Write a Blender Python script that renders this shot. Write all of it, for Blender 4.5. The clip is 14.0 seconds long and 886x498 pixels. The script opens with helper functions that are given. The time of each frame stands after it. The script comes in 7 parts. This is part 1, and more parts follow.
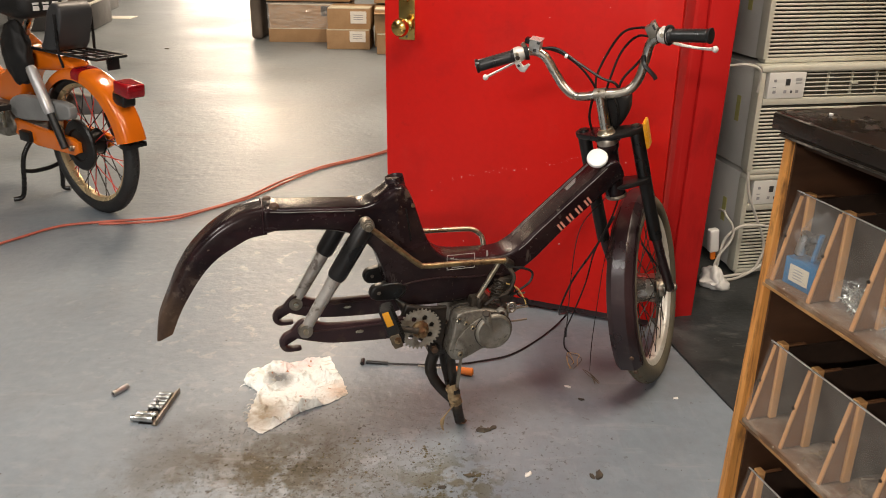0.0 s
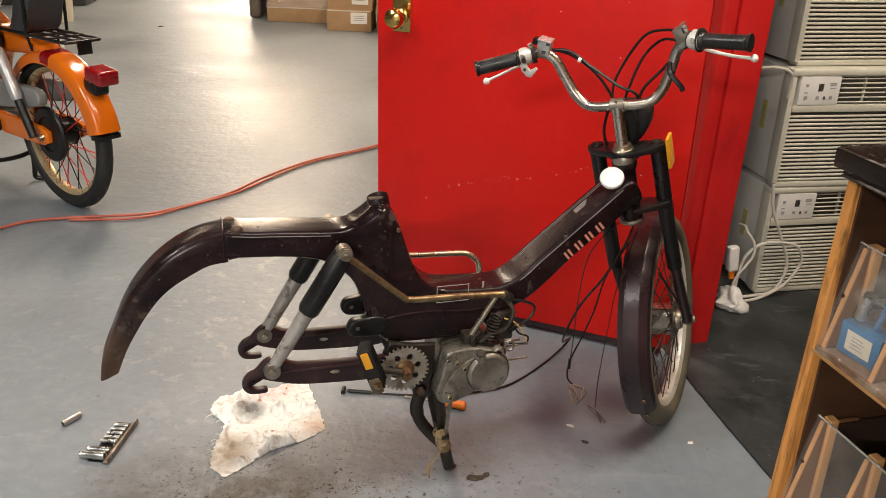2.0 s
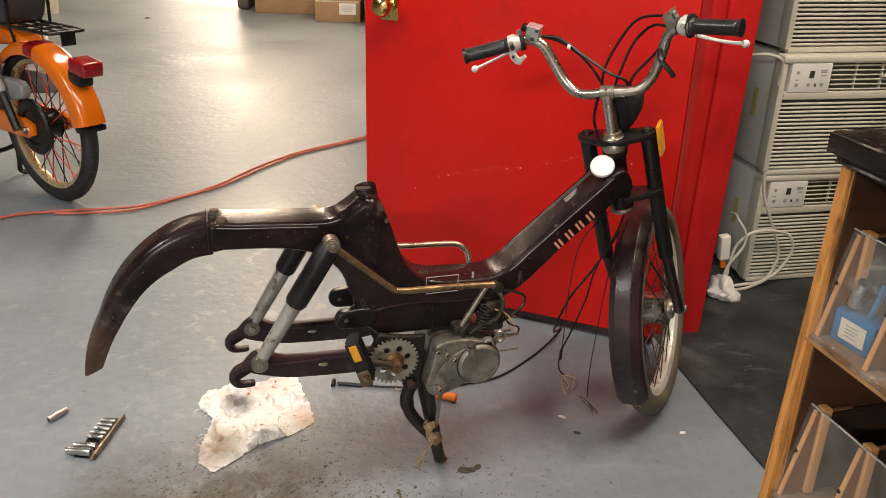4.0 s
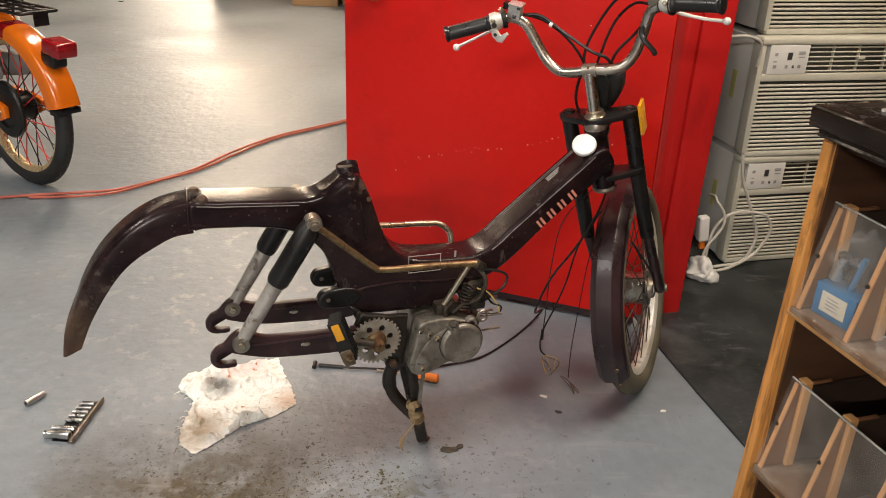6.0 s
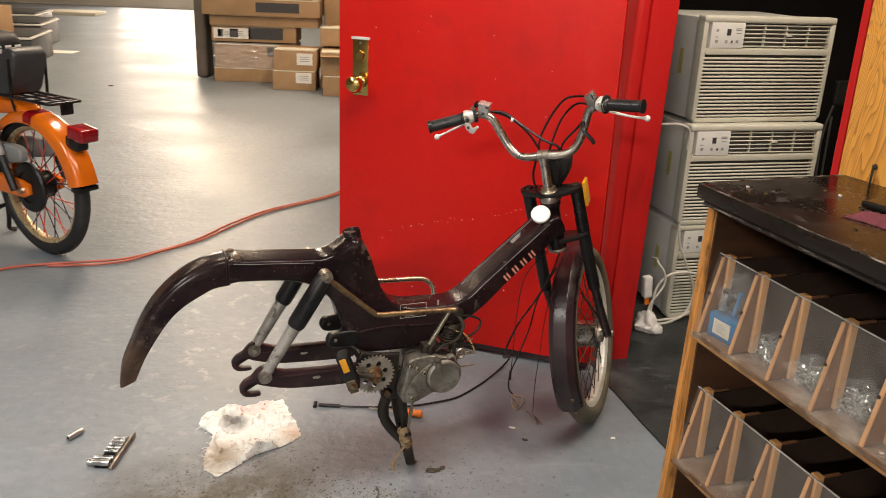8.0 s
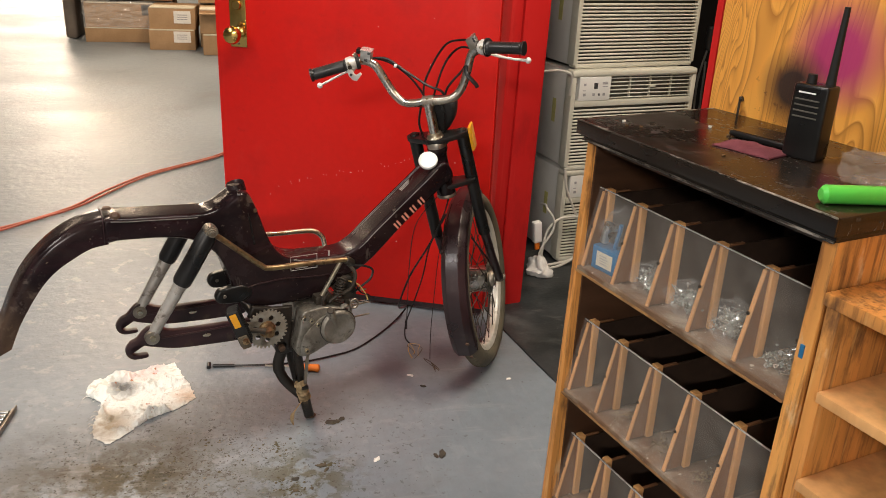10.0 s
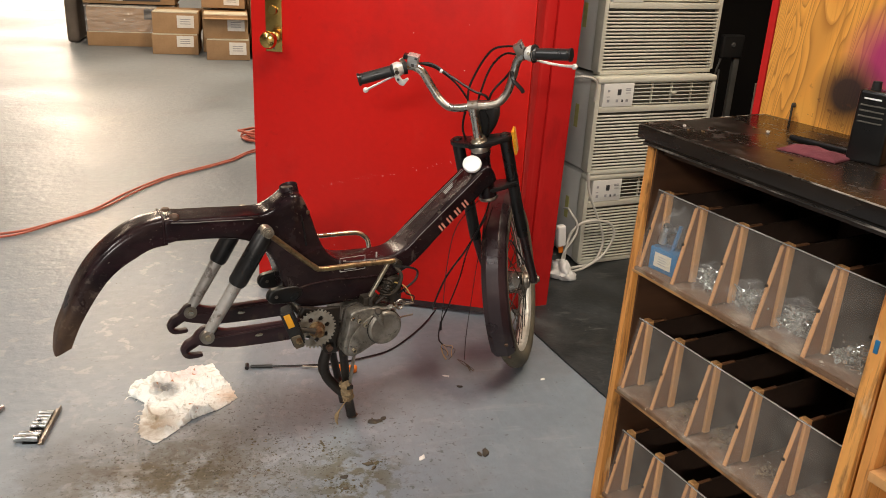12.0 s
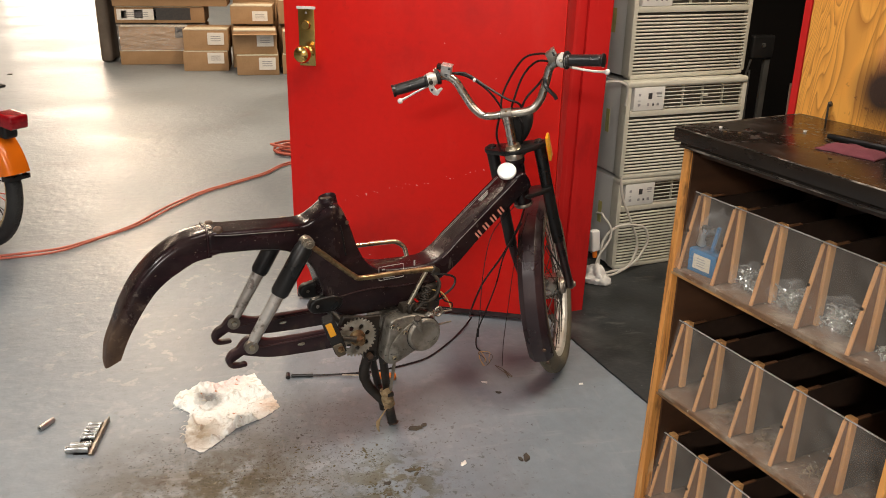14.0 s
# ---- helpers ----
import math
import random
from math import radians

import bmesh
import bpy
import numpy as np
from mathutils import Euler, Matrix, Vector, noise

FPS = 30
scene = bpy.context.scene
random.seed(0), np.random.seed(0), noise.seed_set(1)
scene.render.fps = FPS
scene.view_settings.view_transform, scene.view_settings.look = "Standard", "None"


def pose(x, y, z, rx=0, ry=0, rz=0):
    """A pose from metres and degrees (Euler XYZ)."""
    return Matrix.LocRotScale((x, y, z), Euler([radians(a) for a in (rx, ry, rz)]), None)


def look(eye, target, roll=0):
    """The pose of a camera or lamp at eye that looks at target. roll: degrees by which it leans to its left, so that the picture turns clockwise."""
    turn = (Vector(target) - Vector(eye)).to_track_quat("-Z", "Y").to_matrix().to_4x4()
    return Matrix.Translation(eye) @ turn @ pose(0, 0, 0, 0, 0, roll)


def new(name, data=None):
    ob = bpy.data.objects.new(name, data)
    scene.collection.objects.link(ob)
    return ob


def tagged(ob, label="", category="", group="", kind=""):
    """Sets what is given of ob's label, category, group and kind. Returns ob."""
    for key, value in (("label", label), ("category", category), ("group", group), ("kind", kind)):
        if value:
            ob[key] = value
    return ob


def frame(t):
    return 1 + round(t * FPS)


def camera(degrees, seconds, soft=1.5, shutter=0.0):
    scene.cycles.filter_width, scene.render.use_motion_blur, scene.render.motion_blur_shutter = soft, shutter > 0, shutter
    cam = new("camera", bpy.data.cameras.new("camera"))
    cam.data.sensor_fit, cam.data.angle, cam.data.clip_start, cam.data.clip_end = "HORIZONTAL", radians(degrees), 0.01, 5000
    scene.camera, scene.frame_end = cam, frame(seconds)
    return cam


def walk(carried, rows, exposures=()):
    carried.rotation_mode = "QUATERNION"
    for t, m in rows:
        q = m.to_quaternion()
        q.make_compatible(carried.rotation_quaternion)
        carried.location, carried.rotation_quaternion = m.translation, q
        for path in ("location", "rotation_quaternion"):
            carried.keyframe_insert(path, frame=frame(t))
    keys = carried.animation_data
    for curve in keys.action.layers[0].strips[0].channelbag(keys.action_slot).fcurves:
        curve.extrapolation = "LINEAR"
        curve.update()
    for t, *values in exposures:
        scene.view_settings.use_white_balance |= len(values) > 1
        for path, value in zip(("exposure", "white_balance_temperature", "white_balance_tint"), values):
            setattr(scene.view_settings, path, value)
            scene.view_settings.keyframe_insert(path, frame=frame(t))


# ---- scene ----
cam = camera(55.8, 14.0, soft=0.9, shutter=0.4)
PATH = [
    (0, (0.063, 0.117, 1.233), (0.045, 1.971, 0.484), 0.6),
    (0.5, (0.027, 0.232, 1.241), (0.056, 2.081, 0.481), 0.6),
    (1, (0.059, 0.368, 1.229), (0.038, 2.21, 0.45), 2.1),
    (1.5, (0.078, 0.387, 1.23), (0.04, 2.223, 0.438), 2.1),
    (2, (0.082, 0.384, 1.233), (0.061, 2.22, 0.442), 1.9),
    (2.5, (0.085, 0.385, 1.232), (0.081, 2.226, 0.45), 1.7),
    (3, (0.088, 0.398, 1.224), (0.097, 2.235, 0.435), 1.6),
    (3.2, (0.092, 0.403, 1.226), (0.094, 2.234, 0.421), 1.6),
    (5.3, (0.077, 0.402, 1.214), (0.087, 2.230, 0.403), 2.1),
    (5.5, (0.079, 0.407, 1.216), (0.102, 2.234, 0.403), 2.2),
    (6, (0.079, 0.4, 1.204), (0.132, 2.217, 0.37), 2.2),
    (6.5, (0.035, 0.325, 1.232), (0.13, 2.134, 0.383), 1.4),
    (7, (-0.022, 0.197, 1.264), (0.158, 2.004, 0.427), 1.0),
    (7.5, (-0.034, 0.084, 1.31), (0.18, 1.94, 0.594), 2.6),
    (8, (0.029, 0.017, 1.311), (0.153, 1.899, 0.644), 2.5),
    (8.5, (0.071, -0.025, 1.29), (0.126, 1.852, 0.6), 1.9),
    (9, (0.11, -0.007, 1.27), (0.281, 1.85, 0.546), 1.8),
    (9.2, (0.114, 0.010, 1.280), (0.344, 1.850, 0.530), 1.9),
    (11.3, (-0.099, 0.001, 1.276), (0.318, 1.814, 0.542), 3.0),
    (11.5, (-0.1, 0.0, 1.276), (0.307, 1.817, 0.544), 3.0),
    (12, (-0.107, -0.003, 1.277), (0.293, 1.816, 0.548), 3.1),
    (12.5, (-0.114, -0.007, 1.277), (0.276, 1.817, 0.555), 3.0),
    (13, (-0.122, -0.002, 1.275), (0.244, 1.83, 0.561), 2.8),
    (13.5, (-0.129, 0.002, 1.272), (0.215, 1.837, 0.554), 2.1),
    (14, (-0.132, -0.021, 1.281), (0.201, 1.818, 0.569), 1.1),
]
walk(cam, [(t, look(eye, target, roll)) for t, eye, target, roll in PATH])


# ---- light ----
world = bpy.data.worlds.new("room_air")
scene.world = world
world.use_nodes = True
world.node_tree.nodes["Background"].inputs["Color"].default_value = (0.9, 0.85, 0.8, 1)
world.node_tree.nodes["Background"].inputs["Strength"].default_value = 0.004
scene.view_settings.exposure = 0.37

NEAR, FAR = (1.0, 0.875, 0.745), (1.0, 0.77, 0.545)
LAMPS = [  # x, y, z, length x, length y, watts, colour
    (0.12, 1.30, 2.95, 1.2, 0.3, 34, (1.0, 0.92, 0.83)),
    (-1.60, -3.90, 2.95, 1.2, 0.3, 270, (1.0, 0.93, 0.86)),
    (1.50, 1.75, 2.95, 0.3, 1.2, 43, (1.0, 0.83, 0.64)),
    (-1.22, 4.92, 2.95, 0.3, 1.2, 66, (1.0, 0.80, 0.61)),
    (-2.5, 0.5, 2.95, 0.3, 1.2, 62, (1.0, 0.95, 0.90)),
    (-3.5, 6.6, 2.95, 0.34, 3.6, 40, FAR),
    # added fill that brightens the cartons and far floor, no known source
    (0.25, 6.8, 2.95, 0.3, 1.2, 66, FAR),
    (-1.72, 9.6, 2.95, 0.34, 2.0, 88, FAR),
    (-2.50, 11.9, 2.95, 0.34, 2.2, 90, FAR),
    (-3.35, 14.6, 2.95, 0.34, 2.8, 80, FAR),
]


def lamp(x, y, z, sx, sy, watts, colour):
    data = bpy.data.lights.new("tube_fill_light", "AREA")
    data.shape, data.size, data.size_y, data.energy, data.color = "RECTANGLE", sx, sy, watts, colour
    ob = new("tube_fill_light", data)
    ob.matrix_world = pose(x, y, z)
    return ob


for row in LAMPS:
    lamp(*row)
window_light = bpy.data.lights.new("shop_window_light", "AREA")
window_light.shape, window_light.size, window_light.size_y = "RECTANGLE", 2.3, 2.9
window_light.energy, window_light.color = 128, (1.0, 0.80, 0.63)
new("shop_window_light", window_light).matrix_world = pose(-4.45, 18.1, 1.55, -90, 0, 0)


# ---- materials ----
def mat(name, a, b=None, scale=6.0, rough=0.5, spread=0.12, metal=0.0, bump=0.0, bump_scale=60.0, fine=0.0,
        coat=0.0, stretch=(1, 1, 1), spec=0.5, island=0.0, local=False):
    """A procedural surface: colours a and b mixed by coarse noise, fine grain over it, uneven gloss and small relief."""
    m = bpy.data.materials.new(name)
    m.use_nodes = True
    t, nodes = m.node_tree, m.node_tree.nodes
    p = nodes["Principled BSDF"]
    link = t.links.new
    coord = nodes.new("ShaderNodeTexCoord")
    mp = nodes.new("ShaderNodeMapping")
    mp.inputs["Scale"].default_value = stretch
    link(coord.outputs["Object"], mp.inputs["Vector"])
    big = nodes.new("ShaderNodeTexNoise")
    big.inputs["Scale"].default_value, big.inputs["Detail"].default_value = scale, 6
    link(mp.outputs[0], big.inputs["Vector"])
    small = nodes.new("ShaderNodeTexNoise")
    small.inputs["Scale"].default_value, small.inputs["Detail"].default_value = bump_scale, 4
    link(mp.outputs[0], small.inputs["Vector"])
    ramp = nodes.new("ShaderNodeValToRGB")
    ramp.color_ramp.elements[0].position, ramp.color_ramp.elements[1].position = 0.36, 0.64
    ramp.color_ramp.elements[0].color = (*a, 1)
    ramp.color_ramp.elements[1].color = (*(b or a), 1)
    link(big.outputs["Fac"], ramp.inputs["Fac"])
    colour = ramp.outputs["Color"]
    if fine:
        mix = nodes.new("ShaderNodeMix")
        mix.data_type, mix.blend_type = "RGBA", "MULTIPLY"
        grey = nodes.new("ShaderNodeMapRange")
        grey.inputs["To Min"].default_value, grey.inputs["To Max"].default_value = 1 - fine, 1 + fine
        grey.inputs["From Min"].default_value, grey.inputs["From Max"].default_value = 0.3, 0.7
        link(small.outputs["Fac"], grey.inputs["Value"])
        mix.inputs["Factor"].default_value = 1
        link(colour, mix.inputs["A"])
        link(grey.outputs[0], mix.inputs["B"])
        colour = mix.outputs["Result"]
    if island:
        info = nodes.new("ShaderNodeObjectInfo")
        hsv = nodes.new("ShaderNodeHueSaturation")
        rng = nodes.new("ShaderNodeMapRange")
        rng.inputs["To Min"].default_value, rng.inputs["To Max"].default_value = 1 - island, 1 + island
        link(info.outputs["Random"], rng.inputs["Value"])
        link(rng.outputs[0], hsv.inputs["Value"])
        link(colour, hsv.inputs["Color"])
        colour = hsv.outputs["Color"]
    link(colour, p.inputs["Base Color"])
    gl = nodes.new("ShaderNodeMapRange")
    gl.inputs["To Min"].default_value, gl.inputs["To Max"].default_value = max(0.02, rough - spread), min(1, rough + spread)
    gl.inputs["From Min"].default_value, gl.inputs["From Max"].default_value = 0.3, 0.7
    link(big.outputs["Fac"], gl.inputs["Value"])
    link(gl.outputs[0], p.inputs["Roughness"])
    p.inputs["Metallic"].default_value = metal
    p.inputs["Specular IOR Level"].default_value = spec
    p.inputs["Coat Weight"].default_value = coat
    p.inputs["Coat Roughness"].default_value = 0.15
    if bump:
        bp = nodes.new("ShaderNodeBump")
        bp.inputs["Strength"].default_value, bp.inputs["Distance"].default_value = bump, 0.004
        link(small.outputs["Fac"], bp.inputs["Height"])
        link(bp.outputs[0], p.inputs["Normal"])
    return m


def patches(m, colour, scale, low, high, rough=None, centre=None, radius=1.0, amount=1.0, seed=0.0, stretch=(1, 1, 1)):
    """Lays stains of one colour over a material, where noise passes a threshold, round a place if one is given."""
    t, nodes = m.node_tree, m.node_tree.nodes
    link = t.links.new
    p = nodes["Principled BSDF"]
    coord = nodes.new("ShaderNodeTexCoord")
    mp = nodes.new("ShaderNodeMapping")
    mp.inputs["Location"].default_value = (seed, seed * 0.7, seed * 0.3)
    mp.inputs["Scale"].default_value = stretch
    link(coord.outputs["Object"], mp.inputs["Vector"])
    no = nodes.new("ShaderNodeTexNoise")
    no.inputs["Scale"].default_value, no.inputs["Detail"].default_value, no.inputs["Roughness"].default_value = scale, 8, 0.62
    link(mp.outputs[0], no.inputs["Vector"])
    r = nodes.new("ShaderNodeMapRange")
    r.inputs["From Min"].default_value, r.inputs["From Max"].default_value = low, high
    r.inputs["To Max"].default_value = amount
    link(no.outputs["Fac"], r.inputs["Value"])
    fac = r.outputs[0]
    if centre:
        d = nodes.new("ShaderNodeVectorMath")
        d.operation = "DISTANCE"
        d.inputs[1].default_value = centre
        link(coord.outputs["Object"], d.inputs[0])
        f = nodes.new("ShaderNodeMapRange")
        f.inputs["From Min"].default_value, f.inputs["From Max"].default_value = radius, radius * 0.35
        link(d.outputs["Value"], f.inputs["Value"])
        mul = nodes.new("ShaderNodeMath")
        mul.operation = "MULTIPLY"
        link(fac, mul.inputs[0])
        link(f.outputs[0], mul.inputs[1])
        fac = mul.outputs[0]
    mix = nodes.new("ShaderNodeMix")
    mix.data_type = "RGBA"
    link(fac, mix.inputs["Factor"])
    link(p.inputs["Base Color"].links[0].from_socket, mix.inputs["A"])
    mix.inputs["B"].default_value = (*colour, 1)
    link(mix.outputs["Result"], p.inputs["Base Color"])
    if rough is not None:
        mr = nodes.new("ShaderNodeMix")
        link(fac, mr.inputs["Factor"])
        link(p.inputs["Roughness"].links[0].from_socket, mr.inputs["A"])
        mr.inputs["B"].default_value = rough
        link(mr.outputs["Result"], p.inputs["Roughness"])
    return m


M = {}
M["floor"] = mat("grey_floor_paint", (0.152, 0.180, 0.206), (0.202, 0.236, 0.266), 1.3, 0.43, 0.10, bump=0.42, bump_scale=30, fine=0.06)
patches(M["floor"], (0.16, 0.155, 0.15), 2.2, 0.55, 0.75, 0.5, amount=0.45, seed=3)
patches(M["floor"], (0.38, 0.39, 0.405), 15, 0.590, 0.61, 0.20, amount=0.42, seed=8, centre=(-0.45, 2.75, 0), radius=1.0)
patches(M["floor"], (0.15, 0.155, 0.16), 15, 0.585, 0.595, 0.35, amount=0.18, seed=8, centre=(-0.45, 2.75, 0), radius=1.0)
patches(M["floor"], (0.13, 0.13, 0.13), 26, 0.62, 0.68, 0.5, amount=0.30, seed=17, centre=(-0.4, 2.5, 0), radius=1.4)
patches(M["floor"], (0.075, 0.058, 0.036), 7, 0.40, 0.60, 0.62, centre=(-0.40, 1.66, 0), radius=0.42, amount=0.9, seed=1)
patches(M["floor"], (0.05, 0.04, 0.03), 85, 0.60, 0.65, 0.7, centre=(-0.30, 1.66, 0), radius=0.46, amount=0.9, seed=5)
patches(M["floor"], (0.085, 0.075, 0.045), 22, 0.47, 0.55, 0.7, centre=(0.07, 1.69, 0), radius=0.18, amount=0.85, seed=11)
patches(M["floor"], (0.070, 0.058, 0.032), 16, 0.44, 0.56, 0.7, centre=(-0.33, 1.74, 0), radius=0.17, amount=0.9, seed=19)
patches(M["floor"], (0.045, 0.04, 0.036), 34, 0.70, 0.73, 0.7, amount=0.8, seed=21)
patches(M["floor"], (0.032, 0.027, 0.02), 95, 0.60, 0.63, 0.75, centre=(-0.26, 1.74, 0), radius=0.55, amount=0.95, seed=71)
patches(M["floor"], (0.060, 0.044, 0.018), 11, 0.45, 0.57, 0.65, centre=(-0.34, 1.71, 0), radius=0.30, amount=0.85, seed=75)
patches(M["floor"], (0.33, 0.33, 0.335), 4, 0.60, 0.66, 0.36, amount=0.16, seed=31, stretch=(1.2, 9, 1))
patches(M["floor"], (0.30, 0.30, 0.305), 5, 0.61, 0.66, 0.36, amount=0.12, seed=37, stretch=(9, 1.4, 1))
patches(M["floor"], (0.09, 0.09, 0.09), 6, 0.635, 0.66, 0.5, amount=0.12, seed=43, stretch=(14, 2.5, 1))
patches(M["floor"], (0.115, 0.114, 0.112), 6, 0.48, 0.66, 0.5, amount=0.22, seed=51, centre=(0.0, 1.95, 0), radius=1.0)
patches(M["floor"], (0.37, 0.38, 0.40), 12, 0.57, 0.61, 0.33, amount=0.16, seed=57, centre=(-0.2, 2.1, 0), radius=1.2)
patches(M["floor"], (0.06, 0.058, 0.055), 45, 0.66, 0.70, 0.6, amount=0.6, seed=61, centre=(-0.1, 2.0, 0), radius=1.2)
patches(M["floor"], (0.052, 0.042, 0.026), 64, 0.55, 0.60, 0.75, amount=0.6, seed=83, centre=(-0.27, 1.66, 0), radius=0.36)
patches(M["floor"], (0.050, 0.045, 0.028), 60, 0.59, 0.63, 0.75, amount=0.7, seed=87, centre=(0.16, 1.80, 0), radius=0.34)
patches(M["floor"], (0.20, 0.17, 0.12), 70, 0.62, 0.66, 0.8, amount=0.7, seed=89, centre=(-0.25, 1.74, 0), radius=0.5)


def relief(m, scale, strength, stretch=(1, 1, 1)):
    """Adds a coarser unevenness under the fine relief of a material."""
    t, nodes = m.node_tree, m.node_tree.nodes
    p = nodes["Principled BSDF"]
    coord, mp, no, bp = nodes.new("ShaderNodeTexCoord"), nodes.new("ShaderNodeMapping"), nodes.new("ShaderNodeTexNoise"), nodes.new("ShaderNodeBump")
    mp.inputs["Scale"].default_value = stretch
    no.inputs["Scale"].default_value, no.inputs["Detail"].default_value, no.inputs["Roughness"].default_value = scale, 7, 0.6
    bp.inputs["Strength"].default_value, bp.inputs["Distance"].default_value = strength, 0.02
    t.links.new(coord.outputs["Object"], mp.inputs["Vector"])
    t.links.new(mp.outputs[0], no.inputs["Vector"])
    t.links.new(no.outputs["Fac"], bp.inputs["Height"])
    if p.inputs["Normal"].links:
        t.links.new(p.inputs["Normal"].links[0].from_socket, bp.inputs["Normal"])
    t.links.new(bp.outputs[0], p.inputs["Normal"])
    return m


relief(M["floor"], 7, 0.22)
M["mat"] = mat("black_rubber_mat", (0.0145, 0.0168, 0.0178), (0.028, 0.0312, 0.0325), 5, 0.50, 0.15, bump=0.3, bump_scale=80, fine=0.2)
patches(M["mat"], (0.13, 0.13, 0.125), 4, 0.52, 0.70, 0.7, amount=0.3, seed=2)
patches(M["mat"], (0.22, 0.22, 0.21), 9, 0.61, 0.65, 0.7, amount=0.22, seed=6, stretch=(1, 5, 1))
patches(M["mat"], (0.12, 0.12, 0.12), 16, 0.60, 0.68, 0.7, amount=0.25, seed=16)
patches(M["mat"], (0.4, 0.4, 0.4), 60, 0.68, 0.72, 0.7, amount=0.6, seed=4)
M["red"] = mat("red_door_paint", (0.56, 0.009, 0.0055), (0.62, 0.0105, 0.006), 2.0, 0.38, 0.06, bump=0.10, bump_scale=45, fine=0.03, spec=0.28)
patches(M["red"], (0.26, 0.010, 0.010), 3.4, 0.54, 0.76, 0.55, amount=0.4, seed=4)
patches(M["red"], (0.05, 0.008, 0.008), 26, 0.64, 0.74, 0.6, amount=0.14, seed=12)
M["red_trim"] = mat("red_trim_paint", (0.50, 0.014, 0.014), (0.56, 0.018, 0.016), 2.4, 0.42, 0.06, bump=0.1, bump_scale=40, spec=0.28)
patches(M["red_trim"], (0.72, 0.10, 0.08), 22, 0.56, 0.66, 0.45, amount=0.4, seed=5, stretch=(1, 1, 0.04))
patches(M["red_trim"], (0.20, 0.008, 0.008), 6, 0.56, 0.70, 0.5, amount=0.6, seed=9, stretch=(1, 1, 0.3))
patches(M["red"], (0.64, 0.035, 0.025), 5, 0.56, 0.70, 0.32, amount=0.5, seed=19, stretch=(1, 1, 0.5))
patches(M["red"], (0.16, 0.008, 0.008), 1.7, 0.54, 0.72, 0.45, amount=0.30, seed=23)
M["wall"] = mat("warm_white_wall", (0.56, 0.52, 0.47), (0.48, 0.45, 0.41), 1.5, 0.75, 0.1, bump=0.1, bump_scale=50)
# near black stands in for the darkness of an unlit room
M["darkwall"] = mat("unlit_room_wall", (0.0055, 0.005, 0.005), (0.010, 0.009, 0.0085), 2, 0.85, 0.1, bump=0.1, spec=0.1)
M["ceiling"] = mat("ceiling_paint", (0.24, 0.23, 0.215), (0.20, 0.19, 0.18), 1.5, 0.85, 0.05)
M["brass"] = mat("polished_brass", (0.62, 0.42, 0.13), (0.50, 0.33, 0.10), 20, 0.2, 0.08, metal=1)
M["plum"] = mat("plum_enamel", (0.0086, 0.0046, 0.0055), (0.016, 0.0083, 0.0098), 7, 0.22, 0.06, bump=0.05, bump_scale=35, spec=0.22)
patches(M["plum"], (0.040, 0.026, 0.022), 5, 0.57, 0.75, 0.55, amount=0.28, seed=9)
patches(M["plum"], (0.10, 0.07, 0.05), 45, 0.62, 0.72, 0.7, amount=0.25, seed=6)
patches(M["plum"], (0.20, 0.16, 0.13), 40, 0.65, 0.70, 0.6, amount=0.32, seed=15, stretch=(1, 1, 0.25))
patches(M["plum"], (0.24, 0.19, 0.15), 50, 0.56, 0.64, 0.7, centre=(0.03, 0, 0.46), radius=0.13, amount=0.5, seed=25)
patches(M["plum"], (0.085, 0.050, 0.032), 9, 0.42, 0.62, 0.7, centre=(0.0, 0, 0.40), radius=0.13, amount=0.7, seed=63)
patches(M["plum"], (0.20, 0.12, 0.07), 26, 0.52, 0.62, 0.8, centre=(0.01, 0, 0.37), radius=0.06, amount=0.55, seed=27)
patches(M["plum"], (0.16, 0.12, 0.09), 30, 0.48, 0.60, 0.6, centre=(0.556, -0.035, 0.635), radius=0.04, amount=0.6, seed=41)
patches(M["plum"], (0.05, 0.018, 0.022), 14, 0.52, 0.66, 0.45, amount=0.28, seed=45, stretch=(0.3, 1, 1))
patches(M["plum"], (0.050, 0.034, 0.032), 8, 0.60, 0.72, 0.6, amount=0.5, seed=53)
patches(M["plum"], (0.030, 0.019, 0.018), 16, 0.46, 0.62, 0.27, amount=0.5, seed=67, stretch=(0.6, 1, 1))
patches(M["plum"], (0.10, 0.062, 0.038), 13, 0.40, 0.60, 0.65, centre=(0.01, 0, 0.39), radius=0.16, amount=0.6, seed=91)
patches(M["plum"], (0.26, 0.20, 0.15), 120, 0.66, 0.70, 0.6, amount=0.5, seed=97)
# plum lightened to stand in for glancing light on the fender crown
M["plum_dust_sheen"] = mat("dusty_sheen_plum_enamel", (0.016, 0.0078, 0.0095), (0.030, 0.016, 0.018), 10, 0.33, 0.10, bump=0.08, bump_scale=40)
patches(M["plum_dust_sheen"], (0.10, 0.075, 0.06), 12, 0.57, 0.72, 0.7, amount=0.5, seed=6)
patches(M["plum_dust_sheen"], (0.008, 0.005, 0.005), 20, 0.60, 0.70, 0.5, amount=0.5, seed=12)
M["plum_dull"] = mat("worn_plum_enamel", (0.014, 0.0065, 0.0078), (0.032, 0.0115, 0.0135), 10, 0.34, 0.12, bump=0.1, bump_scale=50)
patches(M["plum_dull"], (0.11, 0.075, 0.045), 11, 0.6, 0.72, 0.75, amount=0.7, seed=7)
M["black"] = mat("black_enamel", (0.0075, 0.0072, 0.0072), (0.013, 0.012, 0.0115), 12, 0.33, 0.1, bump=0.05, spec=0.36)
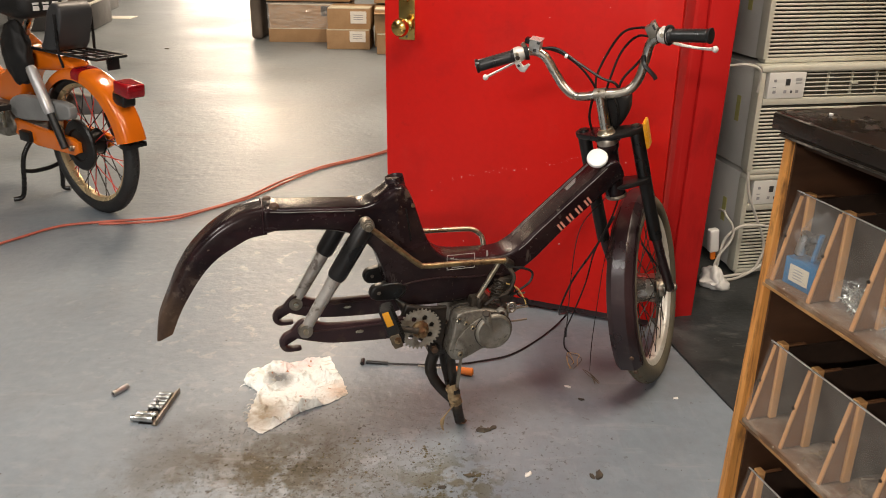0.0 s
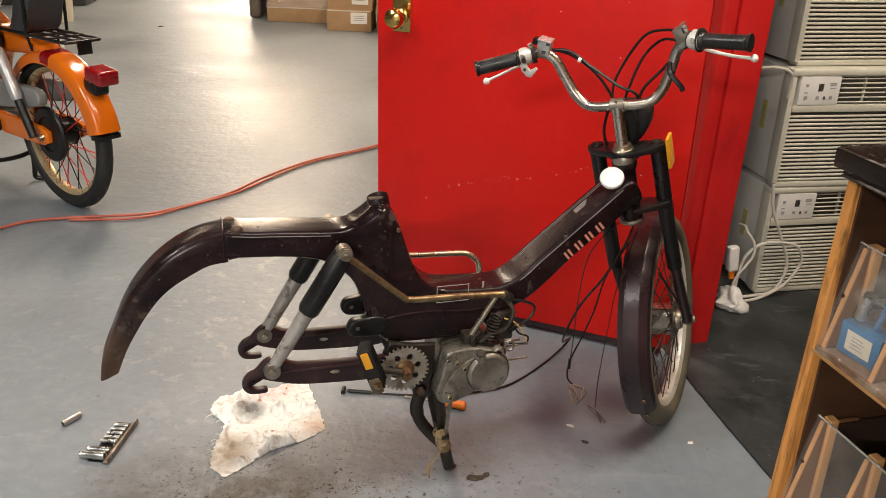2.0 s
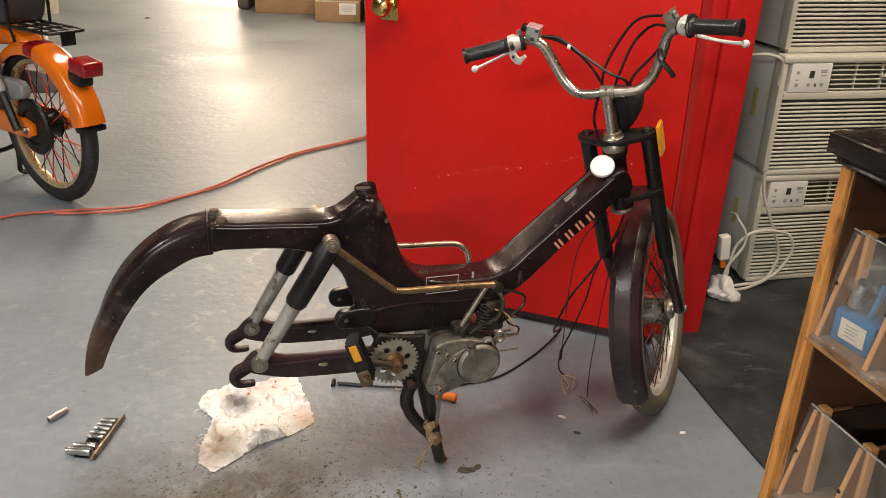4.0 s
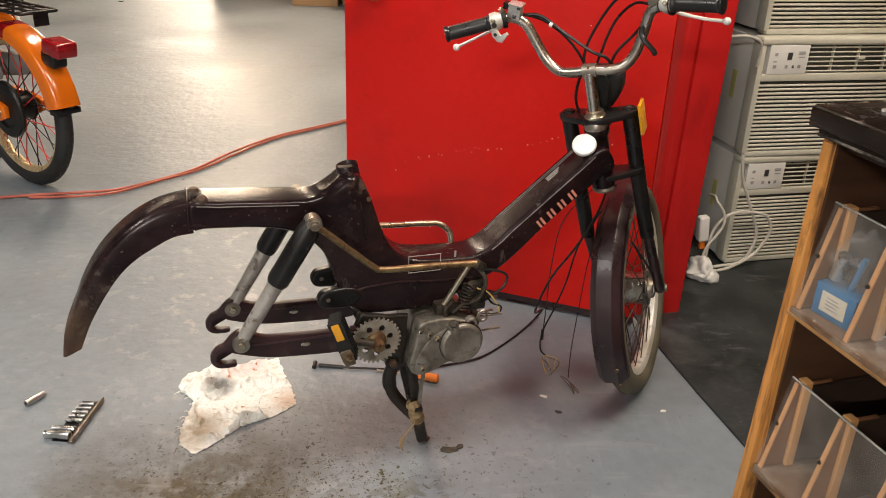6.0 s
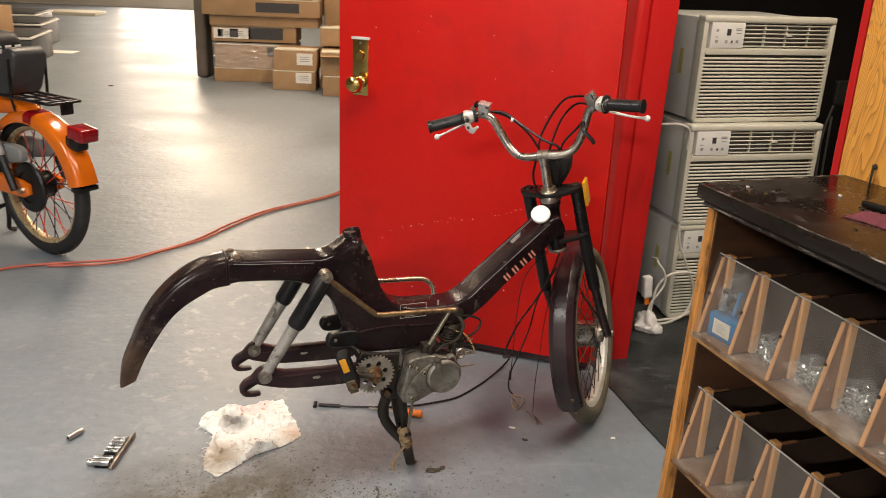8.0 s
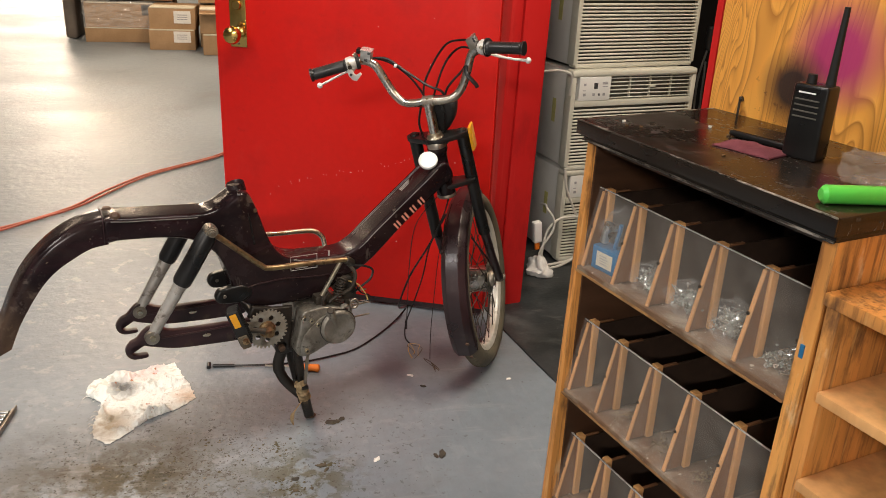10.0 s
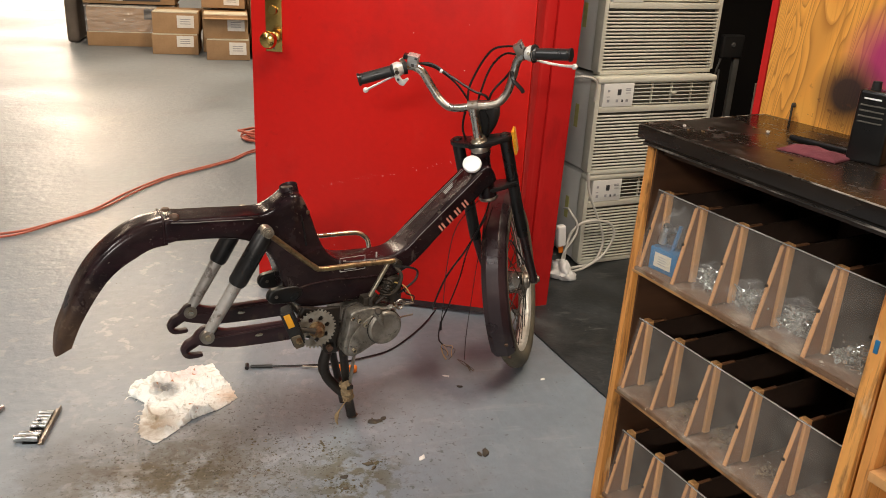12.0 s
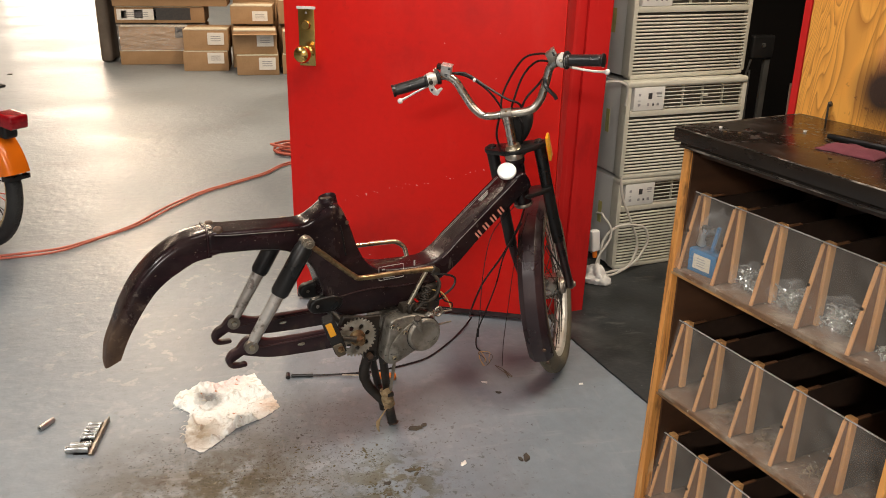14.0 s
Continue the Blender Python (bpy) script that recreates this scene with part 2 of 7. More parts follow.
M["rubber"] = mat("black_rubber", (0.009, 0.009, 0.009), (0.016, 0.015, 0.0145), 20, 0.6, 0.12, bump=0.15, bump_scale=120, spec=0.32)
M["tyre"] = mat("dusty_tyre_rubber", (0.075, 0.066, 0.045), (0.12, 0.10, 0.065), 14, 0.8, 0.1, bump=0.3, bump_scale=150)
M["tyre_black"] = mat("clean_tyre_rubber", (0.014, 0.014, 0.014), (0.022, 0.022, 0.021), 14, 0.6, 0.1, bump=0.3, bump_scale=150)
M["chrome"] = mat("worn_chrome", (0.60, 0.57, 0.52), (0.40, 0.36, 0.30), 30, 0.28, 0.10, metal=1)
patches(M["chrome"], (0.20, 0.11, 0.06), 26, 0.6, 0.7, 0.7, amount=0.55, seed=2)
M["steel"] = mat("dirty_bare_steel", (0.40, 0.36, 0.31), (0.22, 0.19, 0.15), 25, 0.4, 0.15, metal=0.85, bump=0.15, bump_scale=90)
M["brassy"] = mat("tarnished_brassy_steel", (0.36, 0.28, 0.15), (0.19, 0.12, 0.065), 26, 0.42, 0.12, metal=0.9, bump=0.12, bump_scale=90)
patches(M["brassy"], (0.095, 0.045, 0.022), 24, 0.47, 0.60, 0.75, amount=0.75, seed=23)
patches(M["brassy"], (0.02, 0.014, 0.01), 60, 0.58, 0.66, 0.8, amount=0.7, seed=29)
M["sprocket"] = mat("worn_grey_sprocket_steel", (0.40, 0.37, 0.31), (0.27, 0.24, 0.19), 30, 0.42, 0.12, metal=0.5, bump=0.15, bump_scale=90)
patches(M["sprocket"], (0.07, 0.045, 0.022), 22, 0.50, 0.62, 0.6, amount=0.7, seed=14)
M["grip"] = mat("glossy_black_grip", (0.012, 0.012, 0.012), (0.02, 0.02, 0.02), 30, 0.34, 0.08)
M["rust"] = mat("rusty_steel", (0.13, 0.075, 0.045), (0.07, 0.045, 0.032), 60, 0.6, 0.1, metal=0.4, bump=0.3)
M["grime"] = mat("grimy_black_iron", (0.009, 0.007, 0.0055), (0.022, 0.015, 0.010), 30, 0.45, 0.15, bump=0.35, bump_scale=90)
patches(M["grime"], (0.10, 0.065, 0.035), 34, 0.60, 0.68, 0.8, amount=0.7, seed=3)
M["tape"] = mat("tan_masking_tape", (0.36, 0.26, 0.14), (0.22, 0.15, 0.075), 60, 0.8, 0.1, bump=0.5, bump_scale=120)
patches(M["tape"], (0.05, 0.04, 0.03), 50, 0.56, 0.66, 0.8, amount=0.8, seed=3)
M["alloy"] = mat("pale_alloy", (0.62, 0.61, 0.58), (0.45, 0.43, 0.40), 40, 0.3, 0.1, metal=0.6)
M["rodgrey"] = mat("grimy_grey_rod", (0.42, 0.40, 0.37), (0.30, 0.275, 0.24), 30, 0.45, 0.12, metal=0.4)
patches(M["rodgrey"], (0.08, 0.055, 0.04), 38, 0.54, 0.64, 0.7, amount=0.75, seed=3)
patches(M["rodgrey"], (0.62, 0.60, 0.56), 30, 0.60, 0.66, 0.6, amount=0.6, seed=8)
patches(M["brassy"], (0.13, 0.055, 0.028), 22, 0.52, 0.62, 0.75, amount=0.75, seed=5)
M["zinc"] = mat("zinc_plated_steel", (0.58, 0.54, 0.44), (0.40, 0.34, 0.24), 22, 0.3, 0.12, metal=0.95)
M["alu"] = mat("cast_aluminium", (0.32, 0.30, 0.26), (0.19, 0.17, 0.14), 24, 0.46, 0.12, metal=0.7, bump=0.2, bump_scale=160)
patches(M["alu"], (0.06, 0.05, 0.038), 26, 0.50, 0.66, 0.7, amount=0.7, seed=3)
patches(M["alu"], (0.02, 0.017, 0.013), 60, 0.60, 0.68, 0.8, amount=0.7, seed=13)
M["greasy"] = mat("greasy_iron", (0.016, 0.013, 0.010), (0.045, 0.033, 0.022), 40, 0.55, 0.2, metal=0.1, bump=0.4, bump_scale=120)
M["rimwhite"] = mat("grey_white_rim", (0.68, 0.66, 0.60), (0.52, 0.49, 0.42), 16, 0.4, 0.12, metal=0.2)
patches(M["rimwhite"], (0.13, 0.10, 0.06), 22, 0.55, 0.68, 0.7, amount=0.8, seed=4)
M["amber"] = mat("amber_reflector", (0.75, 0.36, 0.02), (0.68, 0.30, 0.015), 80, 0.25, 0.05)
M["white"] = mat("white_plastic", (0.82, 0.81, 0.79), (0.76, 0.75, 0.72), 14, 0.4, 0.08)
M["ivory"] = mat("pale_aluminium_lever", (0.70, 0.69, 0.65), (0.55, 0.53, 0.48), 24, 0.35, 0.1, metal=0.3)
M["pink"] = mat("salmon_lettering", (0.66, 0.26, 0.19), (0.58, 0.22, 0.16), 40, 0.5, 0.05)
M["silverline"] = mat("silver_stripe_glint", (0.22, 0.20, 0.19), (0.13, 0.115, 0.11), 40, 0.5, 0.05)
M["decal"] = mat("pale_decal_print", (0.40, 0.38, 0.36), (0.28, 0.27, 0.25), 40, 0.5, 0.05)
M["orange"] = mat("orange_enamel", (0.74, 0.165, 0.007), (0.68, 0.14, 0.006), 5, 0.2, 0.05, coat=0.5)
M["gold"] = mat("pale_gold_rim", (0.74, 0.58, 0.34), (0.6, 0.46, 0.26), 16, 0.3, 0.1, metal=0.6)
M["redspoke"] = mat("red_painted_spoke", (0.60, 0.035, 0.02), (0.55, 0.03, 0.02), 20, 0.4, 0.05)
M["taillens"] = mat("red_lamp_lens", (0.22, 0.003, 0.007), (0.30, 0.005, 0.009), 40, 0.15, 0.05, coat=0.5)
M["cable"] = mat("orange_red_flex", (0.50, 0.115, 0.07), (0.40, 0.09, 0.055), 12, 0.5, 0.08)
M["whiteflex"] = mat("cream_flex", (0.62, 0.60, 0.54), (0.52, 0.50, 0.45), 14, 0.5, 0.08)
M["acbody"] = mat("ageing_ivory_plastic", (0.57, 0.56, 0.475), (0.50, 0.485, 0.405), 4, 0.5, 0.08, fine=0.04)
M["acside"] = mat("grey_sheet_steel", (0.72, 0.71, 0.67), (0.63, 0.62, 0.58), 5, 0.5, 0.1, metal=0.1)
# dark colour stands in for shade in grille gaps and speaker slots
M["acdark"] = mat("dark_recess_shade", (0.075, 0.070, 0.058), (0.11, 0.10, 0.08), 12, 0.8, 0.1)
M["acpanel"] = mat("white_control_film", (0.74, 0.74, 0.71), (0.69, 0.69, 0.66), 10, 0.4, 0.05)
M["label_yellow"] = mat("faded_yellow_label", (0.60, 0.56, 0.18), (0.48, 0.45, 0.18), 30, 0.6, 0.05)
M["print"] = mat("dark_print", (0.03, 0.03, 0.035), (0.05, 0.05, 0.05), 60, 0.6, 0.05)
M["print_soft"] = mat("soft_grey_print", (0.28, 0.28, 0.29), (0.36, 0.36, 0.37), 60, 0.6, 0.05)
M["truckgrey"] = mat("worn_grey_steel_paint", (0.10, 0.10, 0.095), (0.07, 0.07, 0.066), 14, 0.5, 0.1, metal=0.1)
M["greyboard"] = mat("grey_brown_padding", (0.15, 0.125, 0.105), (0.10, 0.085, 0.07), 6, 0.8, 0.05)
M["silver"] = mat("silver_painted_sleeve", (0.55, 0.55, 0.55), (0.46, 0.46, 0.46), 12, 0.32, 0.08, metal=0.5)
M["midgrey"] = mat("mid_grey_plastic", (0.26, 0.26, 0.255), (0.20, 0.20, 0.195), 9, 0.4, 0.1)
M["pine"] = mat("varnished_pine", (0.70, 0.325, 0.082), (0.53, 0.21, 0.050), 9, 0.40, 0.1, bump=0.14, bump_scale=40, fine=0.2, stretch=(1, 1, 0.10))
patches(M["pine"], (0.13, 0.05, 0.018), 85, 0.50, 0.64, 0.55, amount=0.75, seed=5, stretch=(1, 1, 0.07))
patches(M["pine"], (0.05, 0.02, 0.012), 24, 0.56, 0.70, 0.6, amount=0.75, seed=19, stretch=(1, 1, 0.35))
patches(M["pine"], (0.035, 0.016, 0.010), 5, 0.60, 0.68, 0.6, amount=0.5, seed=41, stretch=(1, 1, 0.5))
patches(M["pine"], (0.70, 0.50, 0.28), 16, 0.64, 0.70, 0.6, amount=0.55, seed=47, stretch=(1, 1, 0.4))
patches(M["pine"], (0.66, 0.38, 0.14), 60, 0.60, 0.68, 0.5, amount=0.5, seed=13, stretch=(1, 1, 0.08))
M["pinefront"] = mat("pale_divider_wood", (0.68, 0.37, 0.145), (0.57, 0.29, 0.105), 14, 0.5, 0.1, bump=0.1, bump_scale=50, fine=0.14, stretch=(1, 1, 0.12), island=0.12)
# near black stands in for the shade inside the bins
M["partition"] = mat("shaded_thin_board", (0.017, 0.009, 0.0055), (0.030, 0.015, 0.008), 7, 0.55, 0.1, fine=0.2)
M["slopewood"] = mat("brown_divider_edge", (0.56, 0.285, 0.112), (0.45, 0.215, 0.08), 14, 0.5, 0.1, bump=0.1, bump_scale=50, fine=0.14, stretch=(1, 1, 0.12), island=0.12)
M["darkwood"] = mat("dark_brown_board", (0.040, 0.018, 0.009), (0.075, 0.033, 0.015), 6, 0.5, 0.12, bump=0.12, bump_scale=40, fine=0.2, stretch=(0.3, 0.15, 1))
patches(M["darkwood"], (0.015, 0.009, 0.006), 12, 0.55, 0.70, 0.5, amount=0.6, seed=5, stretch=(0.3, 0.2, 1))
M["dustboard"] = mat("dusty_stained_board", (0.115, 0.062, 0.035), (0.16, 0.095, 0.056), 8, 0.6, 0.1, bump=0.1, bump_scale=60, fine=0.2)
patches(M["dustboard"], (0.34, 0.29, 0.23), 14, 0.48, 0.66, 0.8, amount=0.7, seed=3)
patches(M["dustboard"], (0.62, 0.56, 0.46), 60, 0.64, 0.68, 0.8, amount=0.8, seed=8)
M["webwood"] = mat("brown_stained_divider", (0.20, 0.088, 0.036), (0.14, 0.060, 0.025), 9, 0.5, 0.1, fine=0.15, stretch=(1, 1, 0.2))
M["goldedge"] = mat("worn_golden_lipping", (0.44, 0.24, 0.085), (0.24, 0.11, 0.04), 16, 0.4, 0.1, bump=0.1, fine=0.2, stretch=(0.2, 1, 1))
patches(M["goldedge"], (0.05, 0.025, 0.014), 20, 0.52, 0.64, 0.5, amount=0.8, seed=5, stretch=(0.3, 1, 1))
M["counter"] = mat("worn_dark_laminate", (0.009, 0.0065, 0.0050), (0.018, 0.012, 0.0085), 6, 0.26, 0.10, bump=0.08, bump_scale=40)
patches(M["counter"], (0.060, 0.036, 0.022), 7, 0.58, 0.72, 0.42, amount=0.45, seed=8)
patches(M["counter"], (0.20, 0.17, 0.15), 34, 0.58, 0.70, 0.45, amount=0.28, seed=3)
patches(M["counter"], (0.30, 0.27, 0.24), 26, 0.63, 0.68, 0.5, amount=0.28, seed=23, stretch=(1, 6, 1))
patches(M["counter"], (0.30, 0.27, 0.24), 22, 0.63, 0.68, 0.5, amount=0.25, seed=29, stretch=(6, 1.5, 1))
patches(M["counter"], (0.55, 0.52, 0.47), 90, 0.69, 0.73, 0.6, amount=0.7, seed=33)
M["counter_edge"] = mat("black_brown_worn_edge", (0.0065, 0.0045, 0.0035), (0.014, 0.009, 0.006), 18, 0.26, 0.08, bump=0.1, bump_scale=70, stretch=(0.3, 1, 1))
patches(M["counter_edge"], (0.13, 0.07, 0.035), 22, 0.60, 0.70, 0.4, amount=0.5, seed=4, stretch=(0.25, 1, 1))
# pale patches are wear plus a painted highlight along the edges
M["arris"] = mat("rubbed_highlight_arris", (0.012, 0.010, 0.008), (0.03, 0.024, 0.018), 20, 0.3, 0.1)
patches(M["arris"], (0.42, 0.37, 0.31), 26, 0.50, 0.60, 0.4, amount=0.8, seed=7, stretch=(0.35, 1, 1))
M["blue"] = mat("blue_plastic", (0.022, 0.16, 0.34), (0.018, 0.13, 0.28), 20, 0.35, 0.05)
M["cream"] = mat("cream_paper", (0.62, 0.58, 0.46), (0.55, 0.51, 0.40), 20, 0.7, 0.05)
M["carton"] = mat("brown_cardboard", (0.37, 0.235, 0.125), (0.31, 0.195, 0.10), 5, 0.75, 0.06, bump=0.08, bump_scale=60, fine=0.05, island=0.1)
M["paper"] = mat("white_paper_label", (0.74, 0.73, 0.70), (0.68, 0.67, 0.64), 20, 0.7, 0.05)
M["cloth"] = mat("stained_white_rag", (0.86, 0.87, 0.83), (0.80, 0.81, 0.76), 9, 0.9, 0.05, bump=0.15, bump_scale=220, fine=0.06)
patches(M["cloth"], (0.70, 0.36, 0.36), 11, 0.30, 0.52, 0.9, amount=0.45, seed=14, centre=(-0.005, 0.15, 0.01), radius=0.085)
patches(M["cloth"], (0.10, 0.10, 0.10), 19, 0.38, 0.50, 0.9, amount=0.85, seed=2, centre=(-0.052, 0.058, 0.01), radius=0.052)
patches(M["cloth"], (0.34, 0.25, 0.14), 15, 0.28, 0.50, 0.9, amount=0.85, seed=17, centre=(-0.085, -0.115, 0.01), radius=0.095)
patches(M["cloth"], (0.55, 0.36, 0.22), 17, 0.34, 0.54, 0.9, amount=0.7, seed=31, centre=(0.118, 0.012, 0.01), radius=0.055)
patches(M["cloth"], (0.45, 0.41, 0.34), 14, 0.62, 0.74, 0.9, amount=0.25, seed=22)
# grey-brown streaks painted in where creases would look darker
patches(M["cloth"], (0.42, 0.38, 0.30), 26, 0.56, 0.64, 0.9, amount=0.6, seed=52, stretch=(1, 2.6, 1))
patches(M["cloth"], (0.50, 0.44, 0.36), 30, 0.58, 0.66, 0.9, amount=0.55, seed=58, stretch=(2.6, 1, 1))
patches(M["cloth"], (0.40, 0.15, 0.05), 30, 0.64, 0.67, 0.9, amount=0.9, seed=9)
relief(M["cloth"], 34, 0.45)
M["maroon"] = mat("maroon_cloth", (0.16, 0.035, 0.045), (0.12, 0.025, 0.035), 30, 0.9, 0.05, bump=0.5, bump_scale=200)
M["darkbin"] = mat("dark_grey_plastic_bin", (0.035, 0.036, 0.038), (0.05, 0.05, 0.052), 6, 0.45, 0.08)
M["dullbits"] = mat("dusty_small_parts", (0.28, 0.20, 0.12), (0.16, 0.12, 0.08), 60, 0.6, 0.1, metal=0.2)
M["hardware"] = mat("bright_zinc_hardware", (0.72, 0.74, 0.70), (0.52, 0.54, 0.50), 60, 0.25, 0.1, metal=0.75)
M["socket"] = mat("bright_socket_steel", (0.66, 0.66, 0.65), (0.46, 0.46, 0.45), 30, 0.30, 0.1, metal=1)
M["grip_orange"] = mat("orange_plastic_handle", (0.85, 0.22, 0.02), (0.78, 0.19, 0.02), 20, 0.35, 0.05)
M["green"] = mat("bright_green_plastic", (0.10, 0.62, 0.08), (0.09, 0.55, 0.07), 20, 0.35, 0.05)
M["flake"] = mat("dark_grease_flakes", (0.03, 0.024, 0.018), (0.07, 0.055, 0.035), 50, 0.8, 0.1, bump=0.3)
M["dirt"] = mat("olive_brown_greasy_dirt", (0.065, 0.055, 0.030), (0.105, 0.088, 0.048), 90, 0.85, 0.1, bump=0.4, bump_scale=200, island=0.3)
M["chip"] = mat("white_paint_chip", (0.72, 0.70, 0.66), (0.62, 0.6, 0.56), 50, 0.6, 0.1)
M["leafy"] = mat("dried_brown_scrap", (0.10, 0.075, 0.045), (0.055, 0.045, 0.03), 40, 0.8, 0.1)
M["copper"] = mat("yellow_wire", (0.55, 0.38, 0.13), (0.45, 0.3, 0.1), 40, 0.5, 0.1)


def clear(name, tint, rough, alpha, stretch=(1, 1, 1)):
    m = bpy.data.materials.new(name)
    m.use_nodes = True
    t, nodes = m.node_tree, m.node_tree.nodes
    p = nodes["Principled BSDF"]
    p.inputs["Base Color"].default_value = (*tint, 1)
    no = nodes.new("ShaderNodeTexNoise")
    no.inputs["Scale"].default_value, no.inputs["Detail"].default_value = 9, 6
    mp = nodes.new("ShaderNodeMapping")
    mp.inputs["Scale"].default_value = stretch
    t.links.new(nodes.new("ShaderNodeTexCoord").outputs["Generated"], mp.inputs["Vector"])
    t.links.new(mp.outputs[0], no.inputs["Vector"])
    r = nodes.new("ShaderNodeMapRange")
    r.inputs["To Min"].default_value, r.inputs["To Max"].default_value = rough * 0.6, rough * 1.6
    t.links.new(no.outputs["Fac"], r.inputs["Value"])
    t.links.new(r.outputs[0], p.inputs["Roughness"])
    a = nodes.new("ShaderNodeMapRange")
    a.inputs["From Min"].default_value, a.inputs["From Max"].default_value = 0.35, 0.7
    a.inputs["To Min"].default_value, a.inputs["To Max"].default_value = alpha * 0.7, alpha * 1.5
    t.links.new(no.outputs["Fac"], a.inputs["Value"])
    t.links.new(a.outputs[0], p.inputs["Alpha"])
    return m


# haze and upright streaks in the opacity stand in for reflections
M["acrylic"] = clear("scuffed_haze_acrylic", (0.70, 0.63, 0.55), 0.22, 0.062, (1.6, 1.0, 0.16))
M["acrylic_edge"] = mat("acrylic_edge_glint", (0.58, 0.56, 0.52), (0.40, 0.38, 0.35), 30, 0.25, 0.1)
M["film"] = clear("clear_plastic_film", (0.85, 0.86, 0.85), 0.05, 0.06)
# raised white opacity stands in for glare on the film's creases
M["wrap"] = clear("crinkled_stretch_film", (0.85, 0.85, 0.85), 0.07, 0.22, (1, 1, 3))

# plywood with long cathedral grain
M["ply"] = bpy.data.materials.new("varnished_plywood")
M["ply"].use_nodes = True
_t, _n = M["ply"].node_tree, M["ply"].node_tree.nodes
_c = _n.new("ShaderNodeTexCoord")
_m = _n.new("ShaderNodeMapping")
_m.inputs["Scale"].default_value = (8.0, 8.0, 1.15)
_w = _n.new("ShaderNodeTexNoise")
_w.inputs["Scale"].default_value, _w.inputs["Detail"].default_value, _w.inputs["Distortion"].default_value = 1.1, 2.5, 0.9
_k = _n.new("ShaderNodeMath")
_k.operation = "MULTIPLY"
_k.inputs[1].default_value = 30.0
_f = _n.new("ShaderNodeMath")
_f.operation = "FRACT"
_r = _n.new("ShaderNodeValToRGB")
_r.color_ramp.elements[0].position, _r.color_ramp.elements[0].color = 0.0, (0.58, 0.25, 0.05, 1)
_r.color_ramp.elements[1].position, _r.color_ramp.elements[1].color = 0.10, (0.86, 0.42, 0.085, 1)
for _p, _q in ((0.50, (0.80, 0.36, 0.065, 1)), (0.80, (0.68, 0.31, 0.06, 1)), (1.0, (0.46, 0.18, 0.032, 1))):
    _e = _r.color_ramp.elements.new(_p)
    _e.color = _q
for _a, _b in ((_c.outputs["Object"], _m.inputs["Vector"]), (_m.outputs[0], _w.inputs["Vector"]), (_w.outputs["Fac"], _k.inputs[0]),
               (_k.outputs[0], _f.inputs[0]), (_f.outputs[0], _r.inputs["Fac"]), (_r.outputs["Color"], _n["Principled BSDF"].inputs["Base Color"])):
    _t.links.new(_a, _b)
_g = _n.new("ShaderNodeMapRange")
_g.inputs["To Min"].default_value, _g.inputs["To Max"].default_value = 0.3, 0.5
_t.links.new(_w.outputs["Fac"], _g.inputs["Value"])
_t.links.new(_g.outputs[0], _n["Principled BSDF"].inputs["Roughness"])
patches(M["ply"], (0.50, 0.20, 0.035), 60, 0.50, 0.66, 0.45, amount=0.7, seed=27, stretch=(1, 1, 0.035))
patches(M["ply"], (0.42, 0.03, 0.15), 5, 0.26, 0.40, 0.5, centre=(0.262, 0, 1.085), radius=0.11, amount=0.95, seed=6)
patches(M["ply"], (0.022, 0.015, 0.016), 6, 0.05, 0.25, 0.5, centre=(0.185, 0, 1.012), radius=0.080, amount=0.97, seed=3)
patches(M["ply"], (0.10, 0.04, 0.02), 60, 0.60, 0.66, 0.6, centre=(0.17, 0, 0.96), radius=0.12, amount=0.7, seed=16)


# ---- mesh helpers ----
def part(name, bm, material, parent=None, label="", smooth=True, angle=38):
    """Links a bmesh as one mesh object under a thing or a part."""
    me = bpy.data.meshes.new(name)
    bmesh.ops.recalc_face_normals(bm, faces=bm.faces)
    bm.to_mesh(me)
    bm.free()
    me.materials.append(material)
    if smooth:
        me.polygons.foreach_set("use_smooth", [True] * len(me.polygons))
        me.set_sharp_from_angle(angle=radians(angle))
    ob = new(name, me)
    if parent is not None:
        ob.parent = parent
    if label:
        tagged(ob, label)
    return ob


def thing(name, m, label, category, group="", kind=""):
    ob = new(name)
    ob.empty_display_size = 0.1
    ob.matrix_world = m
    return tagged(ob, label, category, group, kind)


def solo(name, bm, material, label, category, m=None, group="", kind="", angle=38):
    ob = part(name, bm, material, None, "", True, angle)
    if m is not None:
        ob.matrix_world = m
    return tagged(ob, label, category, group, kind)


def block(lo, hi, bevel=0.0, bm=None, m=None, segments=2):
    """A box from corner to corner, its edges rounded."""
    bm = bm or bmesh.new()
    lo, hi = Vector(lo), Vector(hi)
    mid, size = (lo + hi) / 2, hi - lo
    out = bmesh.ops.create_cube(bm, size=1, matrix=Matrix.Translation(mid) @ Matrix.Diagonal((*size, 1)))
    vs = out["verts"]
    if bevel:
        es = list({e for v in vs for e in v.link_edges})
        res = bmesh.ops.bevel(bm, geom=es, offset=bevel, segments=segments, affect="EDGES", profile=0.6)
        vs = list({v for f in res["faces"] for v in f.verts} | {v for v in vs if v.is_valid})
    if m is not None:
        bmesh.ops.transform(bm, matrix=m, verts=vs)
    return bm


